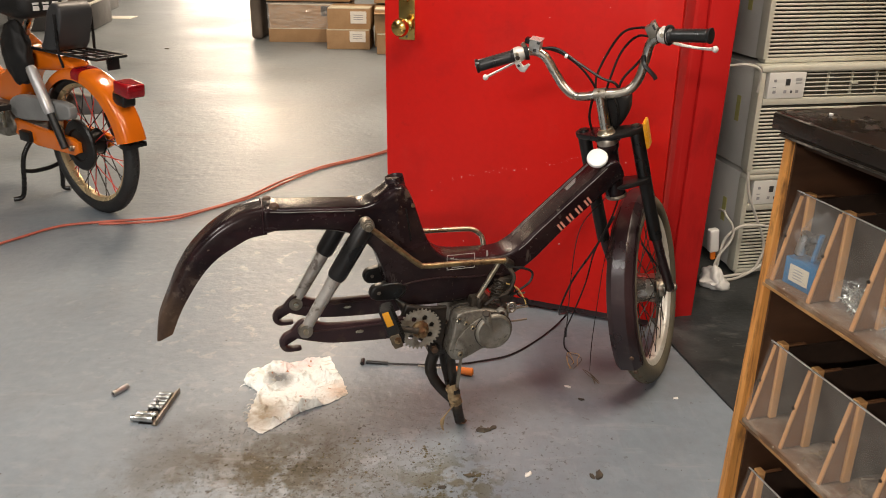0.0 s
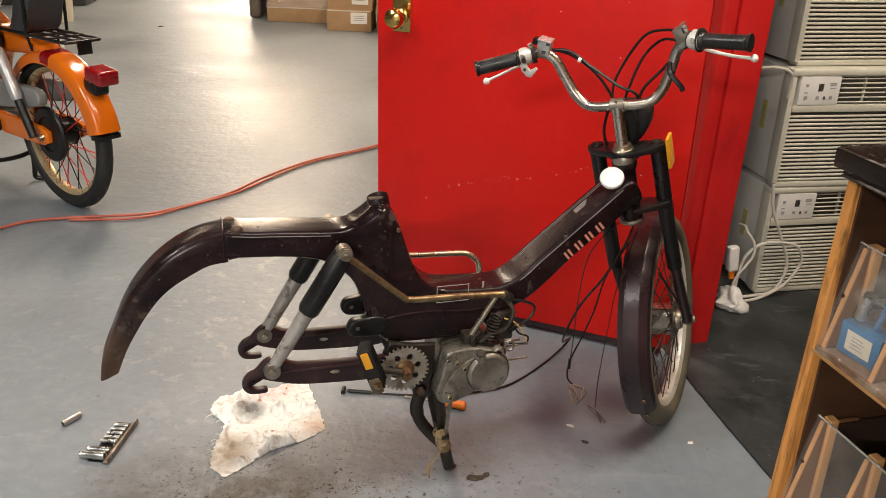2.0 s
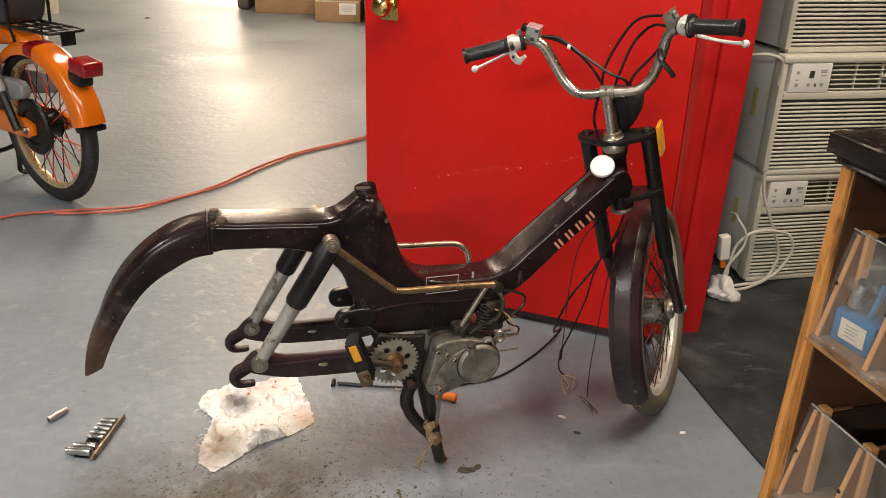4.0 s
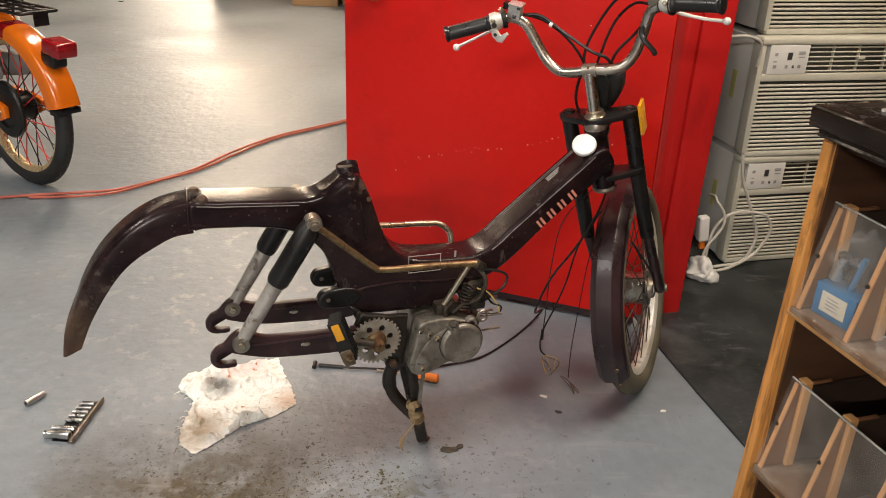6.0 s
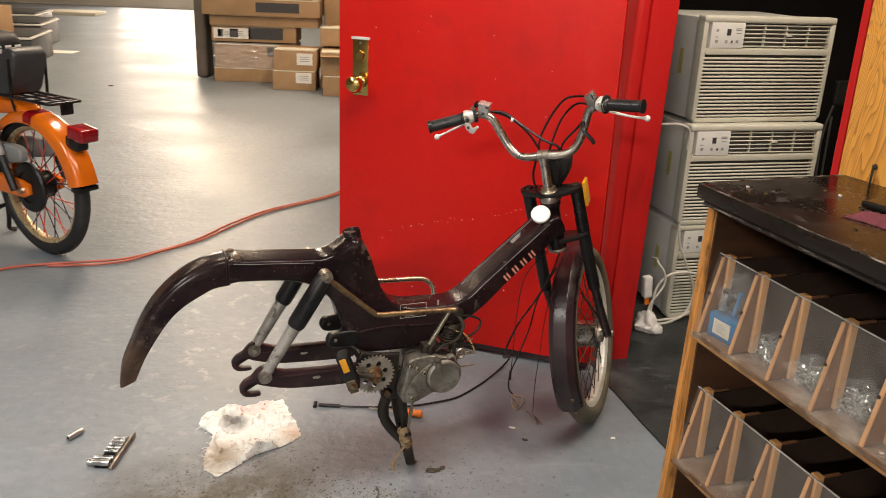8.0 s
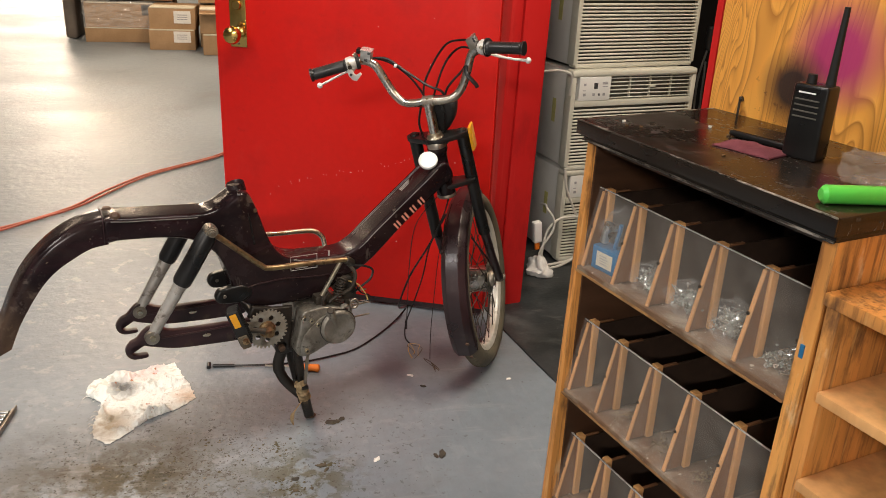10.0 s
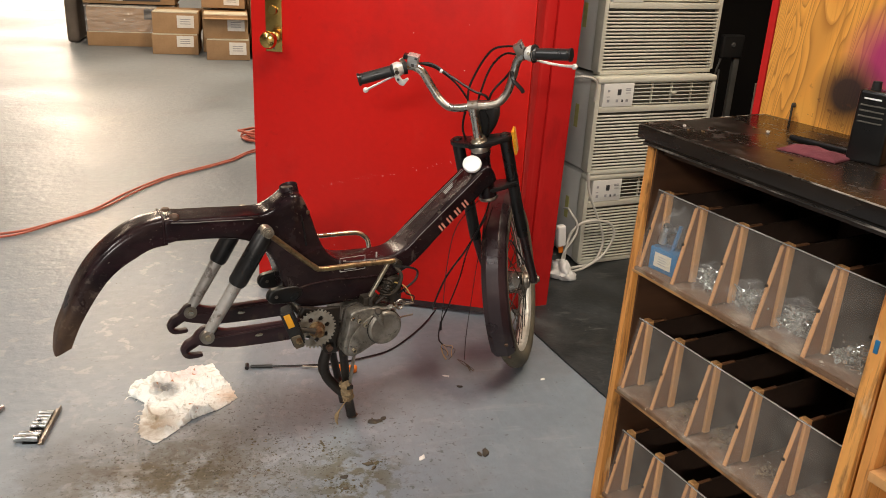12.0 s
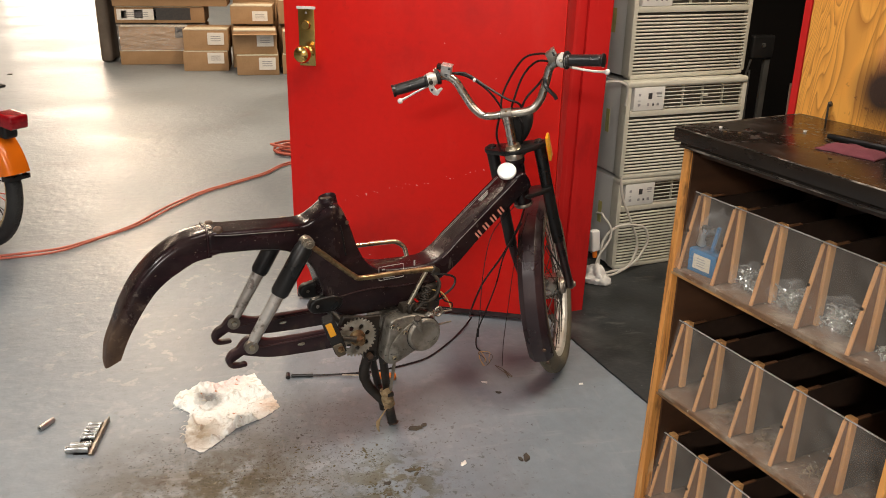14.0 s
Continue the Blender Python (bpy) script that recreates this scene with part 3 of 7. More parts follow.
def curve(points, steps=6, closed=False):
    """Points along a smooth line through the given ones."""
    p = [Vector(q) for q in points]
    out, count = [], len(p)
    for i in range(count if closed else count - 1):
        a, b, c, d = (p[(i + k - 1) % count] if closed else p[min(max(i + k - 1, 0), count - 1)] for k in range(4))
        for s in range(steps):
            t = s / steps
            out.append(0.5 * (2 * b + (c - a) * t + (2 * a - 5 * b + 4 * c - d) * t * t + (3 * b - a - 3 * c + d) * t ** 3))
    if not closed:
        out.append(p[-1])
    return out


def sweep(points, radius, sides=10, bm=None, caps=True, flat=1.0, closed=False):
    """A tube along points; radius is one number or one for each point; flat squeezes it across."""
    bm = bm or bmesh.new()
    p = [Vector(q) for q in points]
    count = len(p)
    rr = radius if isinstance(radius, (list, tuple)) else [radius] * count
    rings, side = [], None
    for i in range(count):
        if closed:
            d = p[(i + 1) % count] - p[i - 1]
        else:
            d = p[min(i + 1, count - 1)] - p[max(i - 1, 0)]
        d.normalize()
        if side is None:
            side = d.cross(Vector((0, 0, 1)) if abs(d.z) < 0.9 else Vector((0, 1, 0))).normalized()
        else:
            side = (side - d * side.dot(d)).normalized()
        up = d.cross(side)
        rings.append([bm.verts.new(p[i] + rr[i] * (math.cos(a) * side + math.sin(a) * flat * up))
                      for a in (2 * math.pi * k / sides for k in range(sides))])
    for i in range(count if closed else count - 1):
        r, s = rings[i], rings[(i + 1) % count]
        for k in range(sides):
            bm.faces.new((r[k], r[(k + 1) % sides], s[(k + 1) % sides], s[k]))
    if caps and not closed:
        bm.faces.new(rings[0])
        bm.faces.new(rings[-1])
    return bm


def rod(a, b, r, sides=10, bm=None, r2=None):
    return sweep([a, b], [r, r if r2 is None else r2], sides, bm)


def lathe(profile, m=None, sides=28, bm=None):
    """Turns (radius, height) pairs round z; m places it. A closed profile when its ends meet."""
    bm = bm or bmesh.new()
    m = m or Matrix()
    rings = []
    for r, z in profile:
        if r < 1e-5:
            rings.append([bm.verts.new(m @ Vector((0, 0, z)))])
        else:
            rings.append([bm.verts.new(m @ Vector((r * math.cos(a), r * math.sin(a), z))) for a in (2 * math.pi * k / sides for k in range(sides))])
    for r, s in zip(rings, rings[1:]):
        for k in range(sides):
            k2 = (k + 1) % sides
            if len(r) == 1 and len(s) == 1:
                break
            if len(r) == 1:
                bm.faces.new((r[0], s[k], s[k2]))
            elif len(s) == 1:
                bm.faces.new((r[k], r[k2], s[0]))
            else:
                bm.faces.new((r[k], r[k2], s[k2], s[k]))
    return bm


def aim(origin, direction, turn=0):
    """A pose whose z runs along a direction."""
    return Matrix.Translation(origin) @ Vector(direction).to_track_quat("Z", "Y").to_matrix().to_4x4() @ pose(0, 0, 0, 0, 0, turn)


def inset_loop(loop, d):
    """A plane loop moved inwards by d."""
    count = len(loop)
    area = sum(loop[i][0] * loop[(i + 1) % count][1] - loop[(i + 1) % count][0] * loop[i][1] for i in range(count))
    sign = 1 if area > 0 else -1
    out = []
    for i in range(count):
        a, b, c = Vector(loop[i - 1]), Vector(loop[i]), Vector(loop[(i + 1) % count])
        n1 = Vector((-(b - a).y, (b - a).x)).normalized() * sign
        n2 = Vector((-(c - b).y, (c - b).x)).normalized() * sign
        n = (n1 + n2)
        n = n.normalized() if n.length > 1e-6 else n1
        out.append(b + n * d / max(0.5, n.dot(n1)))
    return out


def pillow(loop, near, far, r, steps=5, m=None, bm=None, ry=None):
    """A flat shape (x, z) between y = near and y = far with well rounded edges, like two pressed shells."""
    bm = bm or bmesh.new()
    m = m or Matrix()
    ry = ry or r
    # from the near face to its rim, then from the far rim to the far face
    seq = [(near + ry * (1 - math.cos(a)), r * (1 - math.sin(a))) for a in (math.pi / 2 * i / steps for i in range(steps + 1))]
    seq += [(far - ry * (1 - math.cos(a)), r * (1 - math.sin(a))) for a in (math.pi / 2 * i / steps for i in range(steps, -1, -1))]
    rings = []
    for y, d in seq:
        rings.append([bm.verts.new(m @ Vector((q[0], y, q[1]))) for q in (inset_loop(loop, d) if d > 1e-6 else [Vector(q) for q in loop])])
    count = len(loop)
    for r1, r2 in zip(rings, rings[1:]):
        for k in range(count):
            bm.faces.new((r1[k], r1[(k + 1) % count], r2[(k + 1) % count], r2[k]))
    caps = [bm.faces.new(rings[0]), bm.faces.new(rings[-1])]
    bmesh.ops.triangulate(bm, faces=caps)
    return bm


def plate(loop, near, far, bevel=0.0, m=None, bm=None):
    return pillow(loop, near, far, bevel or 0.001, 2 if bevel else 1, m, bm)


def arch(stations, width, thick=0.004, power=0.62, sides=12, profile=None):
    """A mudguard: stations are (crown point, edge point) in the x, z plane; width is the half width."""
    bm = bmesh.new()
    rings = []
    for i, (o, e) in enumerate(stations):
        o, e = Vector((o[0], 0, o[1])), Vector((e[0], 0, e[1]))
        w = width if not isinstance(width, (list, tuple)) else width[i]
        ring = []
        for shrink in (0, thick):
            row = []
            for px, ph in profile or ():
                tip = o + (e - o).normalized() * shrink
                row.append(bm.verts.new(e + (tip - e) * ph + Vector((0, px * (w - shrink), 0))))
            for k in range(0 if profile else sides + 1):
                a = math.pi * k / sides
                c, s = math.cos(a), math.sin(a)
                y = math.copysign(abs(c) ** power, c) * (w - shrink)
                h = abs(s) ** power
                tip = o + (e - o).normalized() * shrink
                row.append(bm.verts.new(e + (tip - e) * h + Vector((0, -y, 0))))
            ring += row if not shrink else row[::-1]
        rings.append(ring)
    count = len(rings[0])
    for a, b in zip(rings, rings[1:]):
        for k in range(count):
            bm.faces.new((a[k], a[(k + 1) % count], b[(k + 1) % count], b[k]))
    for end in (rings[0], rings[-1]):
        half = count // 2
        for k in range(half - 1):
            bm.faces.new((end[k], end[k + 1], end[count - 2 - k], end[count - 1 - k]))
    return bm


def plain_text_bars(place, right, up, count, width, height, gap, material, parent, name="mark"):
    """Plain bars where a word stands."""
    right, up = Vector(right).normalized(), Vector(up).normalized()
    out = right.cross(up)
    m = Matrix((right, up, out)).transposed().to_4x4()
    for k in range(count):
        bm = block((0, 0, 0), (width, height, 0.0012), 0.0)
        bmesh.ops.transform(bm, matrix=Matrix.Translation(Vector(place) + right * k * (width + gap)) @ m, verts=bm.verts)
        part(name, bm, material, parent)


# ---- large structure ----
def setting(name, bm, material, label, category, angle=30):
    return tagged(part(name, bm, material, None, "", True, angle), label, category, "", "structure")


setting("floor", block((-10, -6.2, -0.12), (3.2, 18.2, 0)), M["floor"], "grey painted concrete floor, scuffed and grease-stained", "floor")
bm = bmesh.new()
loop = [(0.722, 2.56), (0.752, 2.38), (0.793, 2.18), (0.845, 1.95), (0.95, 1.47), (3.05, 1.47), (3.05, 4.35), (0.86, 4.35), (0.86, 2.74), (0.735, 2.72)]
lo, hi = [bm.verts.new((x, y, 0.0005)) for x, y in loop], [bm.verts.new((x, y, 0.007)) for x, y in loop]
bm.faces.new(hi)
for k in range(len(loop)):
    bm.faces.new((lo[k], lo[(k + 1) % len(loop)], hi[(k + 1) % len(loop)], hi[k]))
solo("floor_mat", bm, M["mat"], "black rubber floor mat, dusty, lying on the grey floor", "mat")

# outer walls, ceiling: added to close the room, out of view but the nook
bm = block((-10.15, 18.2, 0), (-6.6, 18.4, 3.1))
block((-3.62, 18.2, 0), (0.7, 18.4, 3.1), bm=bm)
block((-6.6, 18.2, 0), (-3.62, 18.4, 0.35), bm=bm)
block((-6.6, 18.2, 2.65), (-3.62, 18.4, 3.1), bm=bm)
setting("wall_north", bm, M["wall"], "off-white far wall with a shop window", "wall")
setting("wall_west", block((-10.15, -6.2, 0), (-10.0, 18.2, 3.1)), M["wall"], "off-white side wall", "wall")
setting("wall_south", block((-10.15, -6.35, 0), (3.2, -6.2, 3.1)), M["wall"], "plain off-white painted rear wall of the workshop", "wall")
# walls coloured near black for the dark nook; the passage wall is unseen
setting("wall_east", block((3.05, -6.2, 0), (3.2, 4.55, 3.1)), M["darkwall"], "side wall, coloured near black for the unlit room", "wall")
setting("wall_nook", block((0.84, 4.4, 0), (3.05, 4.55, 3.1)), M["darkwall"], "wall behind the stacked air conditioners, coloured near black for the unlit nook", "wall")
setting("wall_passage", block((0.70, 2.76, 0), (0.82, 18.2, 3.1)), M["darkwall"], "unseen dividing wall added behind the red door, coloured near black", "wall")
# unseen ceiling; its dark grey holds back bounced light
setting("ceiling", block((-10.15, -6.35, 3.1), (3.2, 18.4, 3.25)), M["ceiling"], "plain dark grey ceiling, unseen, its tone set to limit bounced light", "ceiling")

# shop window at the far end
win = tagged(part("window_1", block((-6.6, 18.25, 0.35), (-6.52, 18.31, 2.65)), M["acside"]), "far shop window with grey metal frame", "window", "", "structure")
for lo, hi in (((-3.70, 18.25, 0.35), (-3.62, 18.31, 2.65)), ((-6.52, 18.25, 0.35), (-3.70, 18.31, 0.43)), ((-6.52, 18.25, 2.57), (-3.70, 18.31, 2.65)),
               ((-6.52, 18.25, 1.40), (-3.70, 18.31, 1.46)), ((-5.10, 18.25, 0.43), (-5.04, 18.31, 1.40)), ((-5.10, 18.25, 1.46), (-5.04, 18.31, 2.57))):
    part("window_frame", block(lo, hi), M["acside"], win)
glow = bpy.data.materials.new("daylight_backdrop")
glow.use_nodes = True
glow.node_tree.nodes["Principled BSDF"].inputs["Emission Color"].default_value = (1.0, 0.92, 0.84, 1)
glow.node_tree.nodes["Principled BSDF"].inputs["Emission Strength"].default_value = 1.0
setting("backdrop", block((-9, 19.2, 0), (-2, 19.25, 3.2)), glow, "plain bright street light beyond the window", "backdrop")

# red jamb beside the door, with its stop and groove
JAMB = pose(0.7265, 2.5695, 0, 0, 0, 13) @ pose(0, 0, 0, 0, 1.2, 0)
bm = block((0.0, 0.004, 0.004), (0.040, 0.12, 3.09), 0.003)
setting("trim", bm, M["red_trim"], "red painted door stop", "trim").matrix_world = JAMB
bm = block((0.046, 0, 0.004), (0.136, 0.12, 3.09), 0.003)
setting("door_frame", bm, M["red_trim"], "red painted wooden door frame", "door frame").matrix_world = JAMB
bm = block((0.0402, 0.012, 0.002), (0.0458, 0.12, 3.09))
setting("trim", bm, M["red_trim"], "groove in the red door frame", "trim").matrix_world = JAMB

# red door, standing open; local x runs from its latch edge to its hinges
DOOR = pose(-0.155, 2.842, 0, 0, 0, -21.2)
door = tagged(part("door_1", block((0, 0, 0.012), (0.914, 0.044, 2.05), 0.003), M["red"]), "red painted flush door standing open, scuffed", "door", "", "structure")
door.matrix_world = DOOR
bm = block((0.050, -0.004, 0.855), (0.105, 0.0, 1.035), 0.0015)
knob_plate = part("knob_plate", bm, M["brass"], door, "brass escutcheon plate")
part("knob", lathe([(0, 0), (0.020, 0), (0.020, 0.006), (0.010, 0.010), (0.010, 0.026), (0.020, 0.032), (0.027, 0.042), (0.0285, 0.052), (0.024, 0.062), (0.012, 0.068), (0, 0.069)],
                   aim((0.0775, -0.004, 0.898), (0, -1, 0))), M["brass"], knob_plate, "round polished brass knob")
part("lock_cylinder", lathe([(0, 0.012), (0.013, 0.012), (0.015, 0.009), (0.015, 0)], aim((0.0775, -0.004, 0.985), (0, -1, 0)), 20), M["brass"], knob_plate)
part("plate_tip", block((0.046, -0.006, 1.0355), (0.109, 0.0005, 1.044), 0.001), M["chip"], knob_plate, "white paint on the plate's edge")
for k, z in enumerate((0.866, 1.024)):
    part("screw", lathe([(0, 0.0015), (0.004, 0.001), (0.004, 0)], aim((0.0775, -0.004, z), (0, -1, 0)), 10), M["steel"], knob_plate)
# a row of small white paint specks across the door
bm = bmesh.new()
rng = random.Random(4)
for k in range(38):
    x = 0.20 + 0.56 * k / 37 + rng.uniform(-0.010, 0.010)
    z = 0.405 + 0.16 * k / 37 + rng.uniform(-0.008, 0.008)
    if rng.random() < 0.85:
        r = rng.uniform(0.0007, 0.0018)
        lathe([(0, 0.0008), (r, 0.0004), (r, 0)], aim((x, 0, z), (0, -1, 0)), 6, bm)
for k in range(14):
    r = rng.uniform(0.0008, 0.0022)
    lathe([(0, 0.0008), (r, 0.0004), (r, 0)], aim((rng.uniform(0.12, 0.85), 0, rng.uniform(0.2, 1.2)), (0, -1, 0)), 6, bm)
tagged(part("paint_specks", bm, M["chip"], door, "white paint specks"), kind="stuff")
part("bottom_strip", block((0.002, -0.0015, 0.0125), (0.912, 0.0455, 0.03)), M["plum_dull"], door, "dark strip along the bottom edge")

# plywood partition behind the counter, with a red edge board
PLY = pose(0.893, 1.556, 0, 0, 0, -70)
ob = setting("wall_plywood", block((0, 0, 0.002), (1.9, 0.018, 2.6), 0.001), M["ply"], "varnished plywood partition with bold grain", "wall")
ob.matrix_world = PLY
ob = setting("trim", block((-0.018, -0.002, 0.002), (-0.002, 0.04, 2.6), 0.002), M["red_trim"], "red painted edge board of the partition", "trim")
ob.matrix_world = PLY

# unseen ceiling fittings over the lamps, the added fill among them
def ceiling_light(x, y, turn, length):
    t = thing("ceiling_light", pose(x, y, 3.1, 0, 0, turn), "unseen white fluorescent ceiling fitting, added over a lamp", "ceiling light", "ceiling lights")
    part("housing", block((-0.17, -length / 2 - 0.04, -0.05), (0.17, length / 2 + 0.04, -0.002), 0.008), M["white"], t)
    part("end_cap", block((-0.17, -length / 2 - 0.06, -0.06), (0.17, -length / 2 - 0.042, -0.002), 0.003), M["white"], t)
    part("end_cap", block((-0.17, length / 2 + 0.042, -0.06), (0.17, length / 2 + 0.06, -0.002), 0.003), M["white"], t)


for row in LAMPS:
    ceiling_light(row[0], row[1], 90 if row[3] > row[4] else 0, max(row[3], row[4]))


# ---- the dismantled moped ----
BIKE = pose(-0.575, 1.756, 0, 0, 0, 17.33)
moped = thing("moped", BIKE, "dark plum moped without rear wheel or seat, on its stand", "moped")

# rear mudguard of the pressed frame
GUARD = [((-0.014, 0.352), (0.026, 0.371)), ((-0.007, 0.398), (0.045, 0.416)), ((0.016, 0.452), (0.064, 0.452)), ((0.038, 0.502), (0.087, 0.488)),
         ((0.067, 0.550), (0.114, 0.522)), ((0.106, 0.593), (0.142, 0.546)), ((0.150, 0.626), (0.174, 0.565)), ((0.194, 0.645), (0.207, 0.581)),
         ((0.240, 0.654), (0.243, 0.586))]
o_line = curve([(o[0], 0, o[1]) for o, e in GUARD], 4)
e_line = curve([(e[0], 0, e[1]) for o, e in GUARD], 4)
BOXED = ((-1, 0), (-1.0, 0.50), (-0.985, 0.72), (-0.90, 0.90), (-0.70, 0.985), (-0.30, 1.0), (0.30, 1.0), (0.70, 0.985), (0.90, 0.90), (0.985, 0.72), (1.0, 0.50), (1, 0))
guard = part("rear_fender", arch([((o.x + (e.x - o.x) * 0.13, o.z + (e.z - o.z) * 0.13), (e.x, e.z)) for o, e in zip(o_line, e_line)], [0.034 + 0.0095 * min(1, k / 9) for k in range(len(o_line))], 0.003, 1, 0, BOXED),
             M["plum"], moped, "curved rear fender with scraped paint", angle=50)
bm = sweep([(0.235, -0.0450, 0.590), (0.236, -0.0455, 0.630), (0.237, -0.033, 0.6470), (0.238, 0, 0.6505), (0.237, 0.033, 0.6470), (0.236, 0.0455, 0.630), (0.235, 0.0450, 0.590)], 0.0013, 6)
part("seam", bm, M["plum_dull"], guard)

# pressed frame: rear beam, seat tower, belly and down beam in one shell
TOP = [(0.238, 0.652), (0.29, 0.651), (0.342, 0.648), (0.400, 0.644), (0.448, 0.641), (0.475, 0.645), (0.498, 0.658), (0.517, 0.673), (0.532, 0.679),
       (0.552, 0.672), (0.566, 0.648), (0.578, 0.610), (0.592, 0.566), (0.610, 0.527), (0.637, 0.499), (0.670, 0.489), (0.709, 0.486), (0.760, 0.484), (0.797, 0.487),
       (0.837, 0.504), (0.868, 0.527), (0.901, 0.555), (0.957, 0.603), (1.014, 0.651), (1.055, 0.685), (1.078, 0.684)]
UNDER = [(1.090, 0.650), (1.066, 0.630), (1.009, 0.585), (0.944, 0.531), (0.881, 0.471), (0.845, 0.442), (0.815, 0.424), (0.785, 0.412), (0.754, 0.390), (0.723, 0.372), (0.68, 0.366),
         (0.630, 0.366), (0.569, 0.369), (0.535, 0.382), (0.508, 0.412), (0.503, 0.441), (0.49, 0.488), (0.47, 0.529), (0.43, 0.563), (0.391, 0.577),
         (0.345, 0.584), (0.301, 0.587), (0.262, 0.589), (0.240, 0.590)]
def settle(x, z):
    """Lays the top line of the pressing at its height: the rear beam a little lower, the down beam fuller."""
    k = min(1, max(0, (x - 0.80) / 0.07))
    low = 0.010 * min(1, max(0, (0.50 - x) / 0.06))
    return (x - 0.0064 * k, 0, z - 0.006 + 0.0075 * k - 0.55 * low)


shell = [(v.x, v.z) for v in curve([settle(x, z) for x, z in TOP] + [(x, 0, z) for x, z in UNDER], 3, True)]
HALF = 0.044


def edge_radius(x, z):
    """Crisp folds along the beams, round shoulders at the seat tower and the belly."""
    tower = min(1, max(0, (z - 0.60) / 0.06)) * min(1, max(0, (x - 0.44) / 0.04)) * min(1, max(0, (0.62 - x) / 0.03))
    belly = min(1, max(0, (0.44 - z) / 0.03))
    return 0.0085 + 0.0145 * max(tower, 0.6 * belly)


def pressed_shell(loop, steps=6):
    """Two pressed halves joined: flat sides at y = +-HALF, the fold's radius varying along the outline."""
    bm = bmesh.new()
    radii = [edge_radius(*q) for q in loop]
    unit = [(b - Vector(a)) for a, b in zip(loop, inset_loop(loop, 1e-3))]
    angles = [math.pi / 2 * i / steps for i in range(steps + 1)]
    rings = []
    for sign, seq in ((-1, angles), (1, angles[::-1])):
        for a in seq:
            ring = []
            for q, n, r in zip(loop, unit, radii):
                p = Vector(q) + n * 1000 * r * (1 - math.sin(a))
                ring.append(bm.verts.new((p.x, sign * (HALF - 1.35 * r * (1 - math.cos(a))), p.y)))
            rings.append(ring)
    count = len(loop)
    for r1, r2 in zip(rings, rings[1:]):
        for k in range(count):
            bm.faces.new((r1[k], r1[(k + 1) % count], r2[(k + 1) % count], r2[k]))
    caps = [bm.faces.new(rings[0]), bm.faces.new(rings[-1])]
    bmesh.ops.triangulate(bm, faces=caps)
    return bm


body = part("frame", pressed_shell(shell), M["plum"], moped, "pressed-steel plum frame with worn paint", angle=40)


def on_frame(points, depth, out=0.0004):
    """Points on the near fold of the frame shell, a given depth in from its rim."""
    loop = inset_loop(points, depth)
    res = []
    for q, p in zip(points, loop):
        r = edge_radius(*q)
        y = -HALF + 1.35 * r * (1 - math.sqrt(max(0, 1 - (1 - min(depth, r) / r) ** 2)))
        res.append((p.x, y - out, p.y))
    return res


rim_in = on_frame(shell, 0.0055)
i0 = min(range(len(rim_in)), key=lambda k: (Vector((rim_in[k][0], rim_in[k][2])) - Vector((0.825, 0.488))).length)
i1 = min(range(len(rim_in)), key=lambda k: (Vector((rim_in[k][0], rim_in[k][2])) - Vector((1.04, 0.668))).length)
# silver line on the near fold is a painted specular highlight
part("pinstripe", sweep([rim_in[k] for k in range(i0, i1 + 1)], 0.0011, 6), M["silverline"], body, "thin silver line for the highlight on the fold")
top_line = [shell[k] for k in range(i0 + 1, i1)]
for y in (0.0285, 0.0225):
    part("pinstripe", sweep([(x - 0.0002, y, z + 0.0002) for x, z in top_line], 0.0008, 6), M["silverline"], body)
i2 = min(range(len(rim_in)), key=lambda k: (Vector((rim_in[k][0], rim_in[k][2])) - Vector((0.255, 0.64))).length)
i3 = min(range(len(rim_in)), key=lambda k: (Vector((rim_in[k][0], rim_in[k][2])) - Vector((0.44, 0.628))).length)
lower = on_frame(shell, 0.0078)
part("pinstripe", sweep([lower[k] for k in range(i2, i3 + 1)], 0.0010, 6), M["silverline"], body)
# welded seam down the seat tower, and a crease along the belly
part("seam", sweep(curve([(0.543, -0.038, 0.650), (0.552, -0.0443, 0.60), (0.560, -0.0443, 0.54)], 6), 0.0018, 6), M["black"], body)
part("seam", sweep(curve([(0.515, -0.0436, 0.425), (0.56, -0.0442, 0.436), (0.63, -0.0442, 0.440), (0.70, -0.0442, 0.434), (0.78, -0.0438, 0.432)], 5), 0.0022, 6), M["plum_dull"], body)
# words on the down beam, as bars
for k in range(4):
    for q in (0.0, 0.0100):
        u = 0.0285 * k + q
        plain_text_bars((0.930 + 0.761 * u, -HALF - 0.0006, 0.528 + 0.648 * u), (0.0775, 0, 0.066), (-0.649, 0, 0.76), 1, 0.0050, 0.0185, 0, M["pink"], body, "lettering")
for k in range(3):
    q = Vector((0.957 - 0.0064, 0, 0.603 + 0.0015)) + Vector((0.761, 0, 0.648)) * 0.012
    plain_text_bars((q.x, 0.012 - 0.006 * k, q.z + 0.0004), (0.0775, 0, 0.066), (0, 1, 0), 1, 0.036 - 0.004 * k, 0.0022, 0, M["decal"], body, "decal_line")
# type plate
lx, hx, lz, hz = 0.646, 0.714, 0.457, 0.494
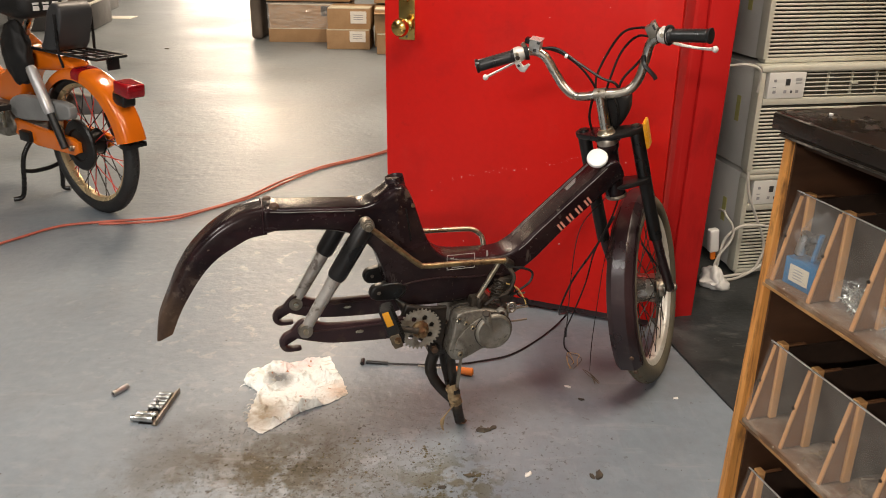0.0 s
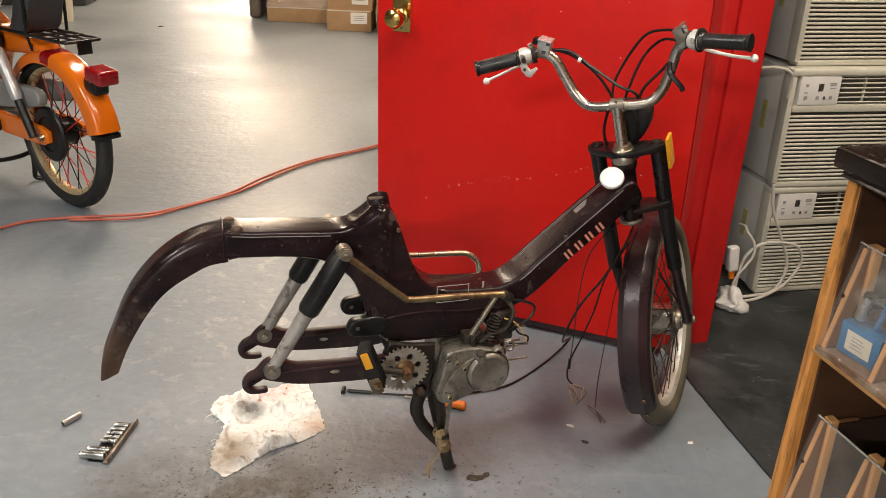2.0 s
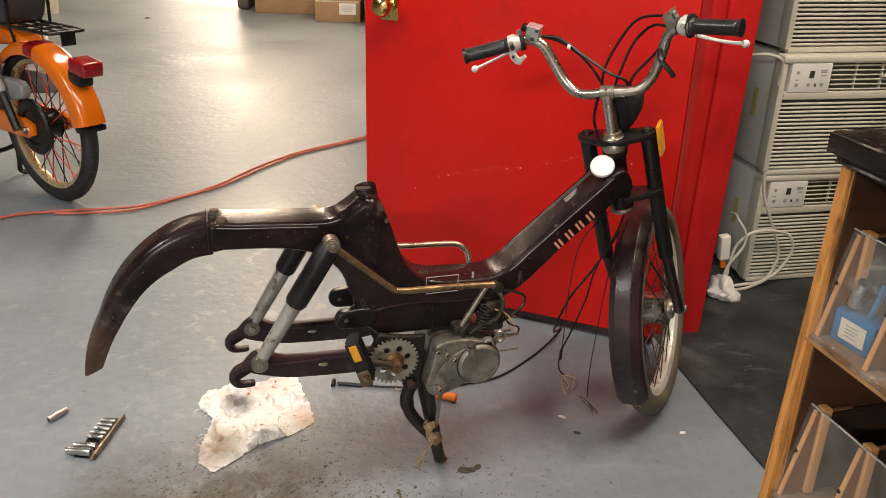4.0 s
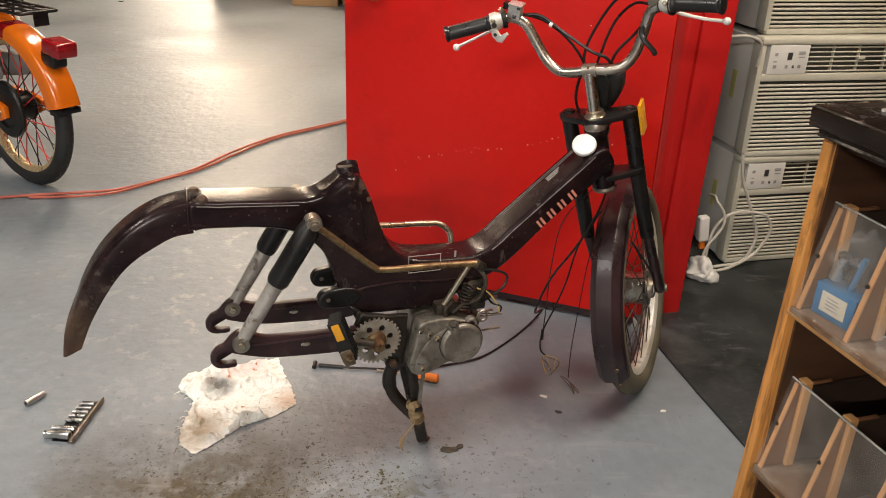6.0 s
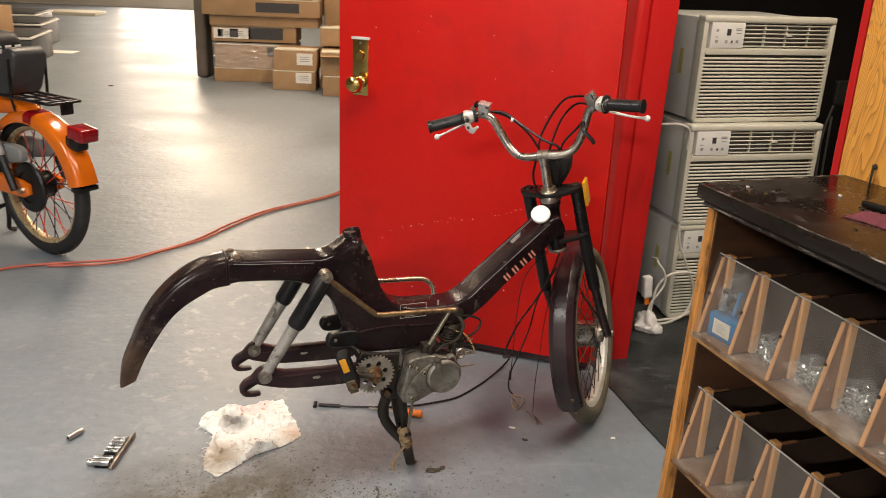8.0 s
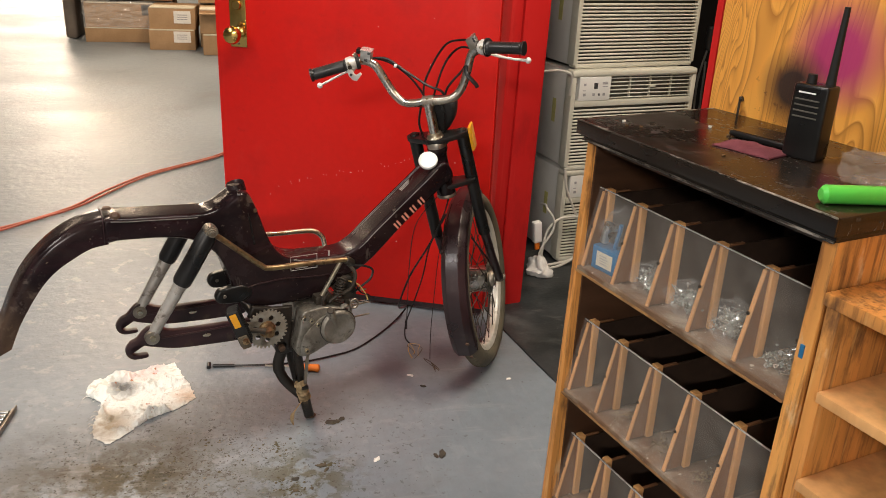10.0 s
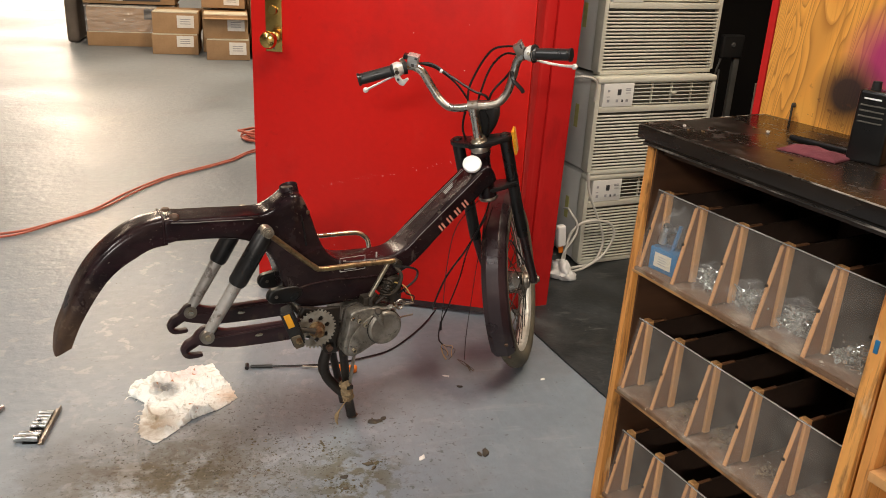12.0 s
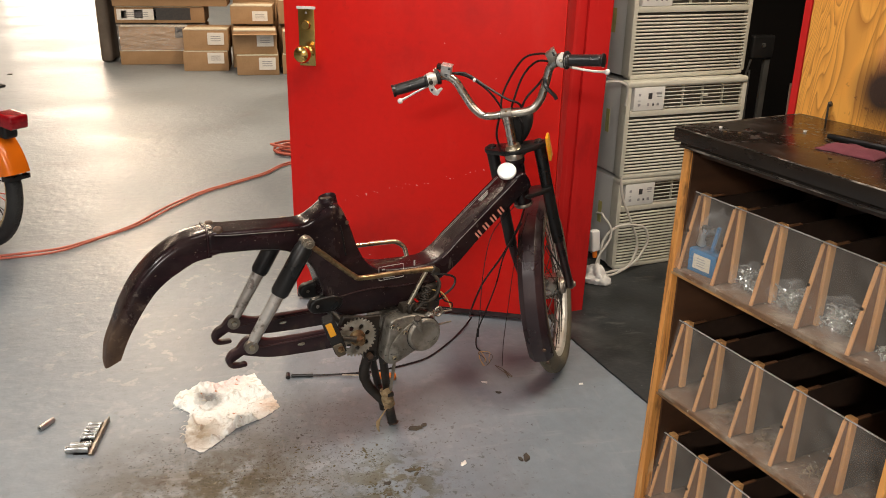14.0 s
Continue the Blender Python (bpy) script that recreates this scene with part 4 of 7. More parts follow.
for lo, hi in (((lx, -HALF - 0.0014, lz), (hx, -HALF, lz + 0.0012)), ((lx, -HALF - 0.0014, hz - 0.0012), (hx, -HALF, hz)), ((lx, -HALF - 0.0014, lz), (lx + 0.0012, -HALF, hz)), ((hx - 0.0012, -HALF - 0.0014, lz), (hx, -HALF, hz)),
               ((0.658, -HALF - 0.0014, 0.4615), (0.690, -HALF, 0.468)), ((0.655, -HALF - 0.0014, 0.484), (0.663, -HALF, 0.487))):
    part("plate_line", block(lo, hi), M["decal"], body)
plain_text_bars((0.742, -HALF - 0.0014, 0.483), (1, 0, -0.03), (0, 0, 1), 1, 0.004, 0.014, 0, M["decal"], body, "decal_line")
plain_text_bars((0.790, -HALF - 0.0014, 0.492), (1, 0, -0.03), (0, 0, 1), 1, 0.015, 0.004, 0, M["decal"], body, "decal_line")

# open seat tube
ax = Vector((0.20, 0, -0.98)).normalized()
m = aim((0.535, 0, 0.668), -ax)
seat = part("seat_tube", lathe([(0.0185, -0.03), (0.0215, -0.03), (0.0215, 0.012), (0.0208, 0.0135), (0.0198, 0.012), (0.0198, -0.028), (0, -0.028)], m, 24), M["plum_dull"], moped, "open seat tube with bare rim")
part("clamp_lug", block((0.515, -0.009, 0.655), (0.545, 0.009, 0.678), 0.004), M["greasy"], seat)
part("fender_bolt", lathe([(0, 0.007), (0.006, 0.007), (0.008, 0.005), (0.010, 0.003), (0.011, 0)], aim((0.262, -0.033, 0.6440), (0, -0.6, 0.8)), 16), M["rust"], body, "rusty bolt")
part("rubber_plug", lathe([(0, 0.006), (0.008, 0.005), (0.010, 0)], aim((0.250, 0.0, 0.6515), (0, 0, 1)), 14), M["rust"], body)
part("tower_rivet", lathe([(0, 0.003), (0.005, 0.002), (0.005, 0)], aim((0.566, -0.040, 0.622), (0.3, -1, 0.1)), 12), M["zinc"], body)

# shock absorbers, near and far
for y in (-0.079, 0.096):
    low, top = Vector((0.309, -0.066, 0.360)), Vector((0.452, y, 0.600))
    if y > 0:
        low, top = Vector((0.307, 0.096, 0.352)), Vector((0.452, y, 0.592))
    mid = low.lerp(top, 0.50)
    shock = part("shock_absorber", sweep([mid, mid.lerp(top, 0.06), top.lerp(mid, 0.12), top], [0.018, 0.0215, 0.0215, 0.017], 16), M["black"], moped, "rear shock with black sleeve and bare rod")
    part("rod", sweep([low, low.lerp(mid, 0.96), mid.lerp(top, 0.1)], [0.0125, 0.0155, 0.0155], 14), M["rodgrey"], shock, "grimy bare steel rod")
    part("eye", lathe([(0.007, -0.013), (0.016, -0.013), (0.017, 0), (0.016, 0.013), (0.007, 0.013)], aim(low, (0, 1, 0)), 20), M["steel"], shock)
    part("bolt", lathe([(0, 0.019), (0.006, 0.019), (0.007, 0.013), (0.007, -0.016), (0, -0.016)], aim(low, (0, -1, 0)), 12), M["zinc"], shock)
    part("eye", lathe([(0.006, -0.013), (0.016, -0.013), (0.017, 0), (0.016, 0.013), (0.006, 0.013)], aim(top, (0, 1, 0)), 20), M["steel"], shock)
    part("bolt", lathe([(0, 0.016), (0.005, 0.016), (0.008, 0.012), (0.008, -0.03), (0, -0.03)], aim(top, (0, math.copysign(1, y), 0)), 12), M["zinc"], shock)

# swing arm: two plates with open dropouts, joined at the pivot
ARM = [(0.251, 0.334), (0.252, 0.321), (0.260, 0.311), (0.272, 0.307), (0.294, 0.307), (0.299, 0.311), (0.296, 0.316), (0.276, 0.317), (0.266, 0.322), (0.264, 0.331), (0.271, 0.339), (0.288, 0.340), (0.305, 0.333),
       (0.36, 0.318), (0.43, 0.312), (0.50, 0.309), (0.56, 0.310), (0.575, 0.335), (0.56, 0.356), (0.50, 0.358), (0.43, 0.360), (0.36, 0.364), (0.328, 0.376), (0.308, 0.383), (0.290, 0.372),
       (0.278, 0.358), (0.262, 0.350)]
for y in (-0.058, 0.094):
    drop = 0.009 if y > 0 else 0.0
    loop = [(v.x, v.z) for v in curve([(x, 0, z - drop) for x, z in ARM], 3, True)]
    arm = part("swing_arm", pillow(loop, y - 0.0085, y + 0.0085, 0.0025, 2), M["plum_dull"], moped, "dull plum swing arm with open dropout")
    # pale capsule added for the bright floor seen through an open slot
    part("slot_floor_patch", lathe([(0, 0.0012), (0.0035, 0.0012), (0.0045, 0.0006), (0.0045, 0)], Matrix.Translation((0.432, y - 0.0085, 0.338 - drop)) @ Matrix.Diagonal((2.1, 1, 1, 1)) @ aim((0, 0, 0), (0, -1, 0)), 14), M["zinc"], arm)
    part("stiffening_rib", sweep(curve([(0.32, y - 0.009, 0.352 - drop), (0.42, y - 0.0095, 0.351 - drop), (0.55, y - 0.009, 0.352 - drop)], 4), 0.0025, 6), M["plum_dull"], arm)
part("pivot_tube", rod((0.560, -0.066, 0.345), (0.560, 0.104, 0.345), 0.014, 16), M["black"], moped)

# engine-mount ears behind the belly
for y, dz in ((-0.036, 0.0), (0.036, 0.012)):
    loop = [(v.x, v.z) for v in curve([(0.462, 0, 0.418 + dz), (0.470, 0, 0.433 + dz), (0.487, 0, 0.438 + dz), (0.53, 0, 0.440 + dz), (0.55, 0, 0.420), (0.53, 0, 0.398 + dz), (0.482, 0, 0.399 + dz), (0.467, 0, 0.405 + dz)], 3, True)]
    ear = part("mount_ear", pillow(loop, y - 0.012, y + 0.012, 0.006, 3), M["black"], moped)
    part("hole_bush", lathe([(0, 0.001), (0.004, 0.001), (0.0045, 0)], aim((0.483, y - 0.012, 0.419 + dz), (0, -1, 0)), 12), M["steel"], ear)

# foot-rest bars on both sides
near_bar = curve([(0.452, -0.088, 0.600), (0.475, -0.088, 0.581), (0.52, -0.087, 0.540), (0.563, -0.086, 0.502), (0.585, -0.086, 0.492), (0.677, -0.086, 0.489), (0.775, -0.086, 0.484)], 5)
bar = part("side_bar", sweep(near_bar, 0.0066, 12), M["brassy"], moped, "tarnished brassy steel side bar")
part("bar_brace", rod((0.760, -0.082, 0.478), (0.712, -0.080, 0.396), 0.0058, 12), M["zinc"], bar)
part("bar_nut", lathe([(0, 0.012), (0.0055, 0.012), (0.006, 0.006), (0.0095, 0.006), (0.0100, 0.001), (0.013, 0.001), (0.013, -0.002)], aim((0.452, -0.095, 0.602), (0, -1, 0)), 18), M["sprocket"], bar)
part("bar_tip", rod((0.773, -0.086, 0.484), (0.792, -0.080, 0.470), 0.010, 12), M["greasy"], bar)
far_bar = curve([(0.452, 0.088, 0.600), (0.52, 0.087, 0.545), (0.575, 0.086, 0.515), (0.63, 0.086, 0.509), (0.722, 0.086, 0.505), (0.752, 0.084, 0.501), (0.772, 0.078, 0.485), (0.776, 0.07, 0.462)], 5)
part("side_bar", sweep(far_bar, 0.0066, 12), M["zinc"], moped, "pale steel side bar")

# engine
CASE = [(0.640, 0.286), (0.650, 0.324), (0.656, 0.360), (0.664, 0.377), (0.700, 0.383), (0.732, 0.380), (0.770, 0.368), (0.790, 0.353), (0.798, 0.327), (0.792, 0.304), (0.776, 0.291), (0.745, 0.282), (0.706, 0.272), (0.670, 0.255),
        (0.646, 0.264)]
case_loop = [(v.x, v.z) for v in curve([(x, 0, z) for x, z in CASE], 4, True)]
engine = part("engine_case", pillow(case_loop, -0.088, 0.06, 0.005, 3), M["alu"], moped, "grimy cast aluminium engine case")
plate_loop = [(v.x, v.z) for v in curve([(0.650, 0, 0.282), (0.662, 0, 0.318), (0.690, 0, 0.348), (0.722, 0, 0.366), (0.748, 0, 0.366), (0.762, 0, 0.340), (0.755, 0, 0.300), (0.722, 0, 0.284), (0.680, 0, 0.264), (0.658, 0, 0.266)], 3, True)]
part("side_plate", pillow(plate_loop, -0.0945, -0.0885, 0.0018, 2), M["alu"], engine, "raised machined side plate")
part("case_joint", pillow(inset_loop(case_loop, -0.0025), -0.052, -0.046, 0.001, 1), M["greasy"], engine)
cover_m = aim((0.748, -0.092, 0.327), (0, -1, 0))
part("clutch_cover", lathe([(0.0455, 0), (0.0455, 0.007), (0.0425, 0.011), (0.039, 0.0125), (0.036, 0.0115), (0.016, 0.0130), (0, 0.0130)], cover_m, 40), M["alu"], engine, "round cast clutch cover")
# dark ring added round the cover to set off its edge
part("cover_dark_ring", lathe([(0.0475, 0), (0.0475, 0.003), (0.044, 0.004)], cover_m, 40), M["grime"], engine)
part("filler_boss", sweep([(0.728, -0.092, 0.372), (0.732, -0.100, 0.358), (0.741, -0.101, 0.334)], [0.013, 0.0105, 0.004], 14), M["alu"], engine)
part("filler_plug", lathe([(0, 0.004), (0.007, 0.004), (0.009, 0.002), (0.009, 0)], aim((0.726, -0.101, 0.377), (0, -0.75, 0.65)), 14), M["greasy"], engine)
part("cable_boss", lathe([(0.006, 0.014), (0.010, 0.014), (0.012, 0.010), (0.0125, 0)], aim((0.770, -0.080, 0.368), (0, -1, 0)), 18), M["alu"], engine)
for x, z in ((0.666, 0.276), (0.679, 0.356), (0.696, 0.342), (0.740, 0.289), (0.782, 0.306), (0.660, 0.366)):
    scr = part("case_screw", lathe([(0.0035, 0.003), (0.0038, 0.007), (0.0058, 0.006), (0.0064, 0.003), (0.0066, 0)], aim((x, -0.0935, z), (0, -1, 0)), 12), M["zinc"], engine)
    part("socket_hole", lathe([(0, 0.0034), (0.0034, 0.0032)], aim((x, -0.0935, z), (0, -1, 0)), 8), M["print"], scr)
for k, (x, y, z, l) in enumerate(((0.797, -0.045, 0.352, 0.058), (0.802, -0.045, 0.318, 0.052), (0.797, 0.02, 0.358, 0.075), (0.802, 0.02, 0.325, 0.06))):
    part("cylinder_stud", rod((x - 0.01, y, z), (x + l, y, z + 0.002), 0.0026, 8), M["steel"], engine)
part("crank_mouth", lathe([(0.022, 0), (0.026, 0.0), (0.026, 0.012), (0.022, 0.012)], aim((0.796, -0.012, 0.338), (1, 0, 0.05)), 24), M["steel"], engine)
engine.location.z = -0.017
# spring, levers and grimy linkage over the case
def coil(a, b, r, turns, wire, bm=None):
    a, b = Vector(a), Vector(b)
    d = (b - a)
    side = d.cross(Vector((0, 1, 0.2))).normalized()
    up = d.normalized().cross(side)
    pts = [a + d * (k / (turns * 10)) + r * (math.cos(k * math.pi / 5) * side + math.sin(k * math.pi / 5) * up) for k in range(turns * 10 + 1)]
    return sweep(pts, wire, 6, bm)


part("spring", coil((0.757, -0.064, 0.390), (0.772, -0.064, 0.440), 0.0125, 7, 0.0022), M["greasy"], engine)
part("lever", sweep(curve([(0.735, -0.07, 0.386), (0.755, -0.072, 0.402), (0.79, -0.07, 0.412), (0.808, -0.062, 0.445), (0.795, -0.05, 0.470)], 5), 0.005, 8), M["greasy"], engine)
part("lever", sweep(curve([(0.720, -0.075, 0.384), (0.716, -0.078, 0.400), (0.730, -0.075, 0.414)], 5), 0.006, 8), M["greasy"], engine)
part("mount_lug", block((0.70, -0.07, 0.380), (0.745, 0.05, 0.405), 0.006), M["greasy"], engine)
part("mount_lug", block((0.775, -0.055, 0.375), (0.815, 0.035, 0.440), 0.008), M["greasy"], engine)
part("coil_ring", sweep([(0.800 + 0.010 * math.cos(a), -0.075, 0.372 + 0.012 * math.sin(a)) for a in (k * math.pi / 8 for k in range(16))], 0.003, 6, closed=True), M["steel"], engine)
for pts, r, mt in (([(0.785, -0.04, 0.466), (0.83, -0.05, 0.462), (0.858, -0.052, 0.448), (0.852, -0.055, 0.425), (0.825, -0.058, 0.408), (0.800, -0.06, 0.395)], 0.003, "black"),
                   ([(0.79, -0.06, 0.43), (0.815, -0.065, 0.418), (0.832, -0.07, 0.392), (0.838, -0.072, 0.375)], 0.0018, "copper"),
                   ([(0.80, -0.06, 0.44), (0.818, -0.07, 0.400), (0.842, -0.07, 0.386), (0.836, -0.07, 0.372), (0.80, -0.068, 0.374)], 0.002, "black"),
                   ([(0.785, -0.03, 0.455), (0.82, -0.035, 0.470), (0.845, -0.03, 0.468)], 0.0042, "greasy")):
    part("wire", sweep(curve(pts, 6), r, 6), M[mt], engine)

# chain wheel with teeth and round openings, crank and pedal
bm = bmesh.new()
HUBC = Vector((0.573, 0, 0.329))
teeth, per = 32, 4
rad = [0.012] + [0.0205 + 0.002 * k for k in range(9)] + [0.0425, 0.0455, 0.0]
NR = len(rad) - 1
n_ang = teeth * per
rows = []
for y in (-0.0755, -0.072):
    grid = []
    for k in range(n_ang):
        a = 2 * math.pi * k / n_ang
        edge = 0.0520 if k % per in (1, 2) else 0.0466
        grid.append([bm.verts.new((HUBC.x + r * math.cos(a), y, HUBC.z + r * math.sin(a))) for r in rad[:-1] + [edge]])
    rows.append(grid)
hole = [[False] * NR for k in range(n_ang)]
for k in range(n_ang):
    for r in range(NR):
        a, rm = 2 * math.pi * (k + 0.5) / n_ang, (rad[r] + rad[r + 1]) / 2
        for h in range(7):
            b = 2 * math.pi * (h + 0.3) / 7
            if math.hypot(rm * math.cos(a) - 0.0295 * math.cos(b), rm * math.sin(a) - 0.0295 * math.sin(b)) < 0.0066:
                hole[k][r] = True
for k in range(n_ang):
    k2 = (k + 1) % n_ang
    for r in range(NR):
        if hole[k][r]:
            continue
        for g in rows:
            bm.faces.new((g[k][r], g[k][r + 1], g[k2][r + 1], g[k2][r]))
    bm.faces.new((rows[0][k][NR], rows[1][k][NR], rows[1][k2][NR], rows[0][k2][NR]))
sprocket = part("chain_wheel", bm, M["sprocket"], moped, "toothed steel chain wheel", angle=20)
part("hub", lathe([(0, 0.030), (0.009, 0.030), (0.012, 0.026), (0.013, 0.010), (0.020, 0.006), (0.021, 0)], aim((0.573, -0.0755, 0.329), (0, -1, 0)), 20), M["brassy"], sprocket)
part("axle", rod((0.573, -0.08, 0.329), (0.573, 0.09, 0.329), 0.009, 12), M["steel"], sprocket)
crank = part("crank_arm", sweep([(0.573, -0.092, 0.329), (0.55, -0.093, 0.338), (0.508, -0.098, 0.350)], [0.009, 0.0065, 0.008], 12), M["greasy"], moped, "grimy steel pedal crank")
# bracket carried on behind the chain wheel as an added dark backing
part("pivot_bracket", pillow([(0.545, 0.385), (0.530, 0.350), (0.538, 0.305), (0.572, 0.292), (0.606, 0.262), (0.632, 0.250), (0.640, 0.300), (0.645, 0.368), (0.60, 0.372)], -0.058, -0.042, 0.006, 3), M["grime"], moped, "greasy black pivot bracket, widened as dark backing behind the chain wheel")
PED = pose(0.496, -0.122, 0.376, 0, -20, -16) @ Matrix.Diagonal((0.86, 0.74, 0.98, 1))
bm = block((-0.014, -0.030, -0.047), (0.014, 0.030, 0.047), 0.007, m=PED, segments=3)
pedal = part("pedal", bm, M["rubber"], moped, "black rubber block pedal")
part("reflector", block((-0.009, -0.0325, 0.006), (0.009, -0.0295, 0.042), 0.002, m=PED), M["amber"], pedal, "amber pedal reflector")
part("end_cap", block((-0.013, -0.040, -0.050), (0.013, -0.030, -0.016), 0.005, m=PED), M["leafy"], pedal)
part("spindle", rod(PED @ Vector((0.0, 0.02, -0.03)), PED @ Vector((0.005, -0.044, -0.03)), 0.008, 12), M["brassy"], pedal)
for k in range(4):
    part("tread", block((-0.0165, -0.028 + 0.015 * k, -0.046), (0.0165, -0.022 + 0.015 * k, 0.046), 0.002, m=PED), M["rubber"], pedal)

# centre stand
stand = part("centre_stand", sweep(curve([(0.645, -0.040, 0.320), (0.657, -0.036, 0.25), (0.666, -0.032, 0.185), (0.675, -0.026, 0.125), (0.684, -0.018, 0.070), (0.698, -0.008, 0.012)], 5), [0.012] * 8 + [0.0115] * 8 + [0.013] * 4 + [0.0135] * 6, 12, flat=0.8), M["grime"], moped,
             "rusty black centre stand")
part("leg", sweep(curve([(0.632, 0.004, 0.262), (0.632, 0.004, 0.222), (0.622, 0.006, 0.180), (0.630, 0.004, 0.142), (0.652, -0.004, 0.110), (0.676, -0.014, 0.084)], 6), [0.013] * 6 + [0.0155] * 10 + [0.0135] * 15, 12, flat=0.75), M["grime"], stand)
part("foot", sweep([(0.692, -0.012, 0.012), (0.702, -0.004, 0.007), (0.714, 0.004, 0.005)], [0.012, 0.013, 0.009], 10, flat=0.4), M["rust"], stand, "worn rusty foot")
part("rear_leg", sweep(curve([(0.655, 0.045, 0.255), (0.672, 0.060, 0.16), (0.690, 0.066, 0.08), (0.704, 0.070, 0.010)], 6), 0.0105, 10), M["grime"], stand)
part("bridge", sweep(curve([(0.688, 0.064, 0.090), (0.684, 0.02, 0.086), (0.680, -0.02, 0.088)], 6), 0.0085, 10), M["grime"], stand)
part("hanger", block((0.612, -0.044, 0.232), (0.648, 0.050, 0.292), 0.010, segments=3), M["grime"], stand)
part("pivot_lug", sweep([(0.612, -0.058, 0.262), (0.612, 0.055, 0.262)], 0.016, 14), M["grime"], stand)
part("pivot_lug", sweep([(0.655, -0.060, 0.252), (0.655, 0.050, 0.252)], 0.011, 14), M["grime"], stand)
part("pivot_bolt", lathe([(0, 0.010), (0.008, 0.010), (0.009, 0.006), (0.009, 0)], aim((0.612, -0.058, 0.262), (0, -1, 0)), 6), M["rust"], stand)
part("return_spring", sweep([(0.680, -0.080, 0.272), (0.674, -0.070, 0.215), (0.676, -0.044, 0.130)], [0.0020, 0.0048, 0.0045], 8), M["steel"], stand)
part("spring_clip", block((0.664, -0.056, 0.122), (0.682, -0.042, 0.134), 0.003), M["grime"], stand)
rng = random.Random(23)
tube = curve([(0.664, -0.040, 0.136), (0.670, -0.034, 0.116), (0.677, -0.028, 0.094), (0.682, -0.022, 0.076)], 6)
part("rag_scrap", sweep([p + Vector((rng.uniform(-0.002, 0.002), rng.uniform(-0.002, 0.002), 0)) for p in tube], [rng.uniform(0.0125, 0.0185) for p in tube], 11), M["tape"], stand, "tan scrap of tape wound on the stand", angle=15)
part("rag_scrap", sweep(curve([(0.672, -0.040, 0.086), (0.654, -0.050, 0.076), (0.640, -0.052, 0.058), (0.636, -0.050, 0.040), (0.640, -0.050, 0.022)], 5), [0.0022] * 9 + [0.003, 0.004, 0.006, 0.007, 0.0075, 0.007, 0.0065, 0.006, 0.0055, 0.005, 0.004, 0.003], 7, flat=0.4), M["tape"], stand)

# ---- steering: local x ahead, y to its left, z up along the steering axis ----
STEER = Matrix.Translation((1.054, 0, 0.739)) @ pose(0, 0, 0, 0, -14.63, 0)
TURNED = STEER @ pose(0, 0, 0, 0, 0, 49)


def steered(bm, m=None):
    bmesh.ops.transform(bm, matrix=m or TURNED, verts=bm.verts)
    return bm


head = part("head_tube", steered(lathe([(0.017, -0.150), (0.024, -0.150), (0.025, -0.138), (0.022, -0.130), (0.021, -0.06), (0.022, -0.035), (0.026, -0.028), (0.026, -0.018), (0.017, -0.016)], None, 24), STEER), M["plum"], moped)
part("bearing_cup", steered(lathe([(0.012, -0.160), (0.024, -0.159), (0.0265, -0.154), (0.0245, -0.149), (0.02, -0.149)], None, 24)), M["steel"], head, "tarnished bearing cup")
part("bearing_cup", steered(lathe([(0.012, -0.022), (0.024, -0.020), (0.026, -0.010), (0.022, -0.002), (0.012, 0.0)], None, 24)), M["steel"], head)
stem = part("handlebar_stem", steered(sweep([(0, 0, -0.005), (0, 0, 0.01), (0, 0, 0.085), (0.002, 0, 0.100)], [0.0135, 0.0125, 0.0125, 0.0145], 16)), M["chrome"], moped, "worn chrome handlebar stem")
part("lock_nut", steered(lathe([(0.0126, 0.002), (0.021, 0.003), (0.022, 0.010), (0.019, 0.013), (0.018, 0.020), (0.0126, 0.021)], None, 20)), M["zinc"], stem)
part("bolt", steered(lathe([(0, 0.116), (0.007, 0.116), (0.0085, 0.112), (0.0085, 0.098)], None, 6)), M["brassy"], stem)
part("bar_clamp", steered(rod((0.004, -0.014, 0.104), (0.004, 0.014, 0.104), 0.0145, 16)), M["steel"], stem)

half = [(0.004, 0.0, 0.104), (0.006, 0.038, 0.102), (0.011, 0.068, 0.107), (0.018, 0.091, 0.130), (0.023, 0.109, 0.168), (0.024, 0.125, 0.204), (0.018, 0.150, 0.222), (0.000, 0.180, 0.222), (-0.020, 0.252, 0.2172)]
pts = [(x, -y, z) for x, y, z in half[::-1]] + half[1:]
bars = part("handlebar", steered(sweep(curve(pts, 7), 0.0107, 14)), M["chrome"], moped, "swept-up worn chrome handlebar")
